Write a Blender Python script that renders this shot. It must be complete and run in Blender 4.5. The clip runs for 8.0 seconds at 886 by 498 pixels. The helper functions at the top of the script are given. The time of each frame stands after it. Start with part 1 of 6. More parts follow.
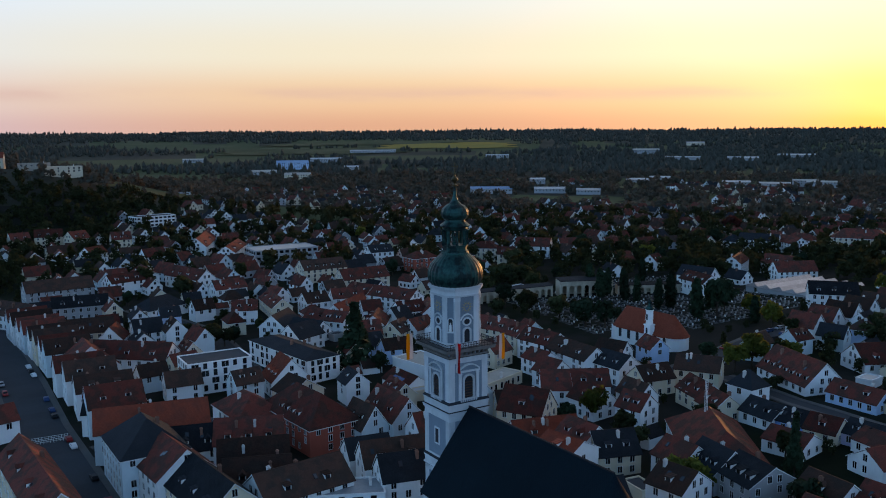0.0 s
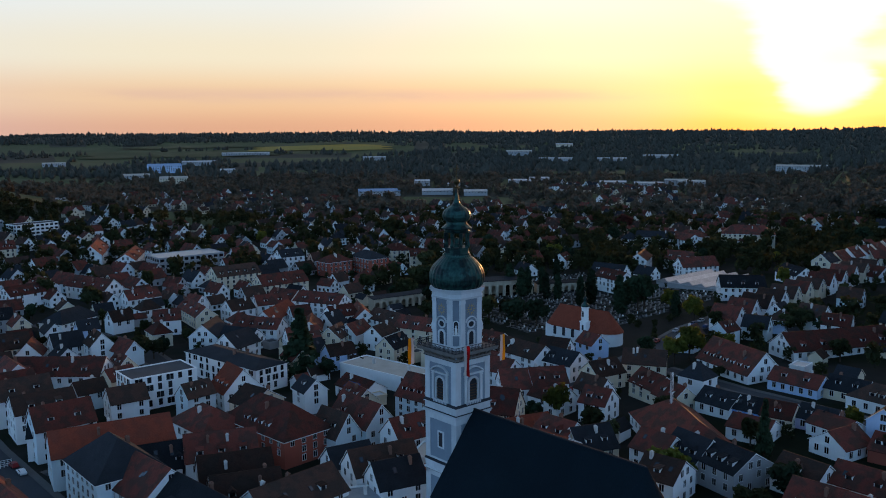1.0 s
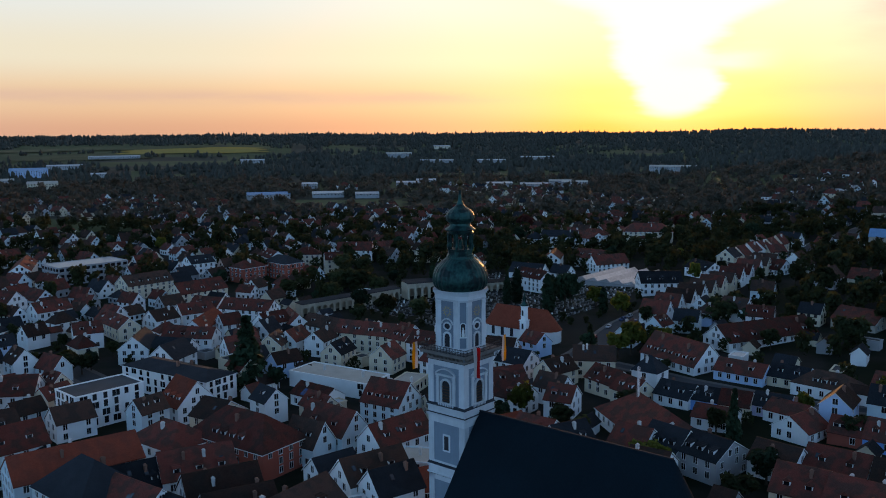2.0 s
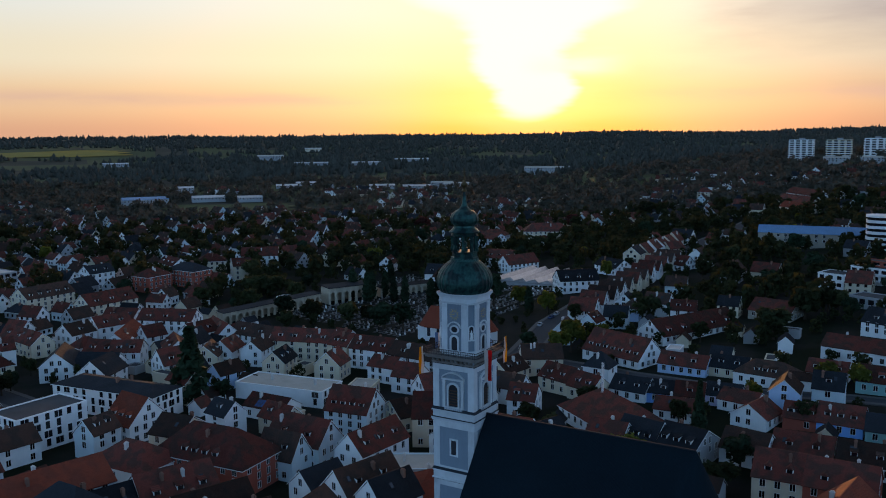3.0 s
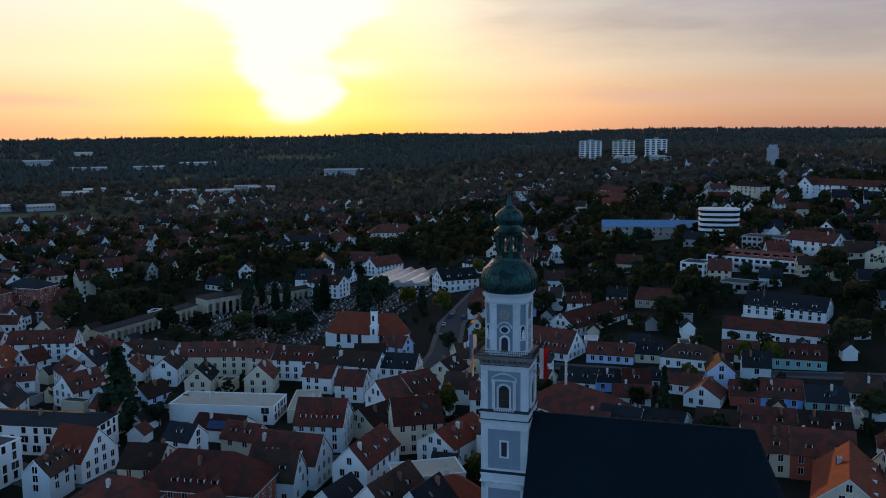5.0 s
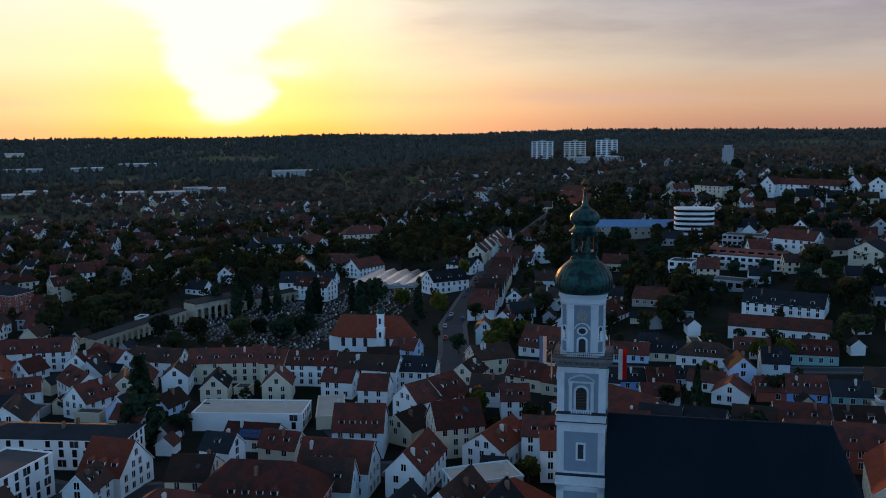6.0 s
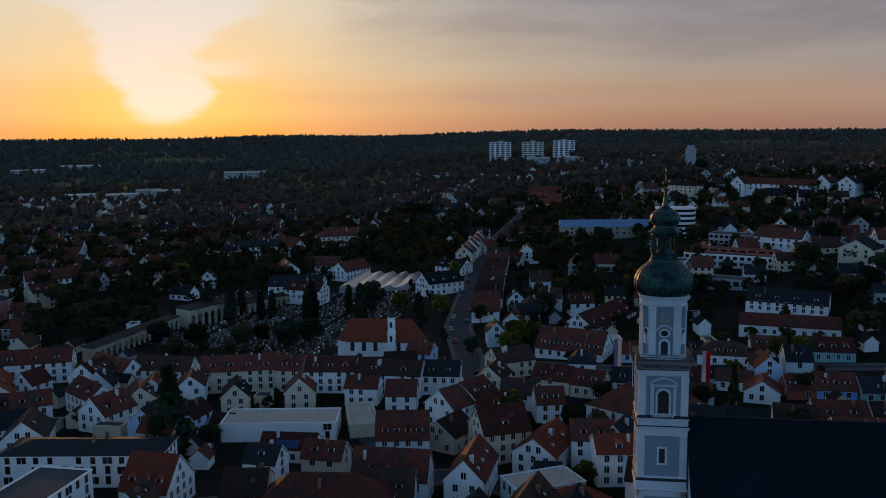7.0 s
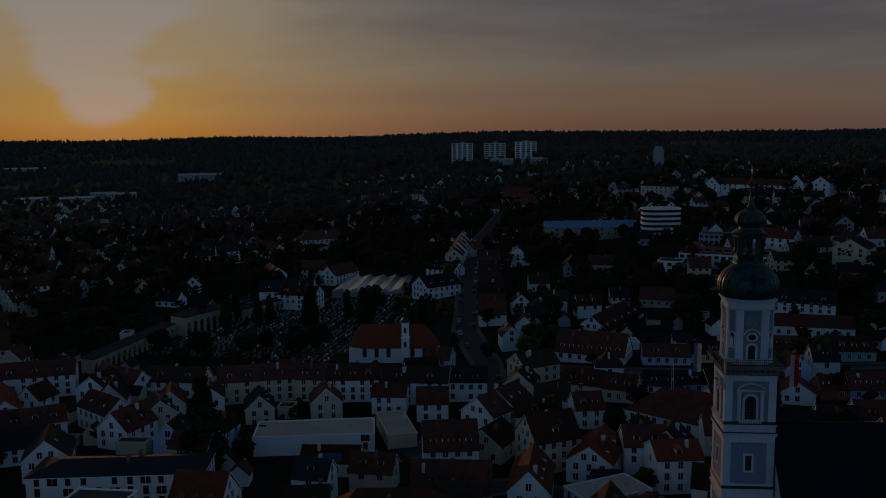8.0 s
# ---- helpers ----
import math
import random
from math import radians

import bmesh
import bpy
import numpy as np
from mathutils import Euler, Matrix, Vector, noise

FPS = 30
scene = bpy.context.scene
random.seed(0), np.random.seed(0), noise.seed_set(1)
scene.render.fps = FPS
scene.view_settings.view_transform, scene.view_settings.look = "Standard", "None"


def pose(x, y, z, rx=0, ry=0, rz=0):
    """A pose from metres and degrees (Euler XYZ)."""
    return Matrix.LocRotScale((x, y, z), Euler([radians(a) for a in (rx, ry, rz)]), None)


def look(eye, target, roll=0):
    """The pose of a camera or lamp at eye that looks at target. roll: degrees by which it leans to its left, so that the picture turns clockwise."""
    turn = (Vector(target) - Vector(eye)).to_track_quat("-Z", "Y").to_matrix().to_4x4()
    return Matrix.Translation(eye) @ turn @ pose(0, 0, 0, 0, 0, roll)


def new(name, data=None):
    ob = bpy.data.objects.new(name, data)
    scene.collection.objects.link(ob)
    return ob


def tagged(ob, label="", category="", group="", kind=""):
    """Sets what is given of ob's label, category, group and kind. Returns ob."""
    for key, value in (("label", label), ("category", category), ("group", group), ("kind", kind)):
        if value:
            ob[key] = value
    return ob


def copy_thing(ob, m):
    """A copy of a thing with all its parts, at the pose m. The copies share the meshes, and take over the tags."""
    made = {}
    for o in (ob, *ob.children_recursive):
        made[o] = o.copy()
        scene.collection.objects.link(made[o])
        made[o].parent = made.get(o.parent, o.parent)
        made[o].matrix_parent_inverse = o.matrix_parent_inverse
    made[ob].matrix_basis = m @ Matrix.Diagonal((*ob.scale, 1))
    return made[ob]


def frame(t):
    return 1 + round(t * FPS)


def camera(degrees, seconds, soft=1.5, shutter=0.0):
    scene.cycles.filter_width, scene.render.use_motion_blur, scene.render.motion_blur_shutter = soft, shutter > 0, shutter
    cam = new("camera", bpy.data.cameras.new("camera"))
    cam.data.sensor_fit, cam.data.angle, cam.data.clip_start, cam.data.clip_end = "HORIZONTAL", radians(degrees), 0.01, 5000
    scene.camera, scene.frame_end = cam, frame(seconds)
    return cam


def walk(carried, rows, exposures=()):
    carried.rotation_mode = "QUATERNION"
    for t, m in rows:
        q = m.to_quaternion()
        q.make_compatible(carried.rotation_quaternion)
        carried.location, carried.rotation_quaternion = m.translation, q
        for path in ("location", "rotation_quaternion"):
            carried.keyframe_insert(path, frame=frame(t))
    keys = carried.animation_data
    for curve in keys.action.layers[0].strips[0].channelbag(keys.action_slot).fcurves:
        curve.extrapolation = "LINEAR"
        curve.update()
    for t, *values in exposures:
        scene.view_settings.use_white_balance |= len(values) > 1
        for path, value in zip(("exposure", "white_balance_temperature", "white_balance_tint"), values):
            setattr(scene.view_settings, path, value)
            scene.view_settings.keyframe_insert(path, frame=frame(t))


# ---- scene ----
cam = camera(53.5, 8.0, soft=1.0)
METRES, EYE, TILT, LEAN, TURN = 236.0, 92.05, 0.0, 0.0, -24.6
ROWS = [
    (0.0, 0.0, 0.0, 0.0, -0.06, -7.92, 0.42),
    (0.5, -0.0599, 0.0051, 0.0004, -4.27, -7.89, 0.41),
    (1.0, -0.1243, 0.0153, 0.0007, -8.74, -7.85, 0.4),
    (1.5, -0.1823, 0.0292, 0.0001, -12.83, -7.81, 0.41),
    (3.0, -0.3584, 0.1048, 0.0006, -26.05, -7.68, 0.44),
    (3.5, -0.4098, 0.1358, -0.0003, -30.13, -7.67, 0.46),
    (4.0, -0.4639, 0.1733, -0.0004, -34.4, -7.66, 0.45),
    (4.5, -0.511, 0.211, -0.0008, -38.06, -7.65, 0.5),
    (6.0, -0.6402, 0.3503, -0.0011, -45.17, -7.61, 0.48),
    (6.5, -0.6744, 0.3998, -0.0014, -47.08, -7.62, 0.5),
    (7.0, -0.7063, 0.4558, -0.0017, -49.03, -7.58, 0.51),
    (7.5, -0.7314, 0.5089, -0.0029, -50.73, -7.55, 0.54),
    (8.0, -0.7546, 0.5679, -0.0027, -52.61, -7.51, 0.54),
]
walk(cam, [(t, pose(0, 0, EYE, TILT, LEAN, TURN) @ pose(METRES * x, METRES * y, METRES * z, 90 + pitch, roll, yaw)) for t, x, y, z, yaw, pitch, roll in ROWS],
     exposures=[(0.0, 0.16), (1.7, 0.10), (3.5, 0.0), (6.5, 0.0), (6.75, -0.28), (7.0, -0.59), (7.25, -0.95), (7.5, -1.34), (7.75, -1.80), (8.0, -2.33)])

# ---- world and sun ----
SUN_HEADING, SUN_HEIGHT = 56.2, 2.3
SUN_DIR = Vector((math.sin(radians(SUN_HEADING)) * math.cos(radians(SUN_HEIGHT)), math.cos(radians(SUN_HEADING)) * math.cos(radians(SUN_HEIGHT)), math.sin(radians(SUN_HEIGHT))))


def sky_world():
    w = bpy.data.worlds.new("evening_sky")
    scene.world = w
    w.use_nodes = True
    nt = w.node_tree
    nt.nodes.clear()
    N, L = nt.nodes.new, nt.links.new

    def math_node(op, a, b=None, c=None):
        n = N("ShaderNodeMath")
        n.operation = op
        for i, v in enumerate((a, b, c)):
            if v is None:
                continue
            if isinstance(v, (int, float)):
                n.inputs[i].default_value = v
            else:
                L(v, n.inputs[i])
        return n.outputs[0]

    def ramp(fac, stops, interpolation="EASE"):
        n = N("ShaderNodeValToRGB")
        n.color_ramp.interpolation = interpolation
        while len(n.color_ramp.elements) < len(stops):
            n.color_ramp.elements.new(0.5)
        for e, (p, c) in zip(n.color_ramp.elements, stops):
            e.position, e.color = p, (*c, 1)
        L(fac, n.inputs[0])
        return n.outputs[0]

    def mix(kind, fac, a, b):
        n = N("ShaderNodeMix")
        n.data_type, n.blend_type = "RGBA", kind
        if isinstance(fac, (int, float)):
            n.inputs[0].default_value = fac
        else:
            L(fac, n.inputs[0])
        for sock, v in ((n.inputs[6], a), (n.inputs[7], b)):
            if isinstance(v, tuple):
                sock.default_value = (*v, 1)
            else:
                L(v, sock)
        return n.outputs[2]

    co = N("ShaderNodeTexCoord").outputs["Generated"]
    sep = N("ShaderNodeSeparateXYZ")
    L(co, sep.inputs[0])
    z = sep.outputs[2]
    up = math_node("MAXIMUM", z, 0.0)
    dot = N("ShaderNodeVectorMath")
    dot.operation = "DOT_PRODUCT"
    dot.inputs[1].default_value = (math.sin(radians(SUN_HEADING)), math.cos(radians(SUN_HEADING)), 0)
    L(co, dot.inputs[0])
    side = math_node("MULTIPLY_ADD", dot.outputs["Value"], 0.5, 0.5)
    dot2 = N("ShaderNodeVectorMath")
    dot2.operation = "DOT_PRODUCT"
    dot2.inputs[1].default_value = (math.cos(radians(SUN_HEADING)), -math.sin(radians(SUN_HEADING)), 0)
    L(co, dot2.inputs[0])
    across = dot2.outputs["Value"]
    # the western sky, above the sunset, and the eastern sky behind the camera
    west = ramp(up, [(0.0, (0.80, 0.42, 0.25)), (0.035, (0.92, 0.59, 0.33)), (0.08, (0.95, 0.80, 0.55)), (0.15, (0.90, 0.87, 0.76)), (0.32, (0.46, 0.54, 0.66)), (0.9, (0.05, 0.12, 0.24))])
    east = ramp(up, [(0.0, (0.50, 0.82, 1.30)), (0.15, (0.46, 0.83, 1.40)), (0.4, (0.21, 0.44, 0.82)), (0.9, (0.05, 0.12, 0.24))])
    base = mix("MIX", ramp(side, [(0.35, (0, 0, 0)), (0.92, (1, 1, 1))]), east, west)
    # clouds: long flat streaks, denser to the right of the sun
    stretch = N("ShaderNodeMapping")
    stretch.inputs["Rotation"].default_value = (0, 0, radians(SUN_HEADING))
    stretch.inputs["Scale"].default_value = (2.4, 2.4, 15.0)
    L(co, stretch.inputs["Vector"])
    cloud = N("ShaderNodeTexNoise")
    cloud.inputs["Scale"].default_value, cloud.inputs["Detail"].default_value, cloud.inputs["Roughness"].default_value = 1.3, 7, 0.55
    L(stretch.outputs[0], cloud.inputs["Vector"])
    veil = ramp(cloud.outputs["Fac"], [(0.38, (0, 0, 0)), (0.66, (1, 1, 1))])

    def step(v, a, b):
        n = N("ShaderNodeMapRange")
        n.interpolation_type = "SMOOTHSTEP"
        n.inputs[1].default_value, n.inputs[2].default_value = a, b
        L(v, n.inputs[0])
        return n.outputs[0]

    def bell(v):
        return math_node("POWER", 2.718, math_node("MULTIPLY", v, -1.0))

    def square(v, k):
        return math_node("MULTIPLY", math_node("MULTIPLY", v, v), k)

    wob = math_node("SUBTRACT", cloud.outputs["Fac"], 0.5)
    half = math_node("MULTIPLY_ADD", across, 0.5, 0.5)
    # a bank of cloud to the right of the sun, with a ragged edge
    edge = math_node("MULTIPLY_ADD", wob, 0.26, across)
    low_edge = math_node("MULTIPLY_ADD", wob, 0.10, up)
    facing = step(dot.outputs["Value"], 0.05, 0.5)
    amount = math_node("MULTIPLY", math_node("MULTIPLY", step(edge, 0.13, 0.24), step(low_edge, 0.02, 0.15)), math_node("MULTIPLY_ADD", veil, 0.35, 0.55))
    amount = math_node("MULTIPLY", amount, facing)
    base = mix("MIX", amount, base, (0.44, 0.385, 0.37))
    base = mix("MULTIPLY", math_node("MULTIPLY", facing, ramp(half, [(0.53, (0, 0, 0)), (0.78, (1, 1, 1))])), base, (0.62, 0.63, 0.80))
    # duller to the left of the sun, and a low mauve streak of cloud over the horizon
    base = mix("MULTIPLY", math_node("MULTIPLY", facing, ramp(half, [(0.22, (1, 1, 1)), (0.42, (0, 0, 0))])), base, (0.80, 0.86, 0.97))
    band = bell(square(math_node("SUBTRACT", up, 0.036), 1.0 / 0.008 ** 2))
    base = mix("MIX", math_node("MULTIPLY", math_node("MULTIPLY", band, veil), 0.65), base, (0.58, 0.39, 0.36))
    # the glow round the sun: yellow low down, white above, broken by the streaks
    s = N("ShaderNodeVectorMath")
    s.operation = "SUBTRACT"
    s.inputs[1].default_value = SUN_DIR + Vector((0, 0, 0.006))
    L(co, s.inputs[0])
    sz = N("ShaderNodeSeparateXYZ")
    L(s.outputs[0], sz.inputs[0])
    dz = sz.outputs[2]
    ahead = math_node("GREATER_THAN", dot.outputs["Value"], 0.0)
    halo = math_node("MULTIPLY", ahead, bell(math_node("ADD", square(across, 22.0), square(dz, 40.0))))
    base = mix("MIX", math_node("MULTIPLY", halo, 0.30), base, (1.0, 0.80, 0.52))
    tight = math_node("MULTIPLY", ahead, bell(math_node("ADD", square(across, 75.0), square(math_node("ADD", dz, 0.020), 300.0))))
    base = mix("MIX", math_node("MULTIPLY", tight, 0.92), base, (1.0, 0.60, 0.02))
    ember = math_node("MULTIPLY", ahead, bell(math_node("ADD", square(across, 45.0), square(up, 7000.0))))
    base = mix("MIX", math_node("MULTIPLY", ember, 0.75), base, (1.0, 0.34, 0.03))
    above = math_node("MAXIMUM", dz, 0.0)
    widen = math_node("ADD", math_node("MULTIPLY_ADD", above, 0.16, 0.052), math_node("MULTIPLY", step(dz, 0.05, 0.16), 0.15))
    ax = math_node("DIVIDE", math_node("MULTIPLY_ADD", wob, 0.11, across), widen)
    ay = math_node("DIVIDE", math_node("MINIMUM", dz, 0.0), 0.036)
    az = math_node("DIVIDE", above, 0.34)
    d2 = math_node("ADD", math_node("MULTIPLY", ax, ax), math_node("ADD", math_node("MULTIPLY", ay, ay), math_node("MULTIPLY", az, az)))
    bloom = math_node("MULTIPLY", ahead, bell(math_node("MULTIPLY", d2, 0.42)))
    base = mix("MIX", math_node("MULTIPLY", bloom, 0.60), base, (0.97, 0.83, 0.58))
    core = math_node("MULTIPLY", ahead, step(d2, 1.25, 0.45))
    base = mix("MIX", core, base, (0.94, 0.93, 0.90))
    ray = bell(square(math_node("SUBTRACT", math_node("MULTIPLY_ADD", wob, 0.05, dz), 0.030), 1.0 / 0.012 ** 2))
    reach = math_node("MULTIPLY", step(across, -0.02, 0.02), step(across, 0.125, 0.05))
    base = mix("MIX", math_node("MULTIPLY", math_node("MULTIPLY", ray, reach), math_node("MULTIPLY", ahead, 0.85)), base, (0.94, 0.91, 0.80))
    back = N("ShaderNodeBackground")
    L(base, back.inputs[0])
    back.inputs[1].default_value = 1.0
    sky = N("ShaderNodeTexSky")
    sky.sky_type, sky.sun_disc = "NISHITA", False
    sky.sun_elevation, sky.sun_rotation = radians(SUN_HEIGHT), radians(SUN_HEADING)
    clear = N("ShaderNodeBackground")
    L(sky.outputs[0], clear.inputs[0])
    clear.inputs[1].default_value = 0.02
    add = N("ShaderNodeAddShader")
    L(back.outputs[0], add.inputs[0])
    L(clear.outputs[0], add.inputs[1])
    out = N("ShaderNodeOutputWorld")
    L(add.outputs[0], out.inputs[0])


sky_world()
sun = new("sun", bpy.data.lights.new("sun", "SUN"))
sun.data.energy, sun.data.angle, sun.data.color = 2.1, radians(0.6), (1.0, 0.46, 0.16)
sun.matrix_world = look((300, 300, 300), Vector((300, 300, 300)) - SUN_DIR)


# ---- materials ----
def material(name, color, rough=0.85, vary=0.25, scale=0.6, fine=6.0, bump=0.15, metal=0.0, spread=0.12, tiles=0.0, streak=0.0, color2=None, gloss=0.12):
    """Two scales of noise, a per-object shift and fine relief; tiles: courses of roof tiles of that size; streak: runs down the surface."""
    m = bpy.data.materials.new(name)
    m.use_nodes = True
    nt = m.node_tree
    N, L = nt.nodes.new, nt.links.new
    b = nt.nodes["Principled BSDF"]
    b.inputs["Roughness"].default_value, b.inputs["Metallic"].default_value = rough, metal
    b.inputs["Specular IOR Level"].default_value = gloss
    co = N("ShaderNodeTexCoord").outputs["Object"]
    rnd = N("ShaderNodeObjectInfo").outputs["Random"]
    geo = N("ShaderNodeNewGeometry").outputs["Random Per Island"]
    shift = N("ShaderNodeVectorMath")
    shift.operation = "MULTIPLY_ADD"
    L(rnd, shift.inputs[0])
    shift.inputs[1].default_value = (37, 53, 71)
    L(co, shift.inputs[2])
    v = shift.outputs[0]
    big = N("ShaderNodeTexNoise")
    big.inputs["Scale"].default_value, big.inputs["Detail"].default_value = scale, 4
    L(v, big.inputs["Vector"])
    small = N("ShaderNodeTexNoise")
    small.inputs["Scale"].default_value, small.inputs["Detail"].default_value = fine, 3
    if streak:
        mp = N("ShaderNodeMapping")
        mp.inputs["Scale"].default_value = (1, 1, streak)
        L(v, mp.inputs["Vector"])
        L(mp.outputs[0], small.inputs["Vector"])
    else:
        L(v, small.inputs["Vector"])

    def mm(op, a, b_, c=None):
        n = N("ShaderNodeMath")
        n.operation = op
        for i, q in enumerate((a, b_, c)):
            if q is None:
                continue
            if isinstance(q, (int, float)):
                n.inputs[i].default_value = q
            else:
                L(q, n.inputs[i])
        return n.outputs[0]

    total = mm("ADD", mm("MULTIPLY_ADD", big.outputs["Fac"], 2 * vary, 1 - vary), mm("MULTIPLY_ADD", small.outputs["Fac"], 1.2 * vary, -0.6 * vary))
    total = mm("ADD", total, mm("MULTIPLY_ADD", rnd, 2 * spread, -spread))
    total = mm("ADD", total, mm("MULTIPLY_ADD", geo, spread, -0.5 * spread))
    relief = small.outputs["Fac"]
    if tiles:
        wv = N("ShaderNodeTexWave")
        wv.wave_type, wv.bands_direction = "BANDS", "Z"
        wv.inputs["Scale"].default_value, wv.inputs["Distortion"].default_value, wv.inputs["Detail"].default_value = 1.0 / tiles, 0.6, 2
        L(co, wv.inputs["Vector"])
        total = mm("MULTIPLY", total, mm("MULTIPLY_ADD", wv.outputs["Fac"], 0.45, 0.75))
        relief = mm("ADD", mm("MULTIPLY", relief, 0.4), wv.outputs["Fac"])
    mixed = N("ShaderNodeMix")
    mixed.data_type, mixed.blend_type = "RGBA", "MULTIPLY"
    mixed.inputs[0].default_value = 1.0
    mixed.inputs[6].default_value = (*color, 1)
    if color2:
        two = N("ShaderNodeMix")
        two.data_type = "RGBA"
        rr = N("ShaderNodeValToRGB")
        rr.color_ramp.elements[0].position, rr.color_ramp.elements[1].position = 0.44, 0.58
        L(big.outputs["Fac"], rr.inputs[0])
        L(rr.outputs[0], two.inputs[0])
        two.inputs[6].default_value, two.inputs[7].default_value = (*color, 1), (*color2, 1)
        L(two.outputs[2], mixed.inputs[6])
    cc = N("ShaderNodeCombineColor")
    for i in range(3):
        L(total, cc.inputs[i])
    L(cc.outputs[0], mixed.inputs[7])
    L(mixed.outputs[2], b.inputs["Base Color"])
    bp = N("ShaderNodeBump")
    bp.inputs["Strength"].default_value, bp.inputs["Distance"].default_value = bump, 0.05
    L(relief, bp.inputs["Height"])
    L(bp.outputs[0], b.inputs["Normal"])
    return m


def glass_material(name, color, rough):
    m = bpy.data.materials.new(name)
    m.use_nodes = True
    b = m.node_tree.nodes["Principled BSDF"]
    b.inputs["Base Color"].default_value, b.inputs["Roughness"].default_value = (*color, 1), rough
    b.inputs["Specular IOR Level"].default_value = 0.6
    return m


WALLS = {n: material("plaster_" + n, c, 0.9, 0.10, 0.25, 3.0, 0.1, spread=0.06, streak=0.3) for n, c in dict(
    white=(0.80, 0.80, 0.78), cream=(0.66, 0.57, 0.42), pale=(0.60, 0.68, 0.70), blue=(0.46, 0.58, 0.76), skyblue=(0.20, 0.40, 0.78), lilac=(0.58, 0.52, 0.68),
    teal=(0.24, 0.42, 0.40), brick=(0.33, 0.09, 0.06), grey=(0.36, 0.36, 0.36), stone=(0.36, 0.32, 0.26)).items()}
MOSS = dict(rust=(0.062, 0.031, 0.024), brown=(0.038, 0.027, 0.022), red=(0.17, 0.048, 0.030))
ROOFS = {n: material("tiles_" + n, c, 0.8, 0.42, 0.30, 2.5, 0.5, spread=0.42, tiles=0.35, gloss=0.06, color2=MOSS.get(n)) for n, c in dict(
    rust=(0.132, 0.038, 0.028), red=(0.25, 0.060, 0.034), brown=(0.066, 0.036, 0.027), slate=(0.020, 0.023, 0.027)).items()}
ROOFS["flatdark"] = material("roofing_felt", (0.06, 0.065, 0.07), 0.9, 0.3, 0.2, 2)
ROOFS["flatlight"] = material("roofing_gravel", (0.46, 0.42, 0.36), 0.9, 0.2, 0.2, 3)
ROOFS["metal"] = material("zinc_sheet", (0.42, 0.44, 0.46), 0.45, 0.2, 0.3, 2, metal=0.4, tiles=0.8)
ROOFS["bluemetal"] = material("blue_sheet", (0.16, 0.30, 0.48), 0.45, 0.15, 0.3, 2, metal=0.2, tiles=0.8)
GLASS = glass_material("window_glass", (0.010, 0.011, 0.014), 0.10)
SKYLIGHT = glass_material("skylight_glass", (0.04, 0.05, 0.06), 0.04)
FRAME = material("white_paint", (0.72, 0.72, 0.70), 0.6, 0.05, 1, 8, 0.05)
CHIMNEY = material("chimney_brick", (0.20, 0.11, 0.08), 0.9, 0.3, 1, 9)
CHIMNEY_W = material("chimney_render", (0.55, 0.53, 0.50), 0.9, 0.2, 1, 9)
DARK = material("dark_paint", (0.03, 0.03, 0.035), 0.6, 0.2, 1, 8)
COPPER = material("copper_patina", (0.030, 0.086, 0.076), 0.45, 0.7, 0.5, 3.0, 0.3, metal=0.45, streak=0.12, color2=(0.012, 0.024, 0.024))
GOLD = material("gilding", (0.50, 0.36, 0.14), 0.45, 0.3, 2, 8, metal=0.7)
OLD_GILT = material("tarnished_gilding", (0.10, 0.075, 0.035), 0.45, 0.4, 2, 8, metal=0.8)
TOWER_WHITE = material("tower_plaster_white", (0.52, 0.54, 0.55), 0.9, 0.20, 0.3, 2.0, streak=0.25)
TOWER_GREY = material("tower_plaster_grey", (0.19, 0.23, 0.27), 0.9, 0.14, 0.3, 2.0, streak=0.25)
STONE = material("weathered_stone", (0.17, 0.155, 0.14), 0.9, 0.35, 0.5, 3.0, streak=0.3)
LEAD = material("lead_sheet", (0.022, 0.027, 0.034), 0.6, 0.3, 0.5, 3.0)
NAVE_ROOF = material("nave_slate", (0.007, 0.014, 0.019), 0.85, 0.25, 0.12, 1.5, 0.4, gloss=0.05, tiles=0.4)
ASPHALT = material("asphalt", (0.048, 0.052, 0.058), 0.85, 0.25, 0.08, 1.5)
PAVING = material("paving", (0.11, 0.105, 0.10), 0.9, 0.25, 0.1, 1.2)
BARK = material("bark", (0.06, 0.045, 0.032), 0.95, 0.3, 1, 6)
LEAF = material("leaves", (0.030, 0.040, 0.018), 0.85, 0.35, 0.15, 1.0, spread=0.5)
# far crowns paler and greyer than LEAF: distance haze mixed into the colour
LEAF_HAZY = material("leaves_far_hazy", (0.054, 0.056, 0.046), 0.9, 0.35, 0.03, 0.3, spread=0.4)
LEAF_LIGHT = material("leaves_light", (0.085, 0.105, 0.022), 0.85, 0.35, 0.15, 1.0, spread=0.4)
LEAF_DARK = material("leaves_evergreen", (0.018, 0.034, 0.018), 0.85, 0.35, 0.15, 1.0, spread=0.4)
LEAF_RED = material("leaves_copper", (0.055, 0.022, 0.020), 0.85, 0.35, 0.15, 1.0, spread=0.4)
WOOD = material("old_timber", (0.10, 0.06, 0.035), 0.9, 0.3, 1, 6)


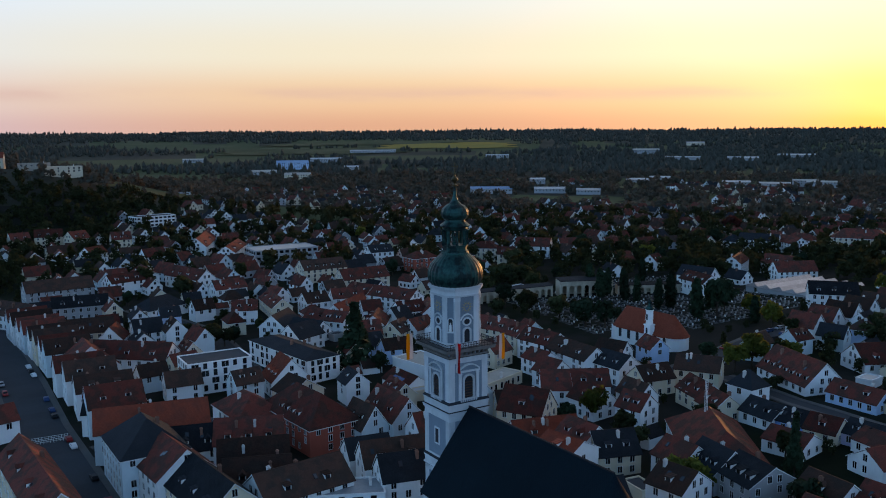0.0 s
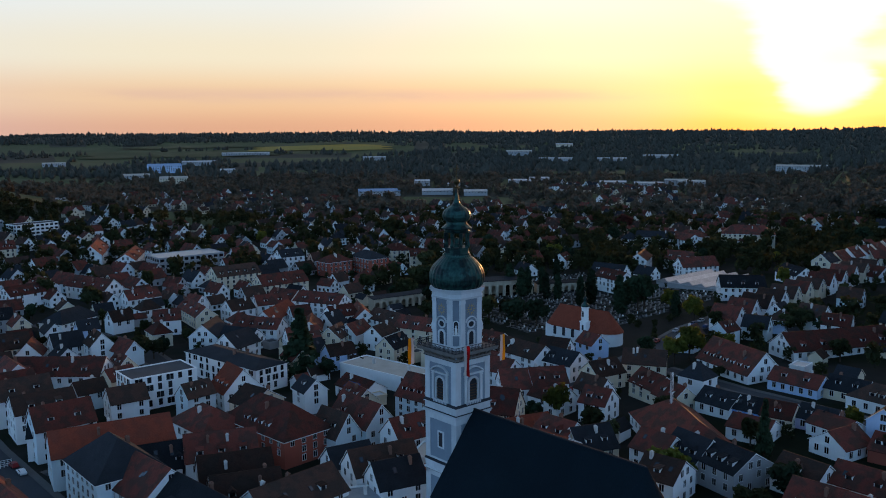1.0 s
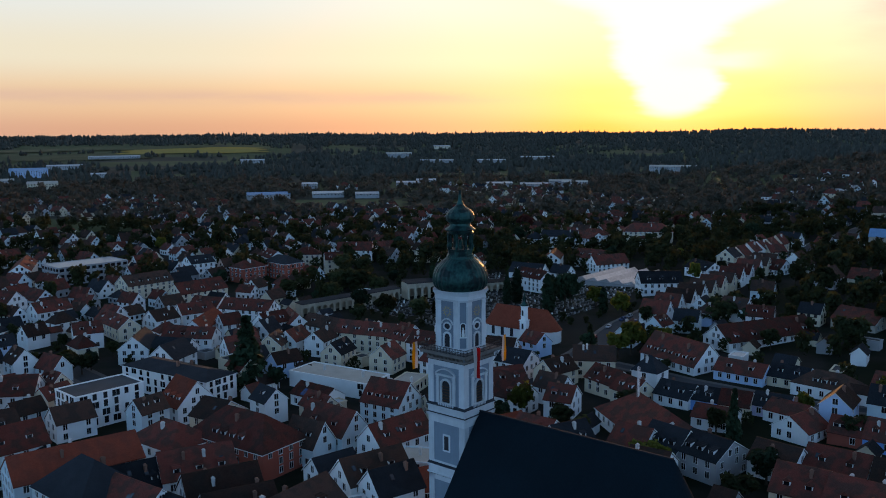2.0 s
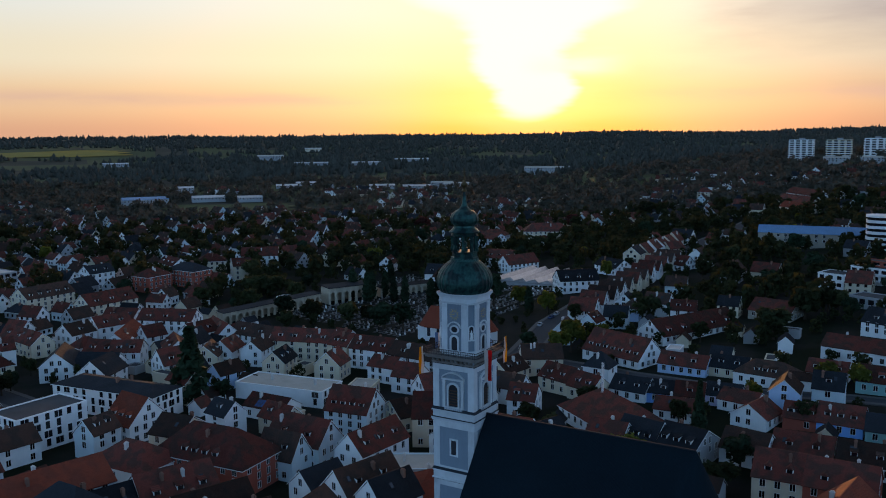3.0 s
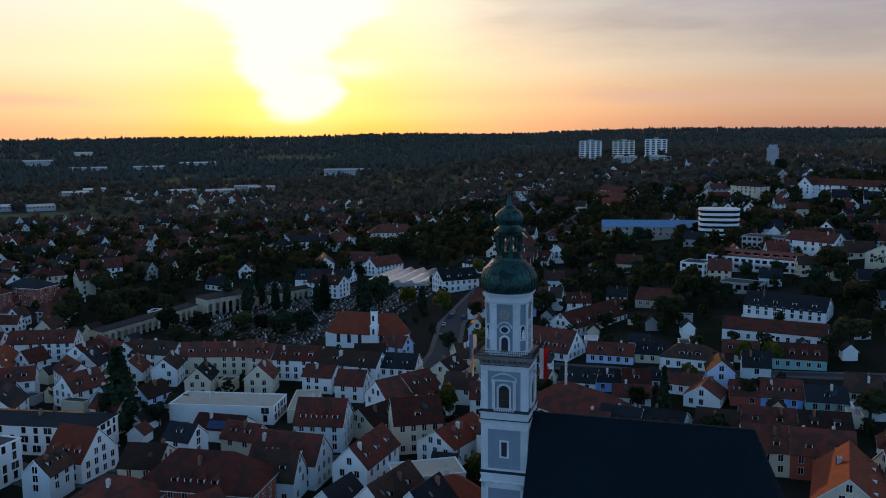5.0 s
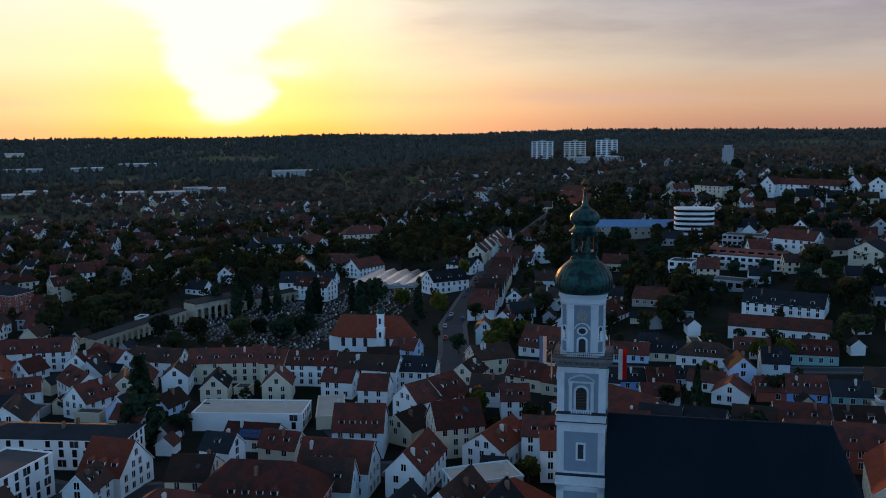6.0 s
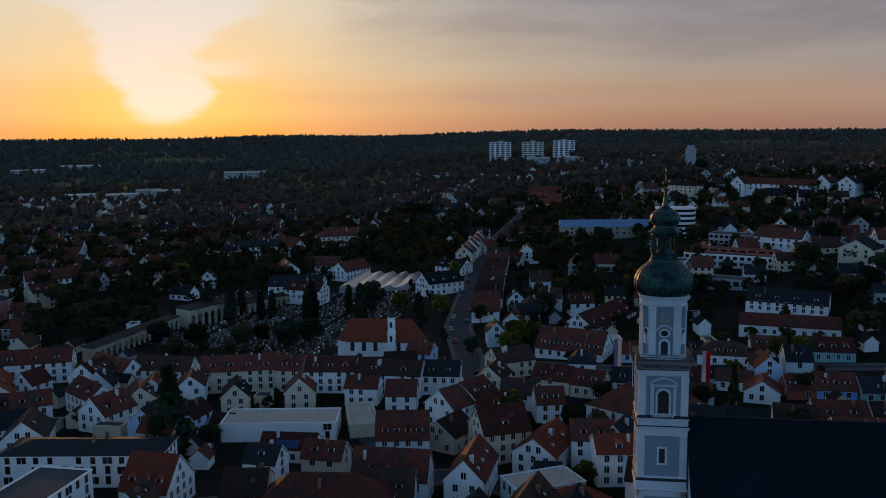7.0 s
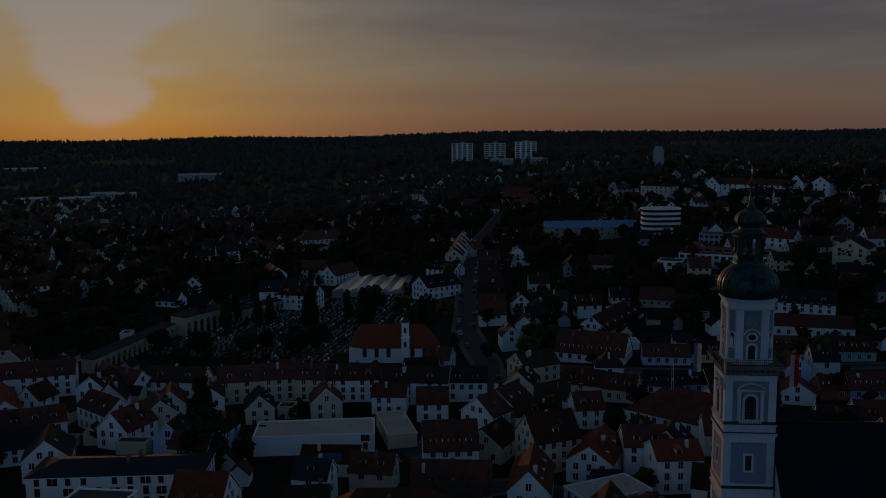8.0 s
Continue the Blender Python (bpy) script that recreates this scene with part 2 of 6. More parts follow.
def let_light_through(m, share):
    """Thin leaves: part of the light that falls on their far side comes through."""
    nt = m.node_tree
    b = nt.nodes["Principled BSDF"]
    out = next(n for n in nt.nodes if n.type == "OUTPUT_MATERIAL")
    thin, mixed = nt.nodes.new("ShaderNodeBsdfTranslucent"), nt.nodes.new("ShaderNodeMixShader")
    bright = nt.nodes.new("ShaderNodeMix")
    bright.data_type, bright.blend_type = "RGBA", "MULTIPLY"
    bright.inputs[0].default_value, bright.inputs[7].default_value = 1.0, (2.4, 1.7, 1.0, 1)
    nt.links.new(b.inputs["Base Color"].links[0].from_socket, bright.inputs[6])
    nt.links.new(bright.outputs[2], thin.inputs["Color"])
    mixed.inputs[0].default_value = share
    nt.links.new(b.outputs[0], mixed.inputs[1])
    nt.links.new(thin.outputs[0], mixed.inputs[2])
    nt.links.new(mixed.outputs[0], out.inputs[0])


for leaf, share in ((LEAF, 0.3), (LEAF_HAZY, 0.16), (LEAF_LIGHT, 0.4), (LEAF_DARK, 0.1), (LEAF_RED, 0.3)):
    let_light_through(leaf, share)


def ground_material():
    """Gardens and paving in town, meadows, fields and forest floor farther out, by noise in the plan."""
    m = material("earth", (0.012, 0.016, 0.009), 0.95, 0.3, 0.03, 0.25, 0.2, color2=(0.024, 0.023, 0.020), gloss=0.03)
    return m


def field_material(name, c, c2):
    return material(name, c, 0.95, 0.2, 0.006, 0.08, 0.1, color2=c2)


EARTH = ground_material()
FOREST = material("forest_floor", (0.030, 0.032, 0.024), 0.95, 0.4, 0.006, 0.06, 0.2, color2=(0.042, 0.044, 0.030))
MEADOW = field_material("meadow", (0.050, 0.068, 0.026), (0.066, 0.074, 0.032))
RAPE = field_material("yellow_field", (0.30, 0.21, 0.035), (0.24, 0.19, 0.04))


# ---- shapes ----
class Shape:
    """Gathers faces with material slots; made into one mesh."""

    def __init__(self):
        self.v, self.f, self.m = [], [], []

    def face(self, pts, m=0):
        n = len(self.v)
        self.v += [tuple(p) for p in pts]
        self.f.append(tuple(range(n, n + len(pts))))
        self.m.append(m)

    def hexa(self, a, m=0):
        """a: eight corners, the lower four and then the upper four, both anticlockwise from above."""
        n = len(self.v)
        self.v += [tuple(p) for p in a]
        for q in ((3, 2, 1, 0), (4, 5, 6, 7), (0, 1, 5, 4), (1, 2, 6, 5), (2, 3, 7, 6), (3, 0, 4, 7)):
            self.f.append(tuple(n + i for i in q))
            self.m.append(m)

    def box(self, x0, y0, z0, x1, y1, z1, m=0):
        self.hexa(((x0, y0, z0), (x1, y0, z0), (x1, y1, z0), (x0, y1, z0), (x0, y0, z1), (x1, y0, z1), (x1, y1, z1), (x0, y1, z1)), m)

    def prism(self, profile, y0, y1, m=0, axis="y"):
        """Extrudes a profile of (a, z) along y (or along x)."""
        def at(a, z, t):
            return (a, t, z) if axis == "y" else (t, a, z)
        n, k = len(self.v), len(profile)
        self.v += [at(a, z, y0) for a, z in profile] + [at(a, z, y1) for a, z in profile]
        s = 1 if axis == "y" else -1
        self.f.append(tuple(range(n, n + k))[::s])
        self.f.append(tuple(range(n + k, n + 2 * k))[::-s])
        self.m += [m, m]
        for i in range(k):
            j = (i + 1) % k
            self.f.append((n + i, n + k + i, n + k + j, n + j)[::s])
            self.m.append(m)

    def lathe(self, profile, n=16, m=0, cx=0, cy=0, squash=None, ribs=0.0, turn=0.0):
        """Rings of (radius, z) round an axis; ribs: every other point pulled in by that share."""
        b = len(self.v)
        for r, z in profile:
            for i in range(n):
                a = turn + 2 * math.pi * i / n
                q = r * (1 - ribs * (i % 2))
                self.v.append((cx + q * math.cos(a), cy + q * math.sin(a), z))
        for j in range(len(profile) - 1):
            for i in range(n):
                k = (i + 1) % n
                self.f.append((b + j * n + i, b + j * n + k, b + (j + 1) * n + k, b + (j + 1) * n + i))
                self.m.append(m)
        self.f.append(tuple(b + i for i in range(n))[::-1])
        self.f.append(tuple(b + (len(profile) - 1) * n + i for i in range(n)))
        self.m += [m, m]

    def mesh(self, name, *mats, smooth=False):
        me = bpy.data.meshes.new(name)
        me.from_pydata(self.v, [], self.f)
        for q in mats:
            me.materials.append(q)
        me.polygons.foreach_set("material_index", self.m)
        if smooth:
            me.polygons.foreach_set("use_smooth", [True] * len(self.f))
        me.update()
        return me


def part(name, shape, mats, parent, label="", at=None, smooth=False):
    """One mesh object under a thing or part; shape may be a Shape or a mesh that is shared."""
    if isinstance(shape, Shape):
        shape = shape.mesh(name, *(mats if isinstance(mats, (list, tuple)) else (mats,)), smooth=smooth)
    ob = new(name, shape)
    ob.parent = parent
    if at is not None:
        ob.matrix_local = at
    if label:
        tagged(ob, label)
    return ob


def thing(name, label, category, at, group="", kind=""):
    ob = new(name)
    ob.matrix_world = at
    return tagged(ob, label, category, group, kind)


# ---- terrain ----
def smooth(a, b, v):
    t = min(1.0, max(0.0, (v - a) / (b - a)))
    return t * t * (3 - 2 * t)


def ground_z(x, y):
    """The plain of the town, the slope with the suburbs, the castle hill and the far ridge."""
    r = math.hypot(x - 50, y - 200)
    h = 50 * smooth(-80, 520, 0.6 * x - 0.8 * y) * (1 - 0.8 * smooth(1500, 2600, r)) * smooth(60, 420, x)
    h += 4.2 * smooth(-110, -20, 0.6 * x - 0.8 * y) * smooth(110, 190, x) * (1 - smooth(380, 600, x))
    h += 12 * smooth(700, 1600, 0.5 * x - 0.85 * y)
    h += 56 * math.exp(-((x + 60) / 200) ** 2 - ((y - 1000) / 160) ** 2)
    far = smooth(1500, 4200, r)
    h += far * (61 + 14 * noise.noise((x / 900, y / 900, 3.1)) + 5 * noise.noise((x / 260, y / 260, 1.7)))
    return h


ROADS = [
    ("road_main", 7.0, ((14, 150), (4, 230), (-5, 290), (-11, 345), (-24, 440), (-34, 520))),
    ("road_hill", 4.6, ((128, 262), (152, 238), (180, 244), (224, 254.5), (271, 272), (336, 284), (449, 304), (560, 318), (700, 322))),
    ("road_lane", 3.5, ((10, 262), (40, 272), (62, 276), (84, 268), (98, 256), (112, 226), (106, 212))),
    ("road_park", 2.4, ((218, 236), (214, 200), (216, 160), (226, 130), (232, 90))),
    ("road_edge", 4.0, ((84, 268), (66, 300), (68, 340), (66, 400), (40, 470))),
]


def near_road(x, y, gap):
    for _, half, pts in ROADS:
        for (ax, ay), (bx, by) in zip(pts, pts[1:]):
            dx, dy = bx - ax, by - ay
            t = max(0, min(1, ((x - ax) * dx + (y - ay) * dy) / (dx * dx + dy * dy)))
            if math.hypot(x - ax - t * dx, y - ay - t * dy) < half + gap:
                return True
    return False


def build_ground():
    s = Shape()
    rings = [0.0] + [30 * 1.085 ** i for i in range(63)]
    n = 168
    for r in rings:
        for i in range(n):
            a = 2 * math.pi * i / n
            x, y = 50 + r * math.sin(a), 200 + r * math.cos(a)
            s.v.append((x, y, ground_z(x, y)))
    for j in range(len(rings) - 1):
        for i in range(n):
            k = (i + 1) % n
            a, b, c, d = j * n + i, (j + 1) * n + i, (j + 1) * n + k, j * n + k
            s.f.append((a, b, c, d)[::-1])
            x, y = s.v[b][0], s.v[b][1]
            r = rings[j]
            m = 0
            if r > 620:
                f = noise.noise((x / 330, y / 330, 7.7)) + 0.5 * noise.noise((x / 120, y / 120, 2.2))
                m = 1 if f > -0.12 or r > 3000 else 2
                if r > 2000 and 0.02 < x / max(y, 1) < 0.58 and y > 0:
                    m = 1 if f > 0.18 else 2
                    if r > 3300:
                        m = 1
            s.m.append(m)
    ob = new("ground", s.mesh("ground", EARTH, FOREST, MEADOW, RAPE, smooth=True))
    tagged(ob, "dark evening ground of gardens, meadows, fields and forest", "ground", kind="structure")


def build_roads():
    for name, half, pts in ROADS:
        s = Shape()
        fine = []
        for (ax, ay), (bx, by) in zip(pts, pts[1:]):
            k = max(2, int(math.hypot(bx - ax, by - ay) / 8))
            fine += [(ax + (bx - ax) * i / k, ay + (by - ay) * i / k) for i in range(k)]
        fine.append(pts[-1])
        rows = []
        for i, (x, y) in enumerate(fine):
            px, py = fine[max(0, i - 1)]
            qx, qy = fine[min(len(fine) - 1, i + 1)]
            d = Vector((qx - px, qy - py)).normalized()
            nx, ny = -d.y, d.x
            z = max(ground_z(x + nx * o, y + ny * o) for o in (-half, 0, half)) + 0.06
            rows.append([(x + nx * o, y + ny * o, z + e) for o, e in ((-half - 2, -0.4), (-half - 2, 0.14), (-half, 0.14), (-half, 0.0), (half, 0.0), (half, 0.14), (half + 2, 0.14), (half + 2, -0.4))])
        for a, b in zip(rows, rows[1:]):
            for i, m in enumerate((1, 1, 1, 0, 1, 1, 1)):
                s.face((a[i + 1], a[i], b[i], b[i + 1]), m)
        tagged(new(name, s.mesh(name, ASPHALT, PAVING)), "grey asphalt street with raised stone kerbs and pavements", "road", kind="structure")


def field(name, words, mat, cx, cy, deg, L, w):
    """A field that lies on the ground, with its own crop."""
    s, n = Shape(), 10
    m = pose(cx, cy, 0, 0, 0, deg)
    grid = []
    for i in range(n + 1):
        for j in range(n + 1):
            q = m @ Vector((L * (i / n - 0.5) * (1 + 0.1 * math.sin(j * 1.3)), w * (j / n - 0.5) * (1 + 0.12 * math.sin(i * 1.1)), 0))
            grid.append((q.x, q.y, ground_z(q.x, q.y) + 0.6 + 0.0006 * math.hypot(cx, cy)))
    for i in range(n):
        for j in range(n):
            a = i * (n + 1) + j
            s.face((grid[a], grid[a + n + 1], grid[a + n + 2], grid[a + 1]))
    tagged(new(name, s.mesh(name, mat, smooth=True)), words, "field", kind="structure")
    FIELDS.append((cx, cy, max(L, w) / 2 * 0.9, radians(deg), L / 2, w / 2))


FIELDS = []


def in_field(x, y):
    for cx, cy, r, a, hl, hw in FIELDS:
        dx, dy = x - cx, y - cy
        if abs(dx * math.cos(a) + dy * math.sin(a)) < hl + 4 and abs(dy * math.cos(a) - dx * math.sin(a)) < hw + 4:
            return True
    return False


build_ground()
build_roads()
field("field_yellow", "yellow flowering crop field on the far slope", RAPE, 1230, 2640, -28, 420, 260)
field("field_green", "pale green meadow on the far slope", MEADOW, 1060, 2950, -20, 700, 200)
field("field_green_far", "pale green meadow between the woods", MEADOW, 760, 2600, -16, 520, 300)
field("field_sports", "dark green sports meadow on the plain", MEADOW, 590, 930, -40, 150, 120)
field("field_castle", "green meadow on the side of the castle hill", MEADOW, 112, 965, -10, 90, 50)
field("field_plain", "green meadow on the plain below the woods", MEADOW, 1250, 1250, -42, 380, 90)


# ---- houses ----
def window_mesh(w, h, bar=True, t=0.13):
    """Faces -y on the wall plane y = 0, in one piece: a raised surround and bar, and panes set back in it."""
    xs = [-w / 2 - t, -w / 2, -0.04, 0.04, w / 2, w / 2 + t] if bar else [-w / 2 - t, -w / 2, w / 2, w / 2 + t]
    zs = [-t, 0, h, h + t]
    s, index = Shape(), {}

    def at(x, y, z):
        k = (round(x, 4), round(y, 4), round(z, 4))
        if k not in index:
            index[k] = len(s.v)
            s.v.append(k)
        return index[k]

    def quad(m, *pts):
        s.f.append(tuple(at(*q) for q in pts))
        s.m.append(m)
    o, back = -0.07, -0.012
    for i in range(len(xs) - 1):
        for j in range(3):
            x0, x1, z0, z1 = xs[i], xs[i + 1], zs[j], zs[j + 1]
            pane = j == 1 and i % 2 == 1
            y = back if pane else o
            quad(1 if pane else 0, (x0, y, z0), (x1, y, z0), (x1, y, z1), (x0, y, z1))
            if pane:
                quad(0, (x0, o, z0), (x0, back, z0), (x0, back, z1), (x0, o, z1))
                quad(0, (x1, back, z0), (x1, o, z0), (x1, o, z1), (x1, back, z1))
                quad(0, (x0, back, z0), (x0, o, z0), (x1, o, z0), (x1, back, z0))
                quad(0, (x0, o, z1), (x0, back, z1), (x1, back, z1), (x1, o, z1))
    a, b = xs[0], xs[-1]
    c, d = zs[0], zs[-1]
    e = 0.05
    quad(0, (a, e, c), (a, o, c), (a, o, d), (a, e, d))
    quad(0, (b, o, c), (b, e, c), (b, e, d), (b, o, d))
    quad(0, (a, e, c), (b, e, c), (b, o, c), (a, o, c))
    quad(0, (a, o, d), (b, o, d), (b, e, d), (a, e, d))
    return s.mesh("window", FRAME, GLASS)


WINDOW = window_mesh(1.25, 1.75, t=0.09)
WINDOW_WIDE = window_mesh(2.5, 2.0, t=0.08)
WINDOW_TALL = window_mesh(1.35, 2.2, bar=False, t=0.08)
WINDOW_FAR = window_mesh(1.45, 1.75, t=0.08)


def dormer_mesh(roofname, shed=False):
    s = Shape()
    w, h, d = 0.85, 1.5, 2.6
    s.box(-w, 0, -0.6, w, d, h, 0)
    s.box(-0.64, -0.05, 0.1, 0.64, 0.02, h - 0.15, 2)
    if shed:
        s.hexa(((-w - 0.2, -0.3, h), (w + 0.2, -0.3, h), (w + 0.2, d, h + 0.35), (-w - 0.2, d, h + 0.35), (-w - 0.2, -0.3, h + 0.15), (w + 0.2, -0.3, h + 0.15), (w + 0.2, d, h + 0.5), (-w - 0.2, d, h + 0.5)), 1)
    else:
        s.prism(((-w - 0.2, h - 0.05), (w + 0.2, h - 0.05), (0, h + 0.85)), -0.25, d + 0.6, 1)
    return s.mesh("dormer", WALLS["white"], ROOFS[roofname], GLASS)


DORMERS = {(r, k): dormer_mesh(r, k) for r in ("rust", "red", "brown", "slate") for k in (False, True)}


def skylight_mesh():
    s = Shape()
    s.box(-0.5, -0.75, 0, 0.5, 0.75, 0.10, 0)
    s.box(-0.4, -0.65, 0.10, 0.4, 0.65, 0.13, 1)
    return s.mesh("skylight", DARK, SKYLIGHT)


def chimney_mesh(mat):
    s = Shape()
    s.box(-0.35, -0.5, -1.6, 0.35, 0.5, 1.1)
    s.box(-0.42, -0.57, 1.1, 0.42, 0.57, 1.25)
    s.box(-0.22, -0.38, 1.25, 0.22, -0.05, 1.55)
    s.box(-0.22, 0.05, 1.25, 0.22, 0.38, 1.5)
    return s.mesh("chimney", mat)


def solar_mesh():
    s = Shape()
    s.box(-0.52, -0.75, 0, 0.52, 0.75, 0.05, 0)
    s.box(-0.49, -0.72, 0.05, 0.49, 0.72, 0.06, 1)
    return s.mesh("solar_panel", DARK, glass_material("solar_cells", (0.02, 0.05, 0.14), 0.15))


SOLAR_MESH = solar_mesh()
SKYLIGHT_MESH = skylight_mesh()
CHIMNEYS = (chimney_mesh(CHIMNEY), chimney_mesh(CHIMNEY_W))
VIEW_SIDE = Vector((-60, 90))
HOUSES = []
RND = random.Random(5)
COLOUR_WORDS = dict(white="white", cream="cream yellow", pale="pale grey-green", blue="light blue", skyblue="bright blue", lilac="lilac", teal="sea-green", brick="brick red", grey="grey", stone="rough stone")
ROOF_WORDS = dict(rust="dark rust-red tiled", red="bright red tiled", brown="brown tiled", slate="dark slate-grey", flatdark="flat dark felt", flatlight="flat pale gravel", metal="flat zinc sheet", bluemetal="blue sheet-metal")


def walls_shape(L, w, eave, top, kind):
    s = Shape()
    if kind == "g":
        s.prism(((-w / 2, -2.5), (w / 2, -2.5), (w / 2, eave), (0, top - 0.12), (-w / 2, eave)), -L / 2, L / 2, axis="x")
    else:
        s.box(-L / 2, -w / 2, -2.5, L / 2, w / 2, eave)
    return s


def roof_shape(L, w, eave, top, kind):
    s = Shape()
    o, g, t = 0.45, 0.30, 0.22
    k = (top - eave) / (w / 2)
    if kind == "g":
        low = eave - k * o
        s.prism(((-w / 2 - o, low), (0, top), (w / 2 + o, low), (w / 2 + o, low + t), (0.16, top + t - 0.02), (0.12, top + t + 0.10), (-0.12, top + t + 0.10), (-0.16, top + t - 0.02), (-w / 2 - o, low + t)), -L / 2 - g, L / 2 + g, axis="x")
        s.m[0] = s.m[1] = 1
    elif kind == "h":
        ins = min(L / 2 - 0.2, w * 0.46)
        a, b = L / 2 + o, w / 2 + o
        z0 = eave - k * o
        s.v = [(-a, -b, z0), (a, -b, z0), (a, b, z0), (-a, b, z0), (-a, -b, z0 + t), (a, -b, z0 + t), (a, b, z0 + t), (-a, b, z0 + t), (-L / 2 + ins, 0, top + t), (L / 2 - ins, 0, top + t)]
        s.f = [(4, 5, 9, 8), (6, 7, 8, 9), (5, 6, 9), (7, 4, 8), (3, 2, 1, 0), (0, 1, 5, 4), (1, 2, 6, 5), (2, 3, 7, 6), (3, 0, 4, 7)]
        s.m = [0, 0, 0, 0, 1, 1, 1, 1, 1]
    else:
        oa, ob_, ia, ib = L / 2 + 0.15, w / 2 + 0.15, L / 2 - 0.3, w / 2 - 0.3
        rings = ((oa, ob_, eave + 0.003), (oa, ob_, eave + 0.42), (ia, ib, eave + 0.42), (ia, ib, eave + 0.10))
        for a, b, z in rings:
            s.v += [(-a, -b, z), (a, -b, z), (a, b, z), (-a, b, z)]
        for j in range(3):
            for i in range(4):
                s.f.append((4 * j + i, 4 * j + (i + 1) % 4, 4 * j + 4 + (i + 1) % 4, 4 * j + 4 + i))
                s.m.append(1)
        s.f += [(12, 13, 14, 15), (3, 2, 1, 0)]
        s.m += [0, 1]
    return s


def house(x, y, deg, L, w, eave, top, wall, roof, kind="g", dormers=0, chimneys=1, far=False, win="", sky=None, solar=False):
    """A house with its ridge along its own x; kind g: gabled, h: hipped, f: flat."""
    HOUSES.append((x, y, max(L, w) / 2, min(L, w) / 2))
    z = ground_z(x, y)
    shape = dict(g="gabled roof", h="hipped roof", f="roof")[kind]
    ob = thing("house", f"{COLOUR_WORDS[wall]} rendered town house with a {ROOF_WORDS[roof]} {shape}", "house", pose(x, y, z, 0, 0, deg), group="town houses")
    part("wall", walls_shape(L, w, eave, top, kind), WALLS[wall], ob)
    part("roof", roof_shape(L, w, eave, top, kind), (ROOFS[roof], FRAME if kind != "f" else WALLS[wall]), ob, f"{ROOF_WORDS[roof]} roof")
    a = radians(deg)
    k = (top - eave) / (w / 2)
    to_view = Vector((-40 - x, 95 - y)).normalized()
    # windows, storey by storey, on the four walls
    storeys = max(1, round(eave / 2.9))
    for side, (nx, ny, length, dist) in enumerate(((0, -1, L, w / 2), (0, 1, L, w / 2), (-1, 0, w, L / 2), (1, 0, w, L / 2))):
        wn = Vector((nx * math.cos(a) - ny * math.sin(a), nx * math.sin(a) + ny * math.cos(a)))
        seen = wn.dot(to_view) > -0.1
        step = (3.2 if length < 26 else 3.6) if not far else 4.4
        n = max(1, int((length - 1.2) / step))
        turn = {0: 0, 1: 180, 2: -90, 3: 90}[side]
        for st in range(0 if win == "none" else storeys):
            if not seen and (st != storeys - 1 or far or kind == "h"):
                continue
            if far and st == 0 and storeys > 1:
                continue
            zz = 0.95 + st * (eave - 0.3) / storeys
            for i in range(n):
                if not seen and i % 3 != 1:
                    continue
                u = (i + 0.5) / n * (length - 1.6) - (length - 1.6) / 2
                if RND.random() < 0.10 or win == "ends" and side != 3 and not (side == 2 or u > length * 0.28):
                    continue
                modern = kind == "f" or win == "modern"
                mesh = WINDOW_FAR if far else (WINDOW_WIDE if modern and (i + st) % 3 == 0 else WINDOW_TALL if modern else WINDOW)
                loc = Matrix.Rotation(radians(turn), 4, "Z") @ Matrix.Translation((u, -dist, zz))
                part("window", mesh, None, ob, at=loc)
        if kind == "g" and side > 1 and seen and top - eave > 3.4:
            loc = Matrix.Rotation(radians(turn), 4, "Z")
            cols = (-1.4, 1.4) if w > 11 and not far else (0,)
            for u in cols:
                part("window", WINDOW_FAR if far else WINDOW, None, ob, at=loc @ Matrix.Translation((u, -dist, eave + 0.5)))
            if top - eave > 5.2 and not far:
                part("window", WINDOW, None, ob, at=loc @ Matrix.Translation((0, -dist, eave + 3.2)))
    if kind == "f":
        for i in range(chimneys):
            part("chimney", CHIMNEYS[1], None, ob, at=pose(L * (0.3 - 0.5 * i), 0.5, eave + 0.6))
        return ob
    side = -1 if Vector((math.sin(a), -math.cos(a))).dot(to_view) > 0 else 1
    span = L - (w if kind == "h" else 2.0)
    shed = RND.random() < 0.4
    if not dormers and not far and kind == "g" and L > 11 and roof != "red" and not solar and RND.random() < 0.6:
        dormers = 3 if L > 18 else 2
    for i in range(dormers):
        u = ((i + 0.5) / dormers - 0.5) * max(span, 2.5)
        yy = side * (w / 2 - 1.6)
        m = pose(u, yy, eave + k * 1.6 - 0.25, 0, 0, 0 if side < 0 else 180)
        part("dormer", DORMERS[(roof, shed)], None, ob, "small dormer with a white front", at=m)
    for i in range(chimneys):
        u = (RND.random() - 0.5) * max(span, 2) * 0.8
        yy = RND.choice((-1, 1)) * RND.uniform(0.1, 0.22) * w
        if kind == "h":
            u *= 0.5
        part("chimney", CHIMNEYS[0 if RND.random() < 0.55 else 1], None, ob, at=pose(u, yy, top - k * abs(yy) + 0.5))
    if solar:
        tilt = math.degrees(math.atan(k))
        for j in range(6):
            for i in range(2):
                yy = side * (w / 2 * 0.62 - 0.05 + i * 1.55 * math.cos(math.atan(k)))
                part("solar_panel", SOLAR_MESH, None, ob, "blue solar panel", at=pose((j - 2.5) * 1.12, yy, top - k * abs(yy) + 0.26) @ pose(0, 0, 0, tilt if side < 0 else -tilt))
    number = sky if sky is not None else (RND.choice((0, 0, 0, 1, 2)) if not far else RND.choice((0, 0, 0, 1)))
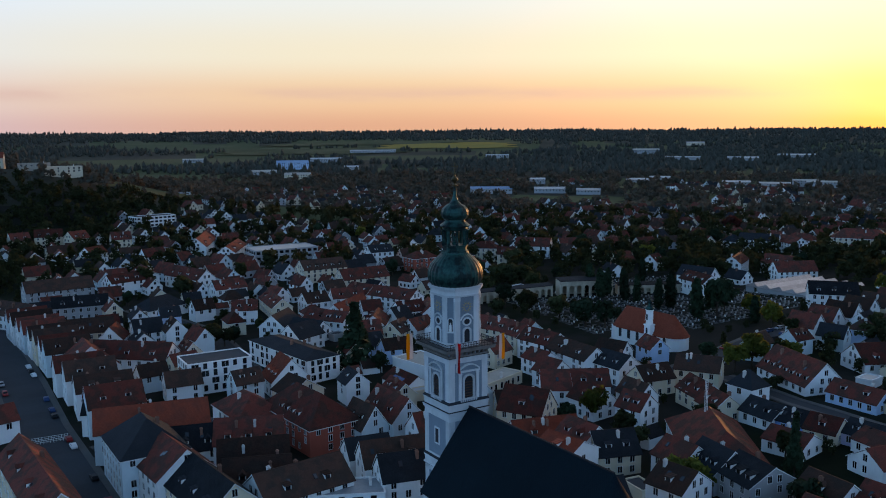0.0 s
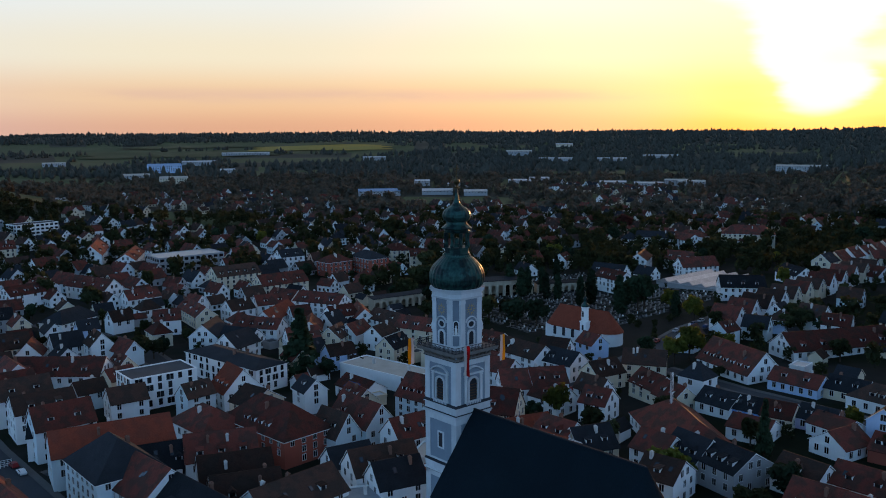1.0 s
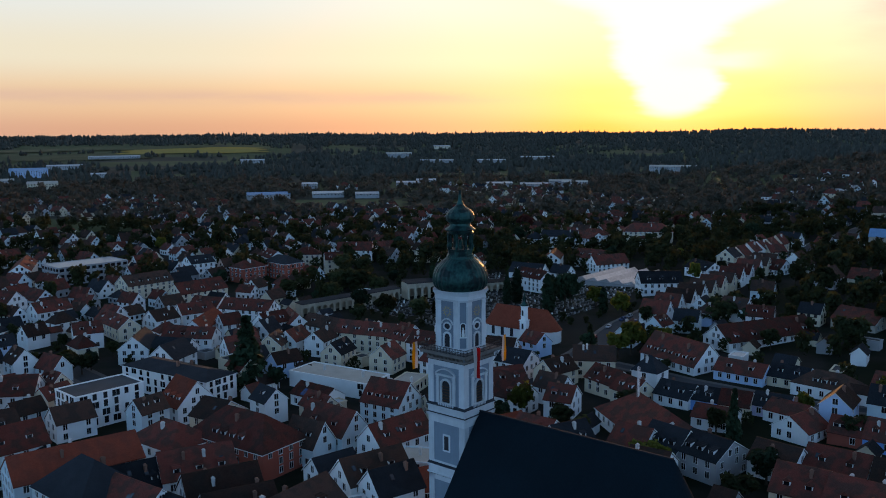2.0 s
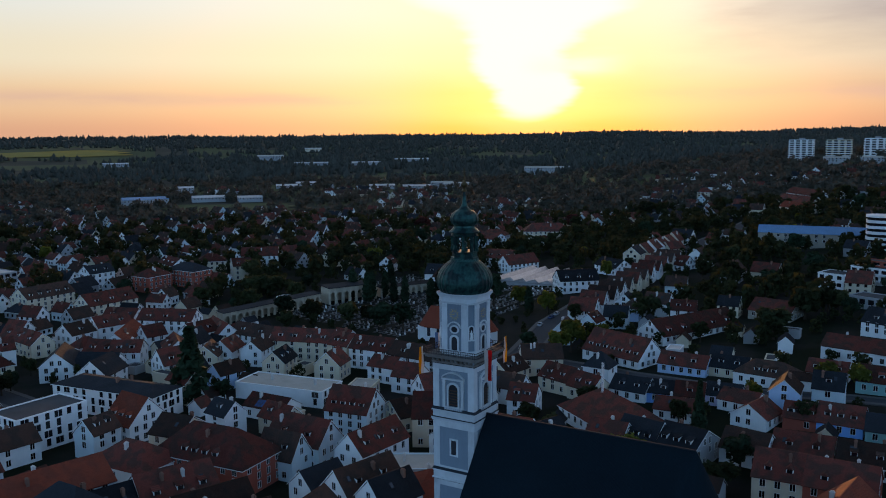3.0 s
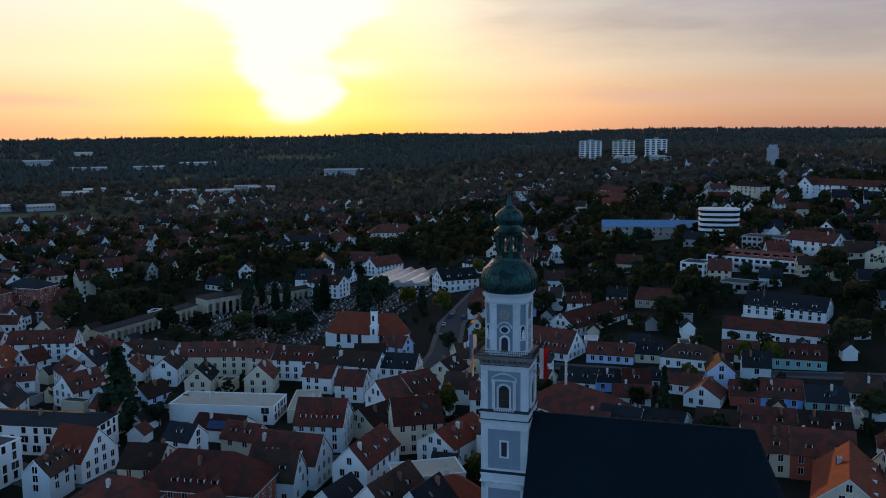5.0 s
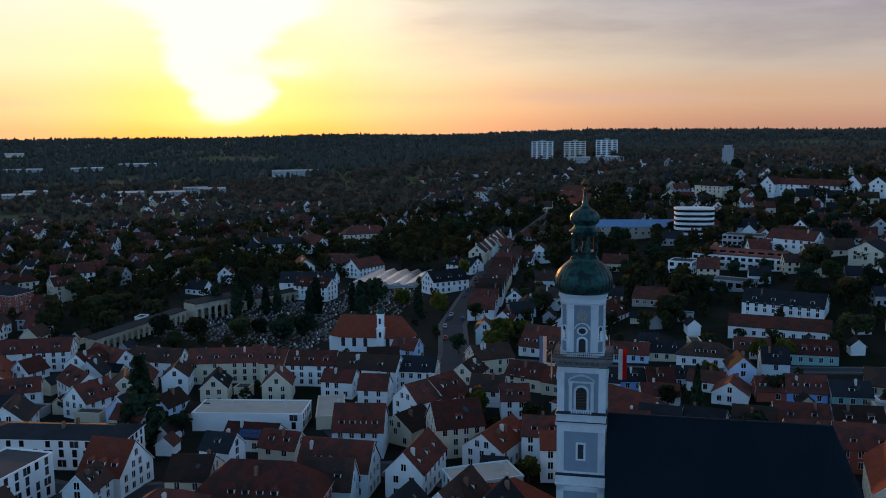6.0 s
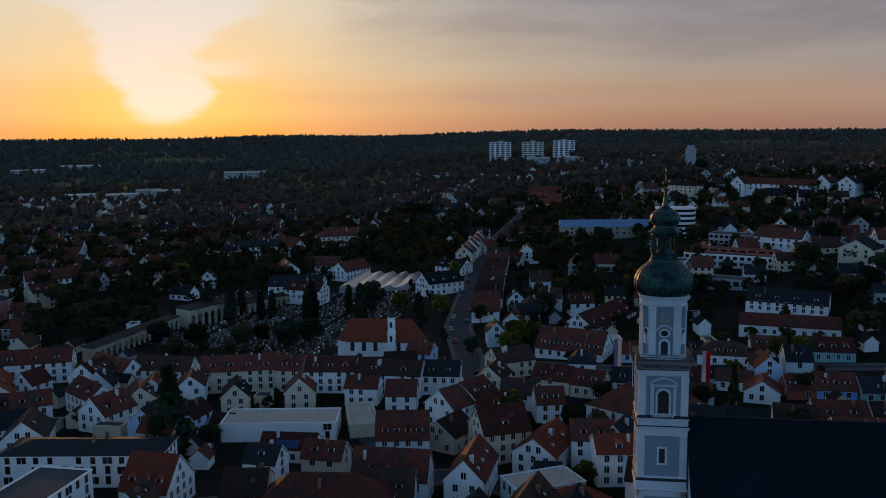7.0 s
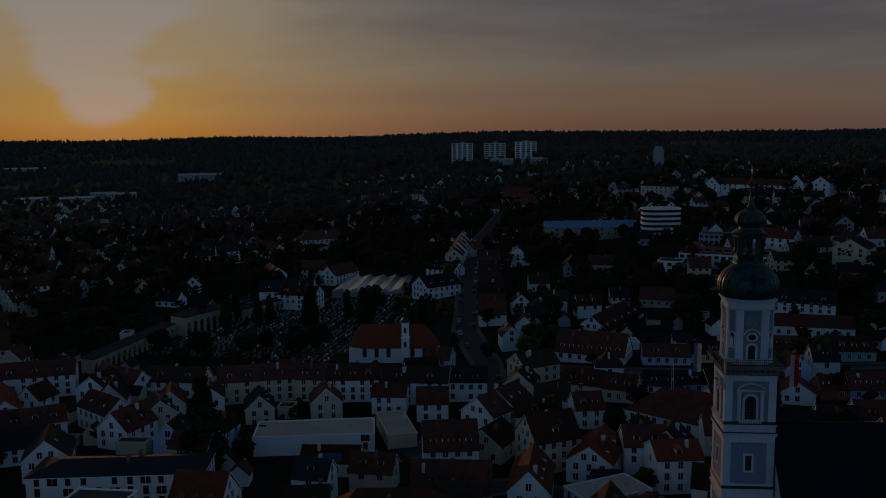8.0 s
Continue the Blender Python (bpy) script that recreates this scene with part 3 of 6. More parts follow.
    for i in range(number if kind == "g" else 0):
        u = (RND.random() - 0.5) * max(span, 2) * 0.85
        f = RND.uniform(0.35, 0.6)
        yy = side * w / 2 * f
        tilt = math.degrees(math.atan(k))
        part("skylight", SKYLIGHT_MESH, None, ob, at=pose(u, yy, top - k * abs(yy) + 0.24) @ pose(0, 0, 0, tilt if side < 0 else -tilt))
    return ob


house(12.0, 343.1, -83, 16.5, 20, 6.0, 14.0, "white", "rust", "g", 0, 1)
house(28.3, 346.3, -34, 32.5, 13, 7.0, 12.0, "white", "rust", "g", 0, 2)
house(14.8, 300.7, 3, 17.7, 13, 9.0, 13.0, "white", "brown", "g", 0, 1)
house(25.0, 256.5, -4, 31.0, 14, 9.0, 14.0, "pale", "red", "g", 0, 2)
house(20.8, 233.7, -82, 21.5, 17, 11.0, 18.0, "pale", "slate", "h", 0, 1)
house(26.3, 219.0, -77, 16.3, 15, 9.0, 15.0, "white", "rust", "g", 0, 0)
house(31.5, 202.6, -77, 30.2, 14, 8.0, 14.0, "cream", "slate", "g", 4, 1)
house(-4.5, 219.0, -79, 46.0, 11, 10.0, 15.0, "cream", "rust", "g", 4, 1)
house(39.3, 516.9, 23, 19.9, 12, 8.0, 12.0, "white", "rust", "g", 0, 1)
house(52.8, 535.9, -85, 22.3, 12, 8.0, 12.0, "white", "rust", "g", 0, 0)
house(76.1, 520.4, -65, 33.4, 12, 7.0, 12.0, "white", "rust", "g", 4, 1)
house(89.2, 475.1, 10, 17.6, 11, 7.0, 11.0, "white", "rust", "g", 2, 1)
house(38.0, 391.5, 7, 12.3, 10, 6.0, 11.0, "white", "slate", "g", 0, 1)
house(24.3, 389.3, 72, 11.9, 10, 5.0, 10.0, "white", "rust", "g", 0, 0)
house(50.2, 448.5, 34, 23.9, 14, 5.0, 10.0, "white", "slate", "h", 0, 0)
house(5.3, 507.2, 11, 34.0, 14, 8.0, 13.0, "grey", "brown", "g", 0, 2)
house(-13.3, 450.4, -53, 24.2, 13, 7.0, 12.0, "white", "brown", "g", 0, 2)
house(14.3, 460.9, 0, 25.7, 14, 7.0, 11.0, "grey", "slate", "g", 0, 1)
house(12.3, 398.1, -1, 25.7, 12, 7.0, 12.0, "cream", "brown", "g", 3, 2)
house(52.9, 312.9, 6, 22.8, 14, 11.0, 11.0, "white", "flatdark", "f", 0, 0)
house(84.3, 323.3, -74, 42.9, 14, 8.6, 10.6, "white", "slate", "h", 0, 2, win="modern")
house(74.4, 295.6, -86, 12.8, 14, 6.0, 13.0, "white", "red", "g", 3, 0)
house(69.2, 248.0, -77, 30.7, 17, 8.0, 15.0, "brick", "rust", "h", 4, 1)
house(71.3, 268.6, -73, 10.5, 13, 9.0, 13.0, "cream", "brown", "g", 0, 1)
house(78.4, 202.6, -5, 17.8, 10, 8.0, 13.0, "white", "brown", "g", 0, 1)
house(76.7, 192.4, -6, 12.5, 10, 8.0, 13.0, "white", "slate", "g", 0, 1)
house(63.0, 192.6, -18, 16.7, 10, 6.4, 6.4, "white", "metal", "f", 0, 1)
house(53.8, 262.2, -79, 19.9, 15, 7.0, 12.0, "white", "rust", "h", 0, 1)
house(49.0, 238.3, -15, 18.6, 15, 7.0, 12.0, "white", "rust", "g", 0, 2)
house(45.8, 218.5, -12, 17.8, 14, 7.0, 13.0, "white", "brown", "g", 0, 2)
house(51.5, 196.5, 14, 23.2, 13, 8.0, 13.0, "white", "brown", "g", 2, 2)
house(129.2, 288.8, -73, 34.6, 14, 5.5, 5.5, "white", "flatlight", "f", 0, 2, win="ends")
house(142.5, 268.0, -64, 8.7, 22, 4.0, 4.0, "cream", "flatlight", "f", 0, 1, win="ends")
house(112.5, 277.6, -80, 15.9, 10, 4.0, 7.0, "white", "rust", "g", 0, 1, solar=True)
house(128.2, 220.3, -54, 14.2, 12, 9.0, 15.0, "cream", "rust", "g", 1, 1)
house(119.2, 246.1, -73, 14.6, 13, 8.0, 14.0, "pale", "rust", "g", 4, 1)
house(92.9, 239.8, -82, 19.0, 11, 7.0, 13.0, "pale", "rust", "g", 2, 2)
house(82.6, 236.8, -78, 12.0, 9, 6.0, 12.0, "pale", "brown", "g", 0, 1)
house(101.3, 221.5, 3, 19.8, 10, 7.0, 12.0, "white", "rust", "g", 0, 1)
house(154.3, 240.1, -26, 16.8, 12, 7.0, 12.0, "white", "rust", "g", 0, 1)
house(133.1, 236.8, -16, 12.8, 12, 5.0, 9.0, "cream", "brown", "g", 0, 1)
house(99.1, 202.8, -52, 17.9, 11, 6.4, 6.4, "pale", "flatlight", "f", 0, 2)
house(92.5, 192.7, -36, 12.8, 15, 5.0, 9.0, "white", "red", "h", 0, 2)
house(75.3, 214.8, -2, 12.0, 9, 6.0, 10.0, "white", "slate", "g", 0, 0)
house(170.3, 325.9, -65, 26.8, 11, 8.0, 12.0, "cream", "rust", "g", 4, 3)
house(175.4, 307.5, -82, 9.4, 11, 8.0, 12.0, "cream", "rust", "g", 2, 1)
house(177.6, 293.1, -76, 18.0, 11, 8.0, 12.0, "white", "rust", "g", 3, 2)
house(178.7, 270.9, -85, 23.2, 11, 8.0, 12.0, "white", "brown", "g", 2, 2)
house(184.8, 254.4, -80, 14.0, 11, 6.8, 10.8, "white", "slate", "g", 2, 1)
house(166.8, 276.7, -81, 11.3, 10, 6.0, 9.0, "white", "rust", "g", 0, 1)
house(162.1, 261.2, -77, 10.1, 10, 6.0, 10.0, "white", "rust", "g", 0, 1)
house(156.8, 295.8, 23, 11.1, 10, 6.0, 10.5, "cream", "rust", "g", 0, 1)
house(147.2, 314.8, 26, 12.6, 9, 6.0, 10.0, "cream", "slate", "g", 0, 1)
house(152.7, 334.9, 27, 12.9, 9, 6.5, 10.0, "white", "brown", "g", 0, 1)
house(145.9, 345.3, 28, 12.8, 9, 6.0, 10.0, "white", "rust", "g", 0, 1)
house(121.2, 345.6, -8, 13.6, 11, 6.0, 11.0, "white", "rust", "g", 0, 1)
house(145.0, 366.4, 24, 10.0, 10, 6.0, 11.0, "white", "slate", "g", 0, 1)
house(140.7, 391.5, -3, 9.6, 9, 6.0, 10.0, "white", "rust", "g", 0, 1)
house(117.8, 371.7, -48, 12.0, 11, 7.0, 10.5, "white", "rust", "g", 0, 1)
house(113.6, 381.4, -65, 14.2, 11, 6.0, 10.0, "white", "rust", "g", 0, 0)
house(103.2, 367.4, -57, 16.3, 11, 5.0, 9.0, "white", "slate", "g", 0, 0)
house(150.6, 430.2, -65, 16.5, 11, 7.0, 11.0, "white", "rust", "g", 2, 1)
house(159.5, 406.0, -60, 26.5, 12, 8.0, 12.0, "white", "rust", "g", 3, 2)
house(164.7, 375.1, 71, 21.7, 9, 6.0, 10.0, "white", "rust", "g", 0, 1)
house(169.1, 356.1, -83, 22.1, 9, 6.0, 10.0, "white", "brown", "g", 2, 1)
house(243.5, 512.2, -84, 23.6, 15, 10.0, 14.0, "brick", "slate", "h", 0, 2)
house(259.2, 552.7, 80, 23.1, 11, 8.0, 12.0, "white", "rust", "g", 0, 1)
house(278.2, 537.9, -35, 18.7, 13, 9.0, 13.0, "cream", "rust", "h", 0, 1)
house(230.9, 213.5, 79, 27.0, 15, 3.4, 10.4, "white", "rust", "g", 7, 2)
house(280.8, 208.9, -18, 46.0, 15, 3.4, 8.8, "white", "rust", "g", 5, 1)
house(323.4, 186.8, 85, 19.0, 15, 3.4, 7.8, "stone", "rust", "g", 0, 0)
house(227.5, 186.5, -84, 17.4, 9, 3.4, 6.8, "blue", "rust", "g", 0, 1)
house(232.7, 171.7, -83, 13.0, 9, 3.4, 6.8, "cream", "slate", "g", 0, 1)
house(229.7, 157.3, -88, 20.4, 12, 3.8, 7.8, "white", "brown", "h", 3, 1)
house(191.7, 188.7, -87, 12.5, 10, 3.4, 6.9, "white", "slate", "g", 2, 1)
house(193.9, 181.1, -76, 12.0, 10, 3.4, 6.4, "skyblue", "slate", "g", 0, 1)
house(195.6, 170.4, -72, 9.1, 10, 3.4, 6.8, "cream", "rust", "g", 1, 1)
house(201.8, 161.5, -79, 10.9, 10, 3.4, 6.3, "lilac", "slate", "g", 2, 1)
house(198.9, 154.8, 87, 12.0, 10, 3.4, 5.9, "white", "rust", "g", 0, 1)
house(163.1, 178.3, 61, 39.0, 20, 3.4, 10.4, "white", "rust", "h", 0, 0)
house(188.3, 146.5, -4, 11.6, 11, 3.4, 6.9, "white", "rust", "g", 0, 1)
house(271.3, 131.4, 87, 38.5, 13, 4.3, 7.8, "white", "rust", "g", 0, 2)
house(306.6, 128.8, 78, 34.1, 13, 4.8, 9.8, "white", "slate", "g", 4, 1)
house(242.7, 141.4, -85, 12.8, 10, 3.4, 6.8, "white", "rust", "g", 3, 1)
house(239.4, 121.6, -84, 18.8, 12, 3.8, 7.8, "teal", "rust", "g", 4, 1)
house(193.8, 135.1, -80, 9.3, 10, 3.4, 6.8, "brick", "rust", "g", 4, 1)
house(195.2, 124.3, -83, 12.3, 10, 3.4, 7.8, "skyblue", "rust", "g", 3, 1)
house(195.2, 111.5, -80, 12.2, 11, 3.4, 6.8, "teal", "slate", "g", 1, 1)
house(207.9, 100.6, 86, 10.7, 12, 3.4, 7.8, "cream", "brown", "g", 0, 2)
house(146.8, 125.4, -79, 11.9, 13, 6.2, 11.2, "cream", "rust", "g", 2, 1)
house(148.3, 111.4, -83, 15.8, 13, 6.1, 11.1, "brick", "rust", "g", 2, 2)
house(122.2, 105.0, 0, 25.8, 15, 9.0, 15.0, "cream", "red", "g", 3, 2)
house(137.1, 91.7, -64, 12.5, 14, 7.1, 13.1, "cream", "rust", "g", 0, 1)
house(161.4, 237.1, -23, 12.2, 12, 7.9, 11.9, "white", "rust", "g", 2, 1)
house(125.7, 206.8, -9, 19.5, 12, 6.0, 10.0, "white", "red", "g", 2, 3)
house(135.2, 187.3, -12, 12.0, 11, 5.8, 10.8, "cream", "slate", "g", 0, 1)
house(151.6, 164.8, 87, 12.0, 12, 5.1, 10.1, "grey", "slate", "g", 3, 1)
house(152.9, 153.0, 85, 12.7, 14, 5.8, 9.8, "grey", "slate", "g", 3, 1)
house(346.6, 303.1, -41, 22.2, 14, 6.6, 11.6, "white", "slate", "g", 0, 1)
house(356.0, 451.7, 27, 12.4, 9, 6.0, 10.0, "white", "rust", "g", 0, 0)
house(338.9, 390.0, -74, 21.2, 11, 7.0, 12.0, "white", "slate", "g", 3, 1)
house(391.4, 416.4, 35, 24.6, 11, 7.8, 11.8, "white", "rust", "g", 0, 1)
house(410.3, 398.8, -78, 20.4, 11, 6.1, 11.1, "white", "rust", "g", 0, 1)
house(475.5, 482.7, -57, 27.8, 13, 9.0, 13.0, "white", "slate", "g", 0, 1)
house(509.6, 476.1, -78, 22.7, 14, 7.6, 11.6, "white", "rust", "h", 0, 1)
house(522.4, 434.8, -52, 37.8, 17, 10.9, 16.9, "cream", "rust", "h", 0, 4)
house(314.6, 532.9, -43, 24.4, 13, 9.0, 14.0, "white", "rust", "g", 0, 2)
house(278.3, 507.0, -28, 12.0, 13, 9.0, 13.0, "cream", "rust", "g", 0, 1)
house(138.6, 421.6, -4, 16.3, 11, 7.0, 11.0, "white", "rust", "g", 2, 1)
house(120.4, 417.9, 10, 12.5, 11, 7.0, 11.0, "white", "brown", "g", 1, 1)
house(131.7, 398.1, 44, 29.6, 10, 6.0, 10.0, "white", "red", "g", 0, 1)
house(131.7, 359.7, 62, 18.0, 10, 7.0, 11.0, "white", "rust", "g", 0, 0)
house(154.3, 376.7, 4, 13.3, 11, 7.0, 11.0, "white", "rust", "g", 0, 1)
house(135.6, 344.1, 39, 12.2, 10, 6.0, 10.0, "cream", "brown", "g", 0, 1)
house(93.5, 378.9, 52, 18.4, 12, 6.0, 11.0, "white", "slate", "g", 0, 0)
house(85.2, 413.9, -13, 11.8, 10, 7.0, 11.0, "white", "rust", "g", 0, 1)
house(103.3, 427.0, 89, 30.0, 10, 6.0, 10.0, "cream", "rust", "g", 0, 1)
house(96.2, 353.9, 31, 15.3, 12, 6.0, 11.0, "white", "slate", "g", 0, 0)
house(152.6, 511.6, 8, 28.1, 14, 8.0, 13.0, "cream", "brown", "g", 5, 0)
house(163.6, 468.3, 7, 28.6, 13, 8.0, 13.0, "cream", "rust", "g", 3, 0)
house(203.9, 548.9, 3, 16.5, 12, 10.0, 14.0, "white", "slate", "g", 0, 1)
house(220.7, 516.1, 9, 18.4, 13, 9.0, 13.0, "brick", "rust", "h", 0, 2)
house(120.9, 622.1, 68, 46.0, 12, 8.0, 12.0, "white", "rust", "g", 2, 0)
house(105.6, 659.4, 72, 46.0, 14, 8.0, 14.0, "white", "rust", "g", 2, 0)
house(31.0, 649.3, 40, 15.0, 11, 7.0, 11.0, "white", "rust", "g", 1, 0)
house(52.9, 700.7, 4, 14.2, 13, 9.0, 14.0, "cream", "rust", "g", 3, 1)
house(22.9, 714.7, 33, 14.4, 13, 9.0, 14.0, "cream", "rust", "g", 2, 1)
house(-16.8, 724.6, 15, 13.8, 13, 8.0, 13.0, "cream", "rust", "g", 2, 1)
house(3.6, 729.4, -1, 19.6, 14, 9.0, 14.0, "cream", "rust", "g", 0, 1)
house(402.2, 310.6, 69, 19.8, 12, 5.0, 9.0, "white", "slate", "g", 0, 1)
house(489.3, 468.3, 74, 32.4, 12, 7.8, 11.8, "white", "rust", "g", 0, 0)
house(521.1, 444.1, 69, 34.2, 12, 6.2, 10.2, "white", "rust", "h", 0, 0)
house(427.6, 278.5, 80, 11.5, 12, 3.4, 8.4, "white", "rust", "g", 0, 0)
house(482.2, 309.4, -28, 12.0, 10, 5.7, 9.7, "cream", "rust", "g", 0, 0)
house(323.9, 371.6, 85, 21.7, 11, 8.0, 12.0, "white", "rust", "g", 3, 1)
house(396.8, 375.6, -16, 25.1, 11, 5.4, 10.4, "white", "rust", "g", 0, 0)
house(130.8, 194.6, -80, 11.7, 11, 7.9, 11.9, "white", "rust", "g", 0, 1)
house(120.5, 187.0, -74, 12.0, 12, 9.0, 12.0, "white", "red", "g", 1, 1)
house(204.8, 233.6, -50, 15.1, 12, 6.4, 10.4, "cream", "brown", "g", 0, 2)
house(188.7, 214.2, 79, 13.8, 10, 4.7, 8.7, "cream", "rust", "g", 2, 1)
house(185.0, 201.5, 78, 10.9, 10, 4.1, 8.1, "cream", "rust", "g", 2, 1)
house(156.0, 227.4, -80, 12.0, 10, 5.6, 9.6, "white", "rust", "g", 1, 1)
house(16.6, 280.4, -16, 17.0, 11, 7.0, 11.0, "white", "slate", "g", 0, 1)
house(34.9, 241.0, -8, 13.8, 13, 6.0, 11.0, "white", "slate", "g", 0, 1)
house(44.3, 207.3, -13, 16.3, 13, 7.0, 12.0, "white", "brown", "g", 0, 2)
house(40.2, 303.4, 2, 12.0, 9, 6.0, 10.0, "white", "brown", "g", 0, 1)
house(162.0, 139.2, -88, 12.0, 11, 4.0, 8.0, "white", "brown", "g", 1, 1)
house(168.5, 126.5, -82, 15.2, 11, 3.6, 7.6, "white", "rust", "g", 2, 1)
house(170.1, 111.3, -79, 13.9, 11, 3.5, 7.5, "white", "brown", "g", 0, 2)
house(146.8, 172.9, -84, 10.8, 11, 5.8, 9.8, "white", "rust", "g", 0, 1)
house(134.9, 159.6, -75, 10.4, 12, 6.4, 10.4, "white", "brown", "g", 1, 1)
house(180.6, 168.5, -76, 12.0, 10, 3.4, 6.0, "white", "rust", "g", 0, 1)
house(162.0, 212.0, -70, 9.1, 10, 6.1, 10.1, "white", "rust", "g", 2, 1)
house(197.6, 274.0, -66, 12.0, 9, 5.9, 9.9, "white", "brown", "g", 0, 1)
house(185.7, 235.5, -2, 12.7, 10, 6.0, 10.0, "cream", "brown", "g", 0, 2)


# the row of gabled houses along the main street
for sx, sy, deg, width, eave, top, wall, roof in (
        (16.5, 279.5, 6, 10.5, 9.5, 15, "pale", "rust"), (11.5, 317.5, 6, 10, 9, 14, "white", "brown"), (8.5, 329, 7, 9.5, 9, 13.5, "white", "rust"), (5.5, 357.5, 8, 9, 9, 13.5, "pale", "brown"),
        (4, 367.5, 8, 9, 8.5, 13, "white", "rust"), (2, 377.5, 9, 9.5, 9, 13.5, "cream", "brown"), (0, 388, 9, 9, 8.5, 13, "white", "brown"), (-2.5, 398, 10, 9, 9, 13.5, "pale", "rust"),
        (-4.5, 408, 10, 9, 8.5, 13, "white", "rust"), (-7, 418.5, 10, 9.5, 9, 13.5, "white", "brown"), (-9, 429, 10, 9, 8.5, 13, "pale", "rust")):
    house(sx, sy, deg, 16.5, width, eave, top, wall, roof, "g", 0, 1)


# the houses along the street that climbs the hill
ROW = random.Random(4)
for i in range(12):
    u = 286 + i * 13.5
    v = 275 + (u - 286) * 0.185
    house(u, v - 12.5, 101, 13 + ROW.uniform(-1, 2), 9.5, 5.2 + ROW.uniform(0, 1.2), 9.8 + ROW.uniform(0, 1.2), ROW.choice(("white", "white", "cream")), ROW.choice(("rust", "brown", "rust")), "g", 0, 1, far=True)
for i in range(6):
    u = 432 + i * 16
    v = 301 + (u - 449) * 0.13
    house(u, v + 13, 11, 14, 10.5, 7.2 + ROW.uniform(0, 1.5), 12 + ROW.uniform(0, 1.2), ROW.choice(("white", "cream")), ROW.choice(("rust", "slate", "rust")), "g", 0, 1, far=True)


# ---- the church: tower and nave ----
CHURCH = pose(82.8, 174.4, 0, 0, 0, 8)


def ring(s, r, z0, z1, m=0):
    s.box(-r, -r, z0, r, r, z1, m)


def octagon(r, c):
    """A square of half side r with its corners cut by c, anticlockwise."""
    return [(r, -r + c), (r, r - c), (r - c, r), (-r + c, r), (-r, r - c), (-r, -r + c), (-r + c, -r), (r - c, -r)]


def octa(s, r, c, z0, z1, m=0):
    p = octagon(r, c)
    s.face([(x, y, z0) for x, y in p][::-1], m)
    s.face([(x, y, z1) for x, y in p], m)
    for i in range(8):
        (ax, ay), (bx, by) = p[i], p[(i + 1) % 8]
        s.face(((ax, ay, z0), (bx, by, z0), (bx, by, z1), (ax, ay, z1)), m)


def arch_points(w, h, n=10):
    """Outline of a round-headed opening, w wide and h high to the crown, from the lower left."""
    pts = [(-w / 2, 0), (-w / 2, h - w / 2)]
    pts += [(-w / 2 * math.cos(math.pi * i / n), h - w / 2 + w / 2 * math.sin(math.pi * i / n)) for i in range(1, n)]
    return pts + [(w / 2, h - w / 2), (w / 2, 0)]


def arched_window(w, h, surround, depth=0.35, louvres=0, pane=GLASS, frame_mat=None):
    """Faces -y on the plane y = 0: a raised surround with slats, its opening closed by a dark sheet."""
    s = Shape()
    inner, outer = arch_points(w, h), [(x * (1 + 2 * surround / w), z * (1 + surround / h)) for x, z in arch_points(w, h)]
    for i in range(len(inner) - 1):
        a, b, c, d = inner[i], inner[i + 1], outer[i + 1], outer[i]
        s.face(((a[0], -depth, a[1]), (b[0], -depth, b[1]), (c[0], -depth, c[1]), (d[0], -depth, d[1])))
        s.face(((d[0], -depth, d[1]), (c[0], -depth, c[1]), (c[0], 0.1, c[1]), (d[0], 0.1, d[1])))
        s.face(((b[0], -depth, b[1]), (a[0], -depth, a[1]), (a[0], 0.1, a[1]), (b[0], 0.1, b[1])))
    # flat dark sheet: painted shade in belfry openings and niches, panes in windows
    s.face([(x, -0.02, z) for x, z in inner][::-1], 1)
    s.box(-w / 2 - surround - 0.15, -depth - 0.15, -0.25, w / 2 + surround + 0.15, 0.1, 0)
    return s.mesh("arched_window", frame_mat or TOWER_WHITE, DARK, WOOD)


def pediment_mesh(w, h, rise):
    """A curved hood over a window, on corner pilasters."""
    s = Shape()
    n = 12
    for i in range(n):
        a0, a1 = -1 + 2 * i / n, -1 + 2 * (i + 1) / n
        z0, z1 = h + rise * (1 - a0 * a0), h + rise * (1 - a1 * a1)
        x0, x1 = a0 * w / 2, a1 * w / 2
        s.hexa(((x0, -0.55, z0), (x1, -0.55, z1), (x1, 0.1, z1), (x0, 0.1, z0), (x0, -0.55, z0 + 0.32), (x1, -0.55, z1 + 0.32), (x1, 0.1, z1 + 0.32), (x0, 0.1, z0 + 0.32)))
    s.box(-w / 2, -0.5, h - 0.35, w / 2, 0.1, h)
    for q in (-1, 1):
        x0, x1 = sorted((q * (w / 2 - 0.15), q * (w / 2 - 0.85)))
        s.box(x0, -0.35, 0, x1, 0.1, h - 0.35)
        s.box(x0 - 0.1, -0.42, h - 0.8, x1 + 0.1, 0.1, h - 0.55)
    return s.mesh("hood", TOWER_WHITE)


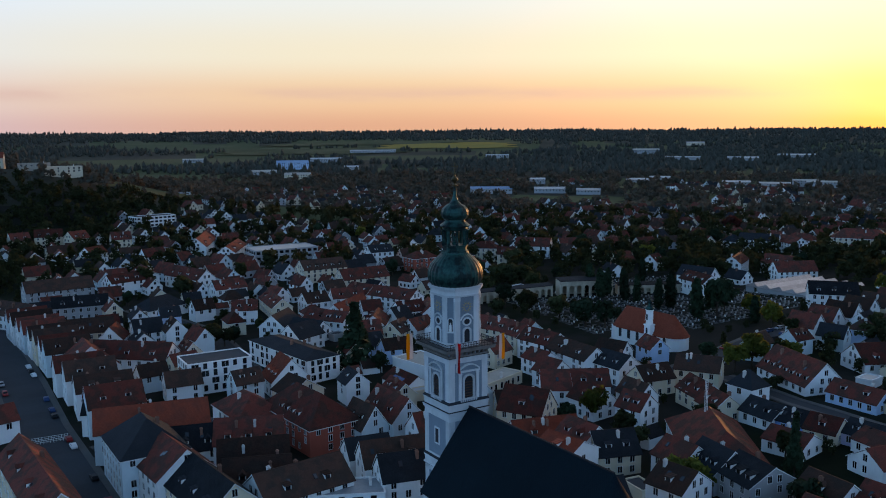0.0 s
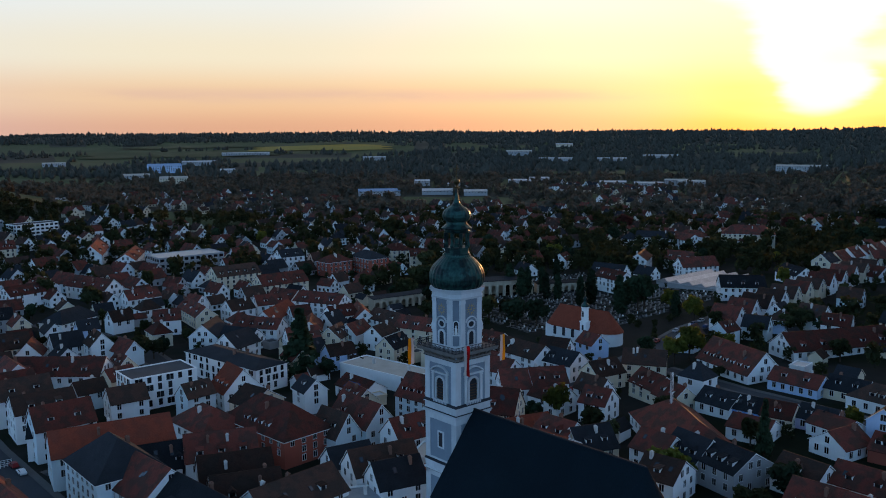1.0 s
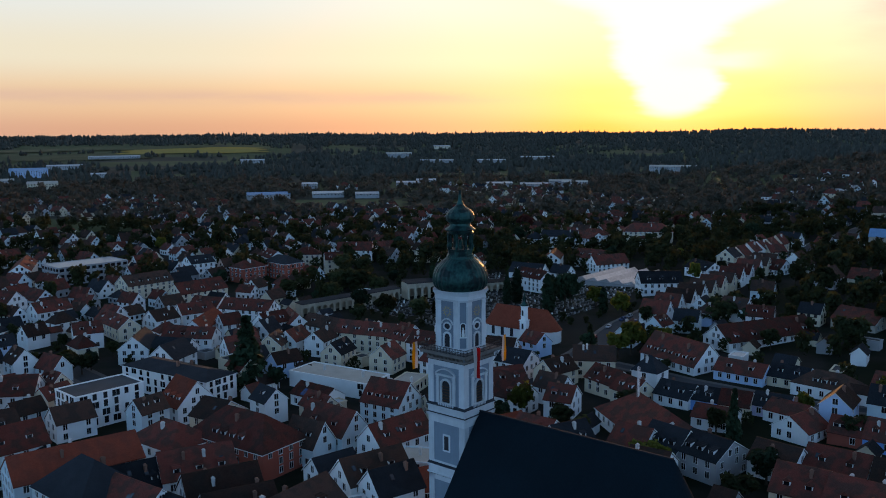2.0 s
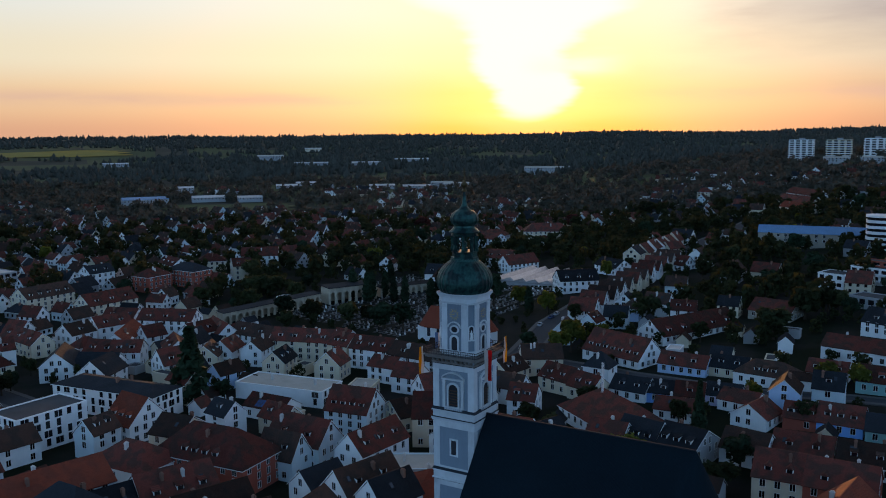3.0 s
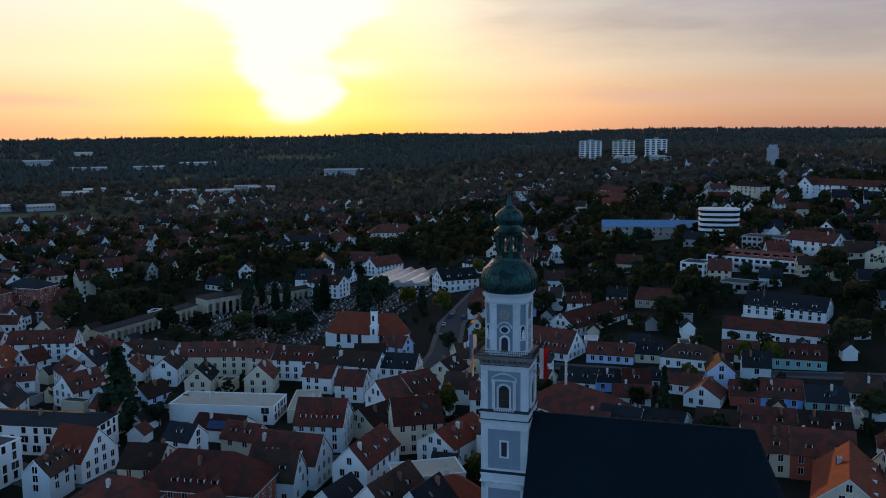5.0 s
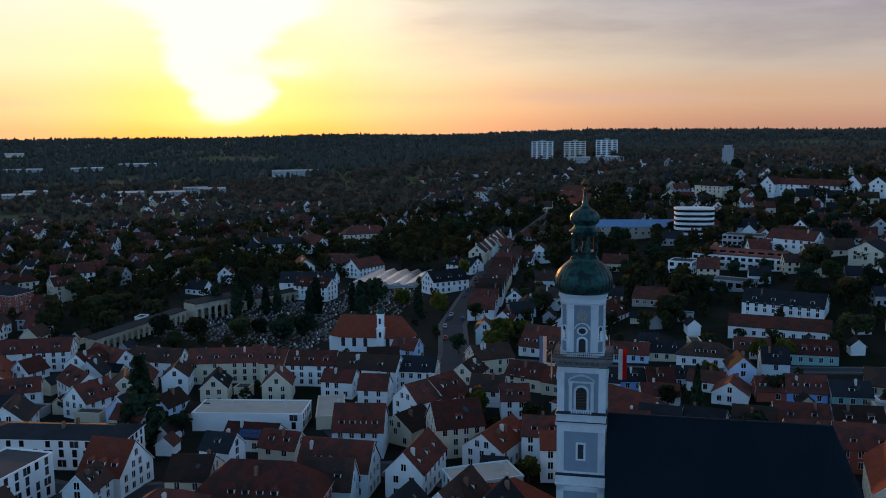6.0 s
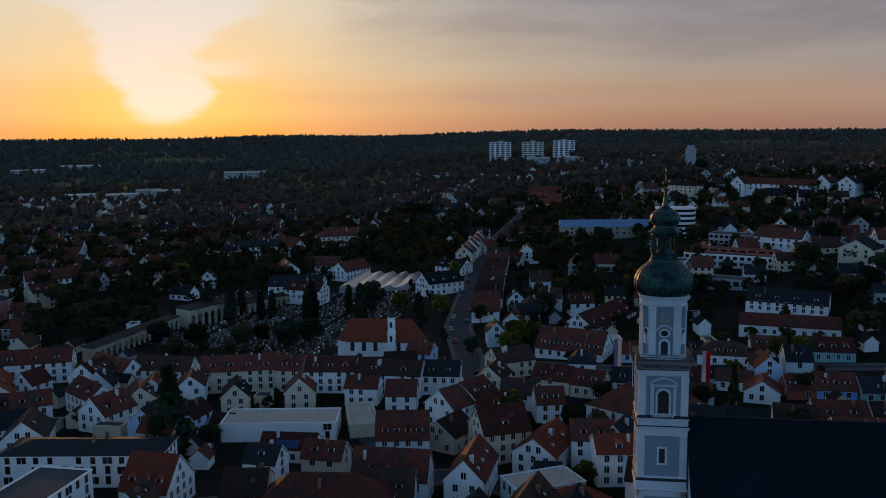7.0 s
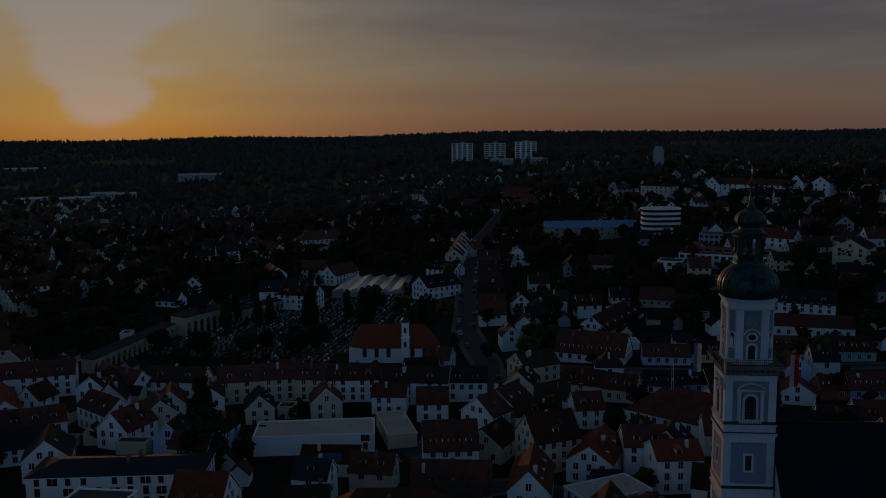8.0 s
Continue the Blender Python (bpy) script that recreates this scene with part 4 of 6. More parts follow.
def build_tower():
    t = thing("church_tower", "tall white and grey baroque church tower with green copper onion domes", "tower", CHURCH)
    R = 5.15
    s = Shape()
    ring(s, R - 0.12, -2, 43, 1)
    # white corner strips and bands that frame the grey panels
    for z0, z1 in ((-2, 15.6), (18.0, 29.2), (31.6, 41.9)):
        for qx in (-1, 1):
            for qy in (-1, 1):
                x0, x1 = sorted((qx * R, qx * (R - 1.55)))
                y0, y1 = sorted((qy * R, qy * (R - 1.55)))
                q = Shape()
                q.box(x0, y0, z0, x1, y1, z1)
                part("corner_strip", q, TOWER_WHITE, t)
    for z0, z1, r in ((14.2, 15.5, R + 0.0), (15.5, 15.9, R + 0.28), (15.9, 17.3, R + 0.05), (17.3, 17.7, R + 0.22), (17.7, 18.7, R + 0.01), (27.6, 28.9, R + 0.01), (28.9, 29.3, R + 0.25), (29.3, 29.7, R + 0.38), (29.7, 31.2, R + 0.08), (31.2, 31.5, R + 0.30), (31.5, 32.0, R + 0.02), (40.6, 41.9, R + 0.02)):
        q = Shape()
        ring(q, r, z0, z1)
        part("cornice", q, TOWER_WHITE, t)
    for z0, z1, r in ((17.7, 18.25, R + 0.30), (15.5, 15.62, R + 0.34), (31.5, 32.05, R + 0.36), (29.7, 29.85, R + 0.42), (41.9, 42.1, R + 0.34)):
        q = Shape()
        q.hexa([(a * r, b * r, z0) for a, b in ((-1, -1), (1, -1), (1, 1), (-1, 1))] + [(a * (R + 0.03), b * (R + 0.03), z1) for a, b in ((-1, -1), (1, -1), (1, 1), (-1, 1))])
        part("ledge", q, LEAD, t, "dark lead-covered ledge")
    part("shaft", s, (TOWER_WHITE, TOWER_GREY), t)
    belfry, hood = arched_window(2.3, 5.0, 0.45, 0.3, 6), pediment_mesh(5.6, 6.6, 1.2)
    small = Shape()
    small.box(-1.05, -0.14, -0.4, 1.05, 0.2, 3.6)
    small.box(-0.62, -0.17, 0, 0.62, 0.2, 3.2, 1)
    small = small.mesh("slit_window", TOWER_WHITE, DARK)
    louvre = Shape()
    louvre.box(-1.1, -0.08, 0, 1.1, 0.08, 0.12)
    louvre = louvre.mesh("louvre", WOOD)
    balus = Shape()
    balus.box(-2.3, -0.3, -1.0, 2.3, 0.1, -0.1, 1)
    for i in range(9):
        balus.box(-2.0 + i * 0.5 - 0.09, -0.36, -0.95, -2.0 + i * 0.5 + 0.09, -0.2, -0.15)
    balus.box(-2.4, -0.42, -0.15, 2.4, 0.1, 0.02)
    balus = balus.mesh("parapet", TOWER_WHITE, TOWER_GREY)
    for i in range(4):
        m = Matrix.Rotation(radians(90 * i), 4, "Z")
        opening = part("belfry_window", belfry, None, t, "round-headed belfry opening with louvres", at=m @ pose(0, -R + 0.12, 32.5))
        for j in range(6):
            part("louvre", louvre, None, opening, at=pose(0, -0.14, 0.4 + j * 0.62))
        part("hood", hood, None, t, at=m @ pose(0, -R + 0.12, 32.2))
        part("parapet", balus, None, t, at=m @ pose(0, -R + 0.12, 32.45))
        if i != 0:
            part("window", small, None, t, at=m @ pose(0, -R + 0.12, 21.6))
    # the gallery on corbels
    g = Shape()
    ring(g, R + 0.2, 41.9, 42.4)
    for i in range(4):
        a = radians(90 * i)
        ca, sa = round(math.cos(a)), round(math.sin(a))
        for k in range(9):
            u = -R + 0.6 + k * (2 * R - 1.2) / 8
            pts = [(u - 0.22, -R - 1.0), (u + 0.22, -R - 1.0), (u + 0.22, -R + 0.1), (u - 0.22, -R + 0.1)]
            low = [(u - 0.22, -R - 0.35), (u + 0.22, -R - 0.35), (u + 0.22, -R + 0.1), (u - 0.22, -R + 0.1)]
            g.hexa([(x * ca - y * sa, x * sa + y * ca, 42.4) for x, y in low] + [(x * ca - y * sa, x * sa + y * ca, 43.3) for x, y in pts])
    ring(g, R + 1.25, 43.3, 43.75)
    ring(g, R + 1.4, 43.75, 44.0)
    part("gallery", g, STONE, t, "weathered stone gallery on corbels")
    rail = Shape()
    q = R + 1.25
    for i in range(4):
        a = radians(90 * i)
        ca, sa = round(math.cos(a)), round(math.sin(a))

        def turned(x0, y0, z0, x1, y1, z1):
            xs, ys = sorted((x0 * ca - y0 * sa, x1 * ca - y1 * sa)), sorted((x0 * sa + y0 * ca, x1 * sa + y1 * ca))
            rail.box(xs[0], ys[0], z0, xs[1], ys[1], z1)
        for k in range(31):
            u = -q + k * 2 * q / 30
            turned(u - 0.035, -q - 0.035, 44.0, u + 0.035, -q + 0.035, 45.35)
        for z in (44.15, 44.75, 45.3):
            turned(-q, -q - 0.05, z, q, -q + 0.05, z + 0.09)
    part("railing", rail, DARK, t, "black iron railing")
    # upper storey with cut corners
    u = Shape()
    r, c = 4.55, 1.5
    octa(u, r - 0.1, c, 44.0, 56.2, 1)
    p = octagon(r + 0.06, c)
    for i in range(8):
        (ax, ay), (bx, by) = p[i], p[(i + 1) % 8]
        d = Vector((bx - ax, by - ay)).normalized()
        n = Vector((d.y, -d.x))
        ln = math.hypot(bx - ax, by - ay)
        strips = ((0, 1.35), (ln - 1.35, ln)) if i % 2 == 0 else ((0, 0.35), (ln - 0.35, ln))
        for s0, s1 in strips:
            a0, a1 = Vector((ax, ay)) + d * s0, Vector((ax, ay)) + d * s1
            b0, b1 = a0 - n * 0.25, a1 - n * 0.25
            q = Shape()
            q.hexa([(v.x, v.y, 44.0) for v in (a0, a1, b1, b0)] + [(v.x, v.y, 55.2) for v in (a0, a1, b1, b0)])
            part("pilaster", q, TOWER_WHITE, t)
            a0, a1 = a0 + n * 0.10, a1 + n * 0.10
            q = Shape()
            q.hexa([(v.x, v.y, 54.3) for v in (a0, a1, b1, b0)] + [(v.x, v.y, 55.0) for v in (a0, a1, b1, b0)])
            part("capital", q, TOWER_WHITE, t)
    for z0, z1, e in ((44.0, 45.0, 0.12), (55.2, 55.6, 0.22), (55.6, 56.5, 0.08), (56.5, 56.9, 0.35), (56.9, 57.4, 0.6)):
        q = Shape()
        octa(q, r + e, c + e * 0.4, z0, z1)
        part("cornice", q, TOWER_WHITE, t)
    part("upper_storey", u, (TOWER_WHITE, TOWER_GREY), t)
    door = arched_window(1.5, 3.0, 0.4, 0.25)
    oculus = Shape()
    for i in range(16):
        a0, a1 = 2 * math.pi * i / 16, 2 * math.pi * (i + 1) / 16
        f = lambda a, q: (q * 1.25 * math.cos(a), q * math.sin(a))
        (x0, z0), (x1, z1), (x2, z2), (x3, z3) = f(a0, 0.62), f(a1, 0.62), f(a1, 0.95), f(a0, 0.95)
        oculus.face(((x0, -0.2, z0), (x1, -0.2, z1), (x2, -0.2, z2), (x3, -0.2, z3))[::-1])
        oculus.face(((x3, -0.2, z3), (x2, -0.2, z2), (x2, 0.1, z2), (x3, 0.1, z3))[::-1])
        oculus.face(((0, -0.03, 0), (x0, -0.03, z0), (x1, -0.03, z1)), 1)
    for i in range(8):
        a0, a1 = math.pi * (0.08 + 0.84 * i / 8), math.pi * (0.08 + 0.84 * (i + 1) / 8)
        pts = [(q * math.cos(a), q * math.sin(a)) for q, a in ((1.55, a0), (1.55, a1), (1.8, a1), (1.8, a0))]
        oculus.hexa([(x, -0.3, z) for x, z in pts[:2]] + [(x, 0.1, z) for x, z in pts[:2]][::-1] + [(x, -0.3, z) for x, z in pts[2:]][::-1] + [(x, 0.1, z) for x, z in pts[2:]])
    oculus = oculus.mesh("oculus", TOWER_WHITE, DARK)
    for i in range(4):
        m = Matrix.Rotation(radians(90 * i), 4, "Z")
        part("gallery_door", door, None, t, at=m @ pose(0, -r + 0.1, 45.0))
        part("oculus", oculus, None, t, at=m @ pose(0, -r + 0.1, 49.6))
        clock = Shape()
        n = 32
        clock.face([(1.15 * math.cos(2 * math.pi * k / n), -0.10, 1.15 * math.sin(2 * math.pi * k / n)) for k in range(n)], 1)
        for k in range(12):
            a = math.pi * k / 6
            ca, sa = math.cos(a), math.sin(a)
            pts = [(q * ca - o * sa, q * sa + o * ca) for q, o in ((0.75, -0.13), (1.45, 0.0), (0.75, 0.13), (0.6, 0.0))]
            clock.face([(x, -0.14, z) for x, z in pts], 0)
        clock.box(-0.06, -0.17, -0.1, 0.06, -0.15, 0.95, 0)
        clock.box(-0.6, -0.19, -0.06, 0.1, -0.175, 0.06, 0)
        clock.lathe([(0.12, 0), (0.12, 0.01)], 8)
        part("clock", clock, (GOLD, TOWER_GREY), t, "gilded sunburst clock face", at=m @ pose(0, -r + 0.08, 52.9))
        niche = arched_window(0.95, 2.9, 0.2, 0.2)
        md = Matrix.Rotation(radians(45 + 90 * i), 4, "Z")
        dist = (2 * r - c) / math.sqrt(2)
        part("niche", niche, None, t, at=md @ pose(0, -dist + 0.12, 47.6))
        fig = Shape()
        fig.lathe([(0.30, 0), (0.34, 0.3), (0.26, 0.9), (0.30, 1.35), (0.12, 1.6), (0.16, 1.8), (0.05, 2.0)], 10)
        part("statue", fig, FRAME, t, "white stone statue in a niche", at=md @ pose(0, -dist - 0.12, 47.7), smooth=True)
    # main copper dome, lantern, upper onion
    d = Shape()
    prof = [(5.3, 57.4), (5.75, 57.9), (6.08, 58.7), (6.18, 59.6), (6.1, 60.5), (5.8, 61.4), (5.25, 62.3), (4.5, 63.1), (3.7, 63.8), (3.15, 64.2), (3.05, 64.6)]
    d.lathe(prof, 64, ribs=0.022)
    part("dome", d, COPPER, t, "ribbed green copper dome", smooth=False)
    ln = Shape()
    ln.lathe([(3.0, 64.5), (3.0, 64.9), (2.75, 65.1), (2.75, 65.8), (2.95, 65.95), (2.95, 66.2)], 8, turn=math.pi / 8)
    for i in range(8):
        a = math.pi / 8 + math.pi / 4 * i
        x, y = 2.35 * math.cos(a), 2.35 * math.sin(a)
        ln.lathe([(0.42, 66.2), (0.30, 66.5), (0.28, 69.4), (0.42, 69.8)], 8, cx=x, cy=y)
        x, y = 2.8 * math.cos(a), 2.8 * math.sin(a)
        ln.lathe([(0.20, 66.1), (0.30, 66.7), (0.13, 67.4), (0.18, 68.6), (0.26, 69.5)], 6, cx=x, cy=y)
    ln.lathe([(2.7, 69.5), (2.9, 69.8), (2.7, 70.1), (3.35, 70.3), (3.4, 70.5), (2.75, 71.0), (2.35, 71.4), (2.3, 71.9)], 16)
    ln.lathe([(0.75, 66.2), (0.75, 66.9), (0.55, 67.0), (0.5, 68.0), (0.15, 68.3)], 8)
    part("lantern", ln, COPPER, t, "dark open lantern with columns")
    on = Shape()
    on.lathe([(2.3, 71.8), (2.85, 72.2), (3.15, 72.9), (3.15, 73.5), (2.85, 74.2), (2.2, 74.8), (1.35, 75.3), (0.75, 75.9), (0.48, 76.8), (0.34, 78.0), (0.28, 79.0)], 32, ribs=0.03)
    part("onion_dome", on, COPPER, t, "small ribbed copper onion")
    fin = Shape()
    fin.lathe([(0.28, 79.0), (0.60, 79.15), (0.60, 79.35), (0.25, 79.55), (0.22, 79.8), (0.7, 80.3), (0.78, 80.6), (0.6, 80.95), (0.2, 81.3), (0.10, 81.9), (0.08, 82.2)], 12)
    fin.box(-0.07, -0.05, 82.1, 0.07, 0.05, 84.2)
    fin.box(-0.85, -0.05, 83.3, 0.85, 0.05, 83.45)
    fin.box(-0.5, -0.05, 82.8, 0.5, 0.05, 82.92)
    part("finial", fin, OLD_GILT, t, "tarnished gilt ball and double cross", smooth=False)


build_tower()


def cloth_material(c):
    """Thin dyed cloth that lets light from behind through."""
    m = bpy.data.materials.new("banner_cloth")
    m.use_nodes = True
    nt = m.node_tree
    nt.nodes.clear()
    a, b, mix, out, tex = (nt.nodes.new("ShaderNode" + k) for k in ("BsdfDiffuse", "BsdfTranslucent", "MixShader", "OutputMaterial", "TexNoise"))
    tint = nt.nodes.new("ShaderNodeMix")
    tint.data_type, tint.blend_type = "RGBA", "MULTIPLY"
    tint.inputs[0].default_value, tint.inputs[6].default_value = 0.35, (*c, 1)
    tex.inputs["Scale"].default_value = 1.2
    nt.links.new(tex.outputs["Fac"], tint.inputs[7])
    for n in (a, b):
        nt.links.new(tint.outputs[2], n.inputs["Color"])
    mix.inputs[0].default_value = 0.6
    nt.links.new(a.outputs[0], mix.inputs[1])
    nt.links.new(b.outputs[0], mix.inputs[2])
    nt.links.new(mix.outputs[0], out.inputs[0])
    return m


def banner(x, y, z, h, w, c1, c2, words, out, back):
    """A long two-coloured banner on a slanting pole from the gallery."""
    a, b = cloth_material(c1), cloth_material(c2)
    f = thing("banner", words, "banner", CHURCH @ pose(x, y, 0, 0, 0, math.degrees(math.atan2(out[1], out[0]))), group="banners on the tower")
    cloth = Shape()
    n, k = 14, 4
    wave = lambda u, zz: 0.10 * math.sin(zz * 0.9 + u * 2.1)
    for off in (0.0, 0.03):
        for i in range(n + 1):
            for j in range(k + 1):
                u, zz = -w / 2 + w * j / k, z - h * i / n
                cloth.v.append((wave(u, zz) + off, u, zz))
    size = (n + 1) * (k + 1)
    for i in range(n):
        for j in range(k):
            q = i * (k + 1) + j
            for side in ((q, q + 1, q + k + 2, q + k + 1), (size + q, size + q + k + 1, size + q + k + 2, size + q + 1)):
                cloth.f.append(side)
                cloth.m.append(0 if j < 2 else 1)
        for q in (i * (k + 1), i * (k + 1) + k):
            cloth.f.append((q, q + k + 1, size + q + k + 1, size + q))
            cloth.m.append(0 if q % (k + 1) == 0 else 1)
    part("cloth", cloth, (a, b), f)
    pole = Shape()
    turn = -math.atan2(out[1], out[0])
    bx, by = (back[0] * math.cos(turn) - back[1] * math.sin(turn)) * 3.4, (back[0] * math.sin(turn) + back[1] * math.cos(turn)) * 3.4
    pole.hexa(((bx - 0.05, by - 0.05, z - 1.5), (bx + 0.05, by - 0.05, z - 1.5), (bx + 0.05, by + 0.05, z - 1.5), (bx - 0.05, by + 0.05, z - 1.5), (-0.05, -0.05, z + 0.1), (0.05, -0.05, z + 0.1), (0.05, 0.05, z + 0.1), (-0.05, 0.05, z + 0.1)))
    part("pole", pole, WOOD, f)


YEL, WHT, RED = (0.85, 0.45, 0.02), (0.75, 0.73, 0.70), (0.62, 0.03, 0.03)
banner(-8.4, 6.1, 45.9, 6.0, 1.7, YEL, WHT, "yellow and white church banner hanging from the gallery", (0, -1), (1, -0.2))
banner(-5.0, -8.5, 46.2, 6.6, 1.7, RED, WHT, "white and red town banner hanging from the gallery", (1, 0), (0, 1))
banner(9.0, -5.3, 45.9, 6.0, 1.5, WHT, YEL, "yellow and white church banner hanging from the gallery", (0, -1), (-1, 0))
banner(3.5, 9.1, 46.3, 6.2, 1.6, WHT, (0.20, 0.32, 0.55), "white and blue banner hanging from the gallery", (1, 0), (0, -1))


def build_nave():
    t = thing("church_nave", "large church nave with a steep dark slate roof", "church", CHURCH)
    y0, y1, hw, eave, top = -5.6, -46, 12.3, 14.5, 30.2
    s = Shape()
    s.prism(((-hw, -2), (hw, -2), (hw, eave), (0, top - 0.4), (-hw, eave)), y1, y0)
    s.lathe([(hw, -2), (hw, eave)], 10, cx=0, cy=y1, turn=0)
    for i in range(7):
        y = y0 - 3 - i * 5.2
        for q in (-1, 1):
            x0, x1 = sorted((q * hw, q * (hw + 1.2)))
            s.box(x0, y - 0.5, -2, x1, y + 0.5, 11)
    part("wall", s, TOWER_WHITE, t)
    r = Shape()
    o, k = 0.7, (top - eave) / hw
    for q in (-1, 1):
        pts = ((q * (hw + o), eave - k * o), (0, top), (0, top + 0.3), (q * (hw + o), eave - k * o + 0.3))
        r.prism(pts if q > 0 else pts[::-1], y1, y0 + 0.2)
    n, b = 14, (0, y1 - 5.5, top + 0.3)
    ring_pts = [((hw + o) * math.cos(math.pi + math.pi * i / n), y1 + (hw + o) * math.sin(math.pi + math.pi * i / n), eave - k * o + 0.3) for i in range(n + 1)]
    for p, q in zip(ring_pts, ring_pts[1:]):
        r.face((p, q, b))
    r.face((ring_pts[0], b, (0, y1, top + 0.3)))
    r.face((ring_pts[-1], (0, y1, top + 0.3), b))
    r.face([(x, y, z - 0.3) for x, y, z in ring_pts][::-1])
    part("roof", r, NAVE_ROOF, t, "steep dark slate roof")
    for i in range(6):
        for q, turn in ((-1, -90), (1, 90)):
            part("window", arched_window(1.8, 6.5, 0.3, 0.12), None, t, at=pose(q * hw, y0 - 5.6 - i * 5.2, 4) @ pose(0, 0, 0, 0, 0, turn))
    gut = Shape()
    gut.box(-0.2, y1 - 5.3, top + 0.25, 0.2, y0 + 0.2, top + 0.5)
    part("ridge_cap", gut, ROOFS["slate"], t)
    HOUSES.append((82.8, 174.4, 9, 9))
    for k in range(6):
        a = radians(8)
        HOUSES.append((82.8 + math.sin(a) * (8 + 8 * k), 174.4 - math.cos(a) * (8 + 8 * k), 15, 15))


build_nave()


def build_chapel():
    t = thing("chapel", "white chapel with a bright red tiled roof and slim bell turret", "chapel", pose(230.5, 293.5, 0, 0, 0, -79))
    L, w, e, top = 27.0, 12.0, 6.8, 14.6
    s = Shape()
    s.prism(((-w / 2, -2), (w / 2, -2), (w / 2, e), (0, top - 0.2), (-w / 2, e)), -L / 2, L / 2 - 1, axis="x")
    s.box(-L / 2 - 4.5, -w / 2 + 1.5, -2, -L / 2, w / 2 - 1.5, e - 0.6)
    s.lathe([(w / 2, -2), (w / 2, e)], 12, cx=L / 2 - 1, cy=0)
    part("wall", s, WALLS["white"], t)
    r = Shape()
    k = (top - e) / (w / 2)
    for q in (-1, 1):
        pts = ((q * (w / 2 + 0.5), e - k * 0.5), (0, top), (0, top + 0.25), (q * (w / 2 + 0.5), e - k * 0.5 + 0.25))
        r.prism(pts if q < 0 else pts[::-1], -L / 2, L / 2 - 1, axis="x")
    for x, sg in ((L / 2 - 1, 1), (-L / 2, -1)):
        ring_pts = [(x + sg * (w / 2 + 0.5) * math.sin(math.pi * i / 8) * (1 if sg > 0 else 0.8), (w / 2 + 0.5) * math.cos(math.pi * i / 8), e - k * 0.5 + 0.25) for i in range(9)]
        for p, q in zip(ring_pts, ring_pts[1:]):
            r.face(((p, q, (x, 0, top + 0.25)) if sg < 0 else (q, p, (x, 0, top + 0.25))))
    part("roof", r, material("chapel_tiles", (0.22, 0.052, 0.028), 0.8, 0.25, 0.4, 3, 0.4, tiles=0.35), t, "bright red tiled roof")
    tw = Shape()
    sy = -w / 2 - 0.6
    tw.box(5 - 1.5, sy - 1.5, -1, 5 + 1.5, sy + 1.5, 10.4)
    tw.box(5 - 1.7, sy - 1.7, 10.4, 5 + 1.7, sy + 1.7, 10.8)
    tw.lathe([(1.55, 10.8), (1.55, 16.4), (1.85, 16.6), (1.85, 17.0)], 8, cx=5, cy=sy, turn=math.pi / 8)
    part("turret", tw, WALLS["white"], t)
    cap = Shape()
    cap.lathe([(1.8, 17.0), (1.7, 17.7), (1.1, 18.4), (0.75, 18.8), (0.75, 19.7), (1.05, 20.0), (0.9, 20.6), (0.3, 21.2), (0.1, 22.8)], 12, cx=5, cy=sy)
    part("turret_cap", cap, COPPER, t, "small dark onion cap", smooth=True)
    op = arched_window(1.0, 2.4, 0.2, 0.12, frame_mat=WALLS["white"])
    for i, zz in enumerate((7.0, 12.8)):
        part("window", op, None, t, at=pose(5, sy - 1.53, zz))
    big = arched_window(1.7, 4.0, 0.25, 0.12, frame_mat=WALLS["white"])
    for i in range(6):
        x = -11.5 + i * 4.8
        if abs(x - 5) > 2.2:
            part("window", big, None, t, at=pose(x, -w / 2 - 0.02, 2.4))
    HOUSES.extend(((230.5, 293.5, 16, 14), (227, 305, 12, 12), (233, 280, 12, 12)))


build_chapel()


# ---- the cemetery ----
ARCADE_WALL = material("arcade_plaster", (0.42, 0.36, 0.27), 0.9, 0.2, 0.3, 2, streak=0.3)


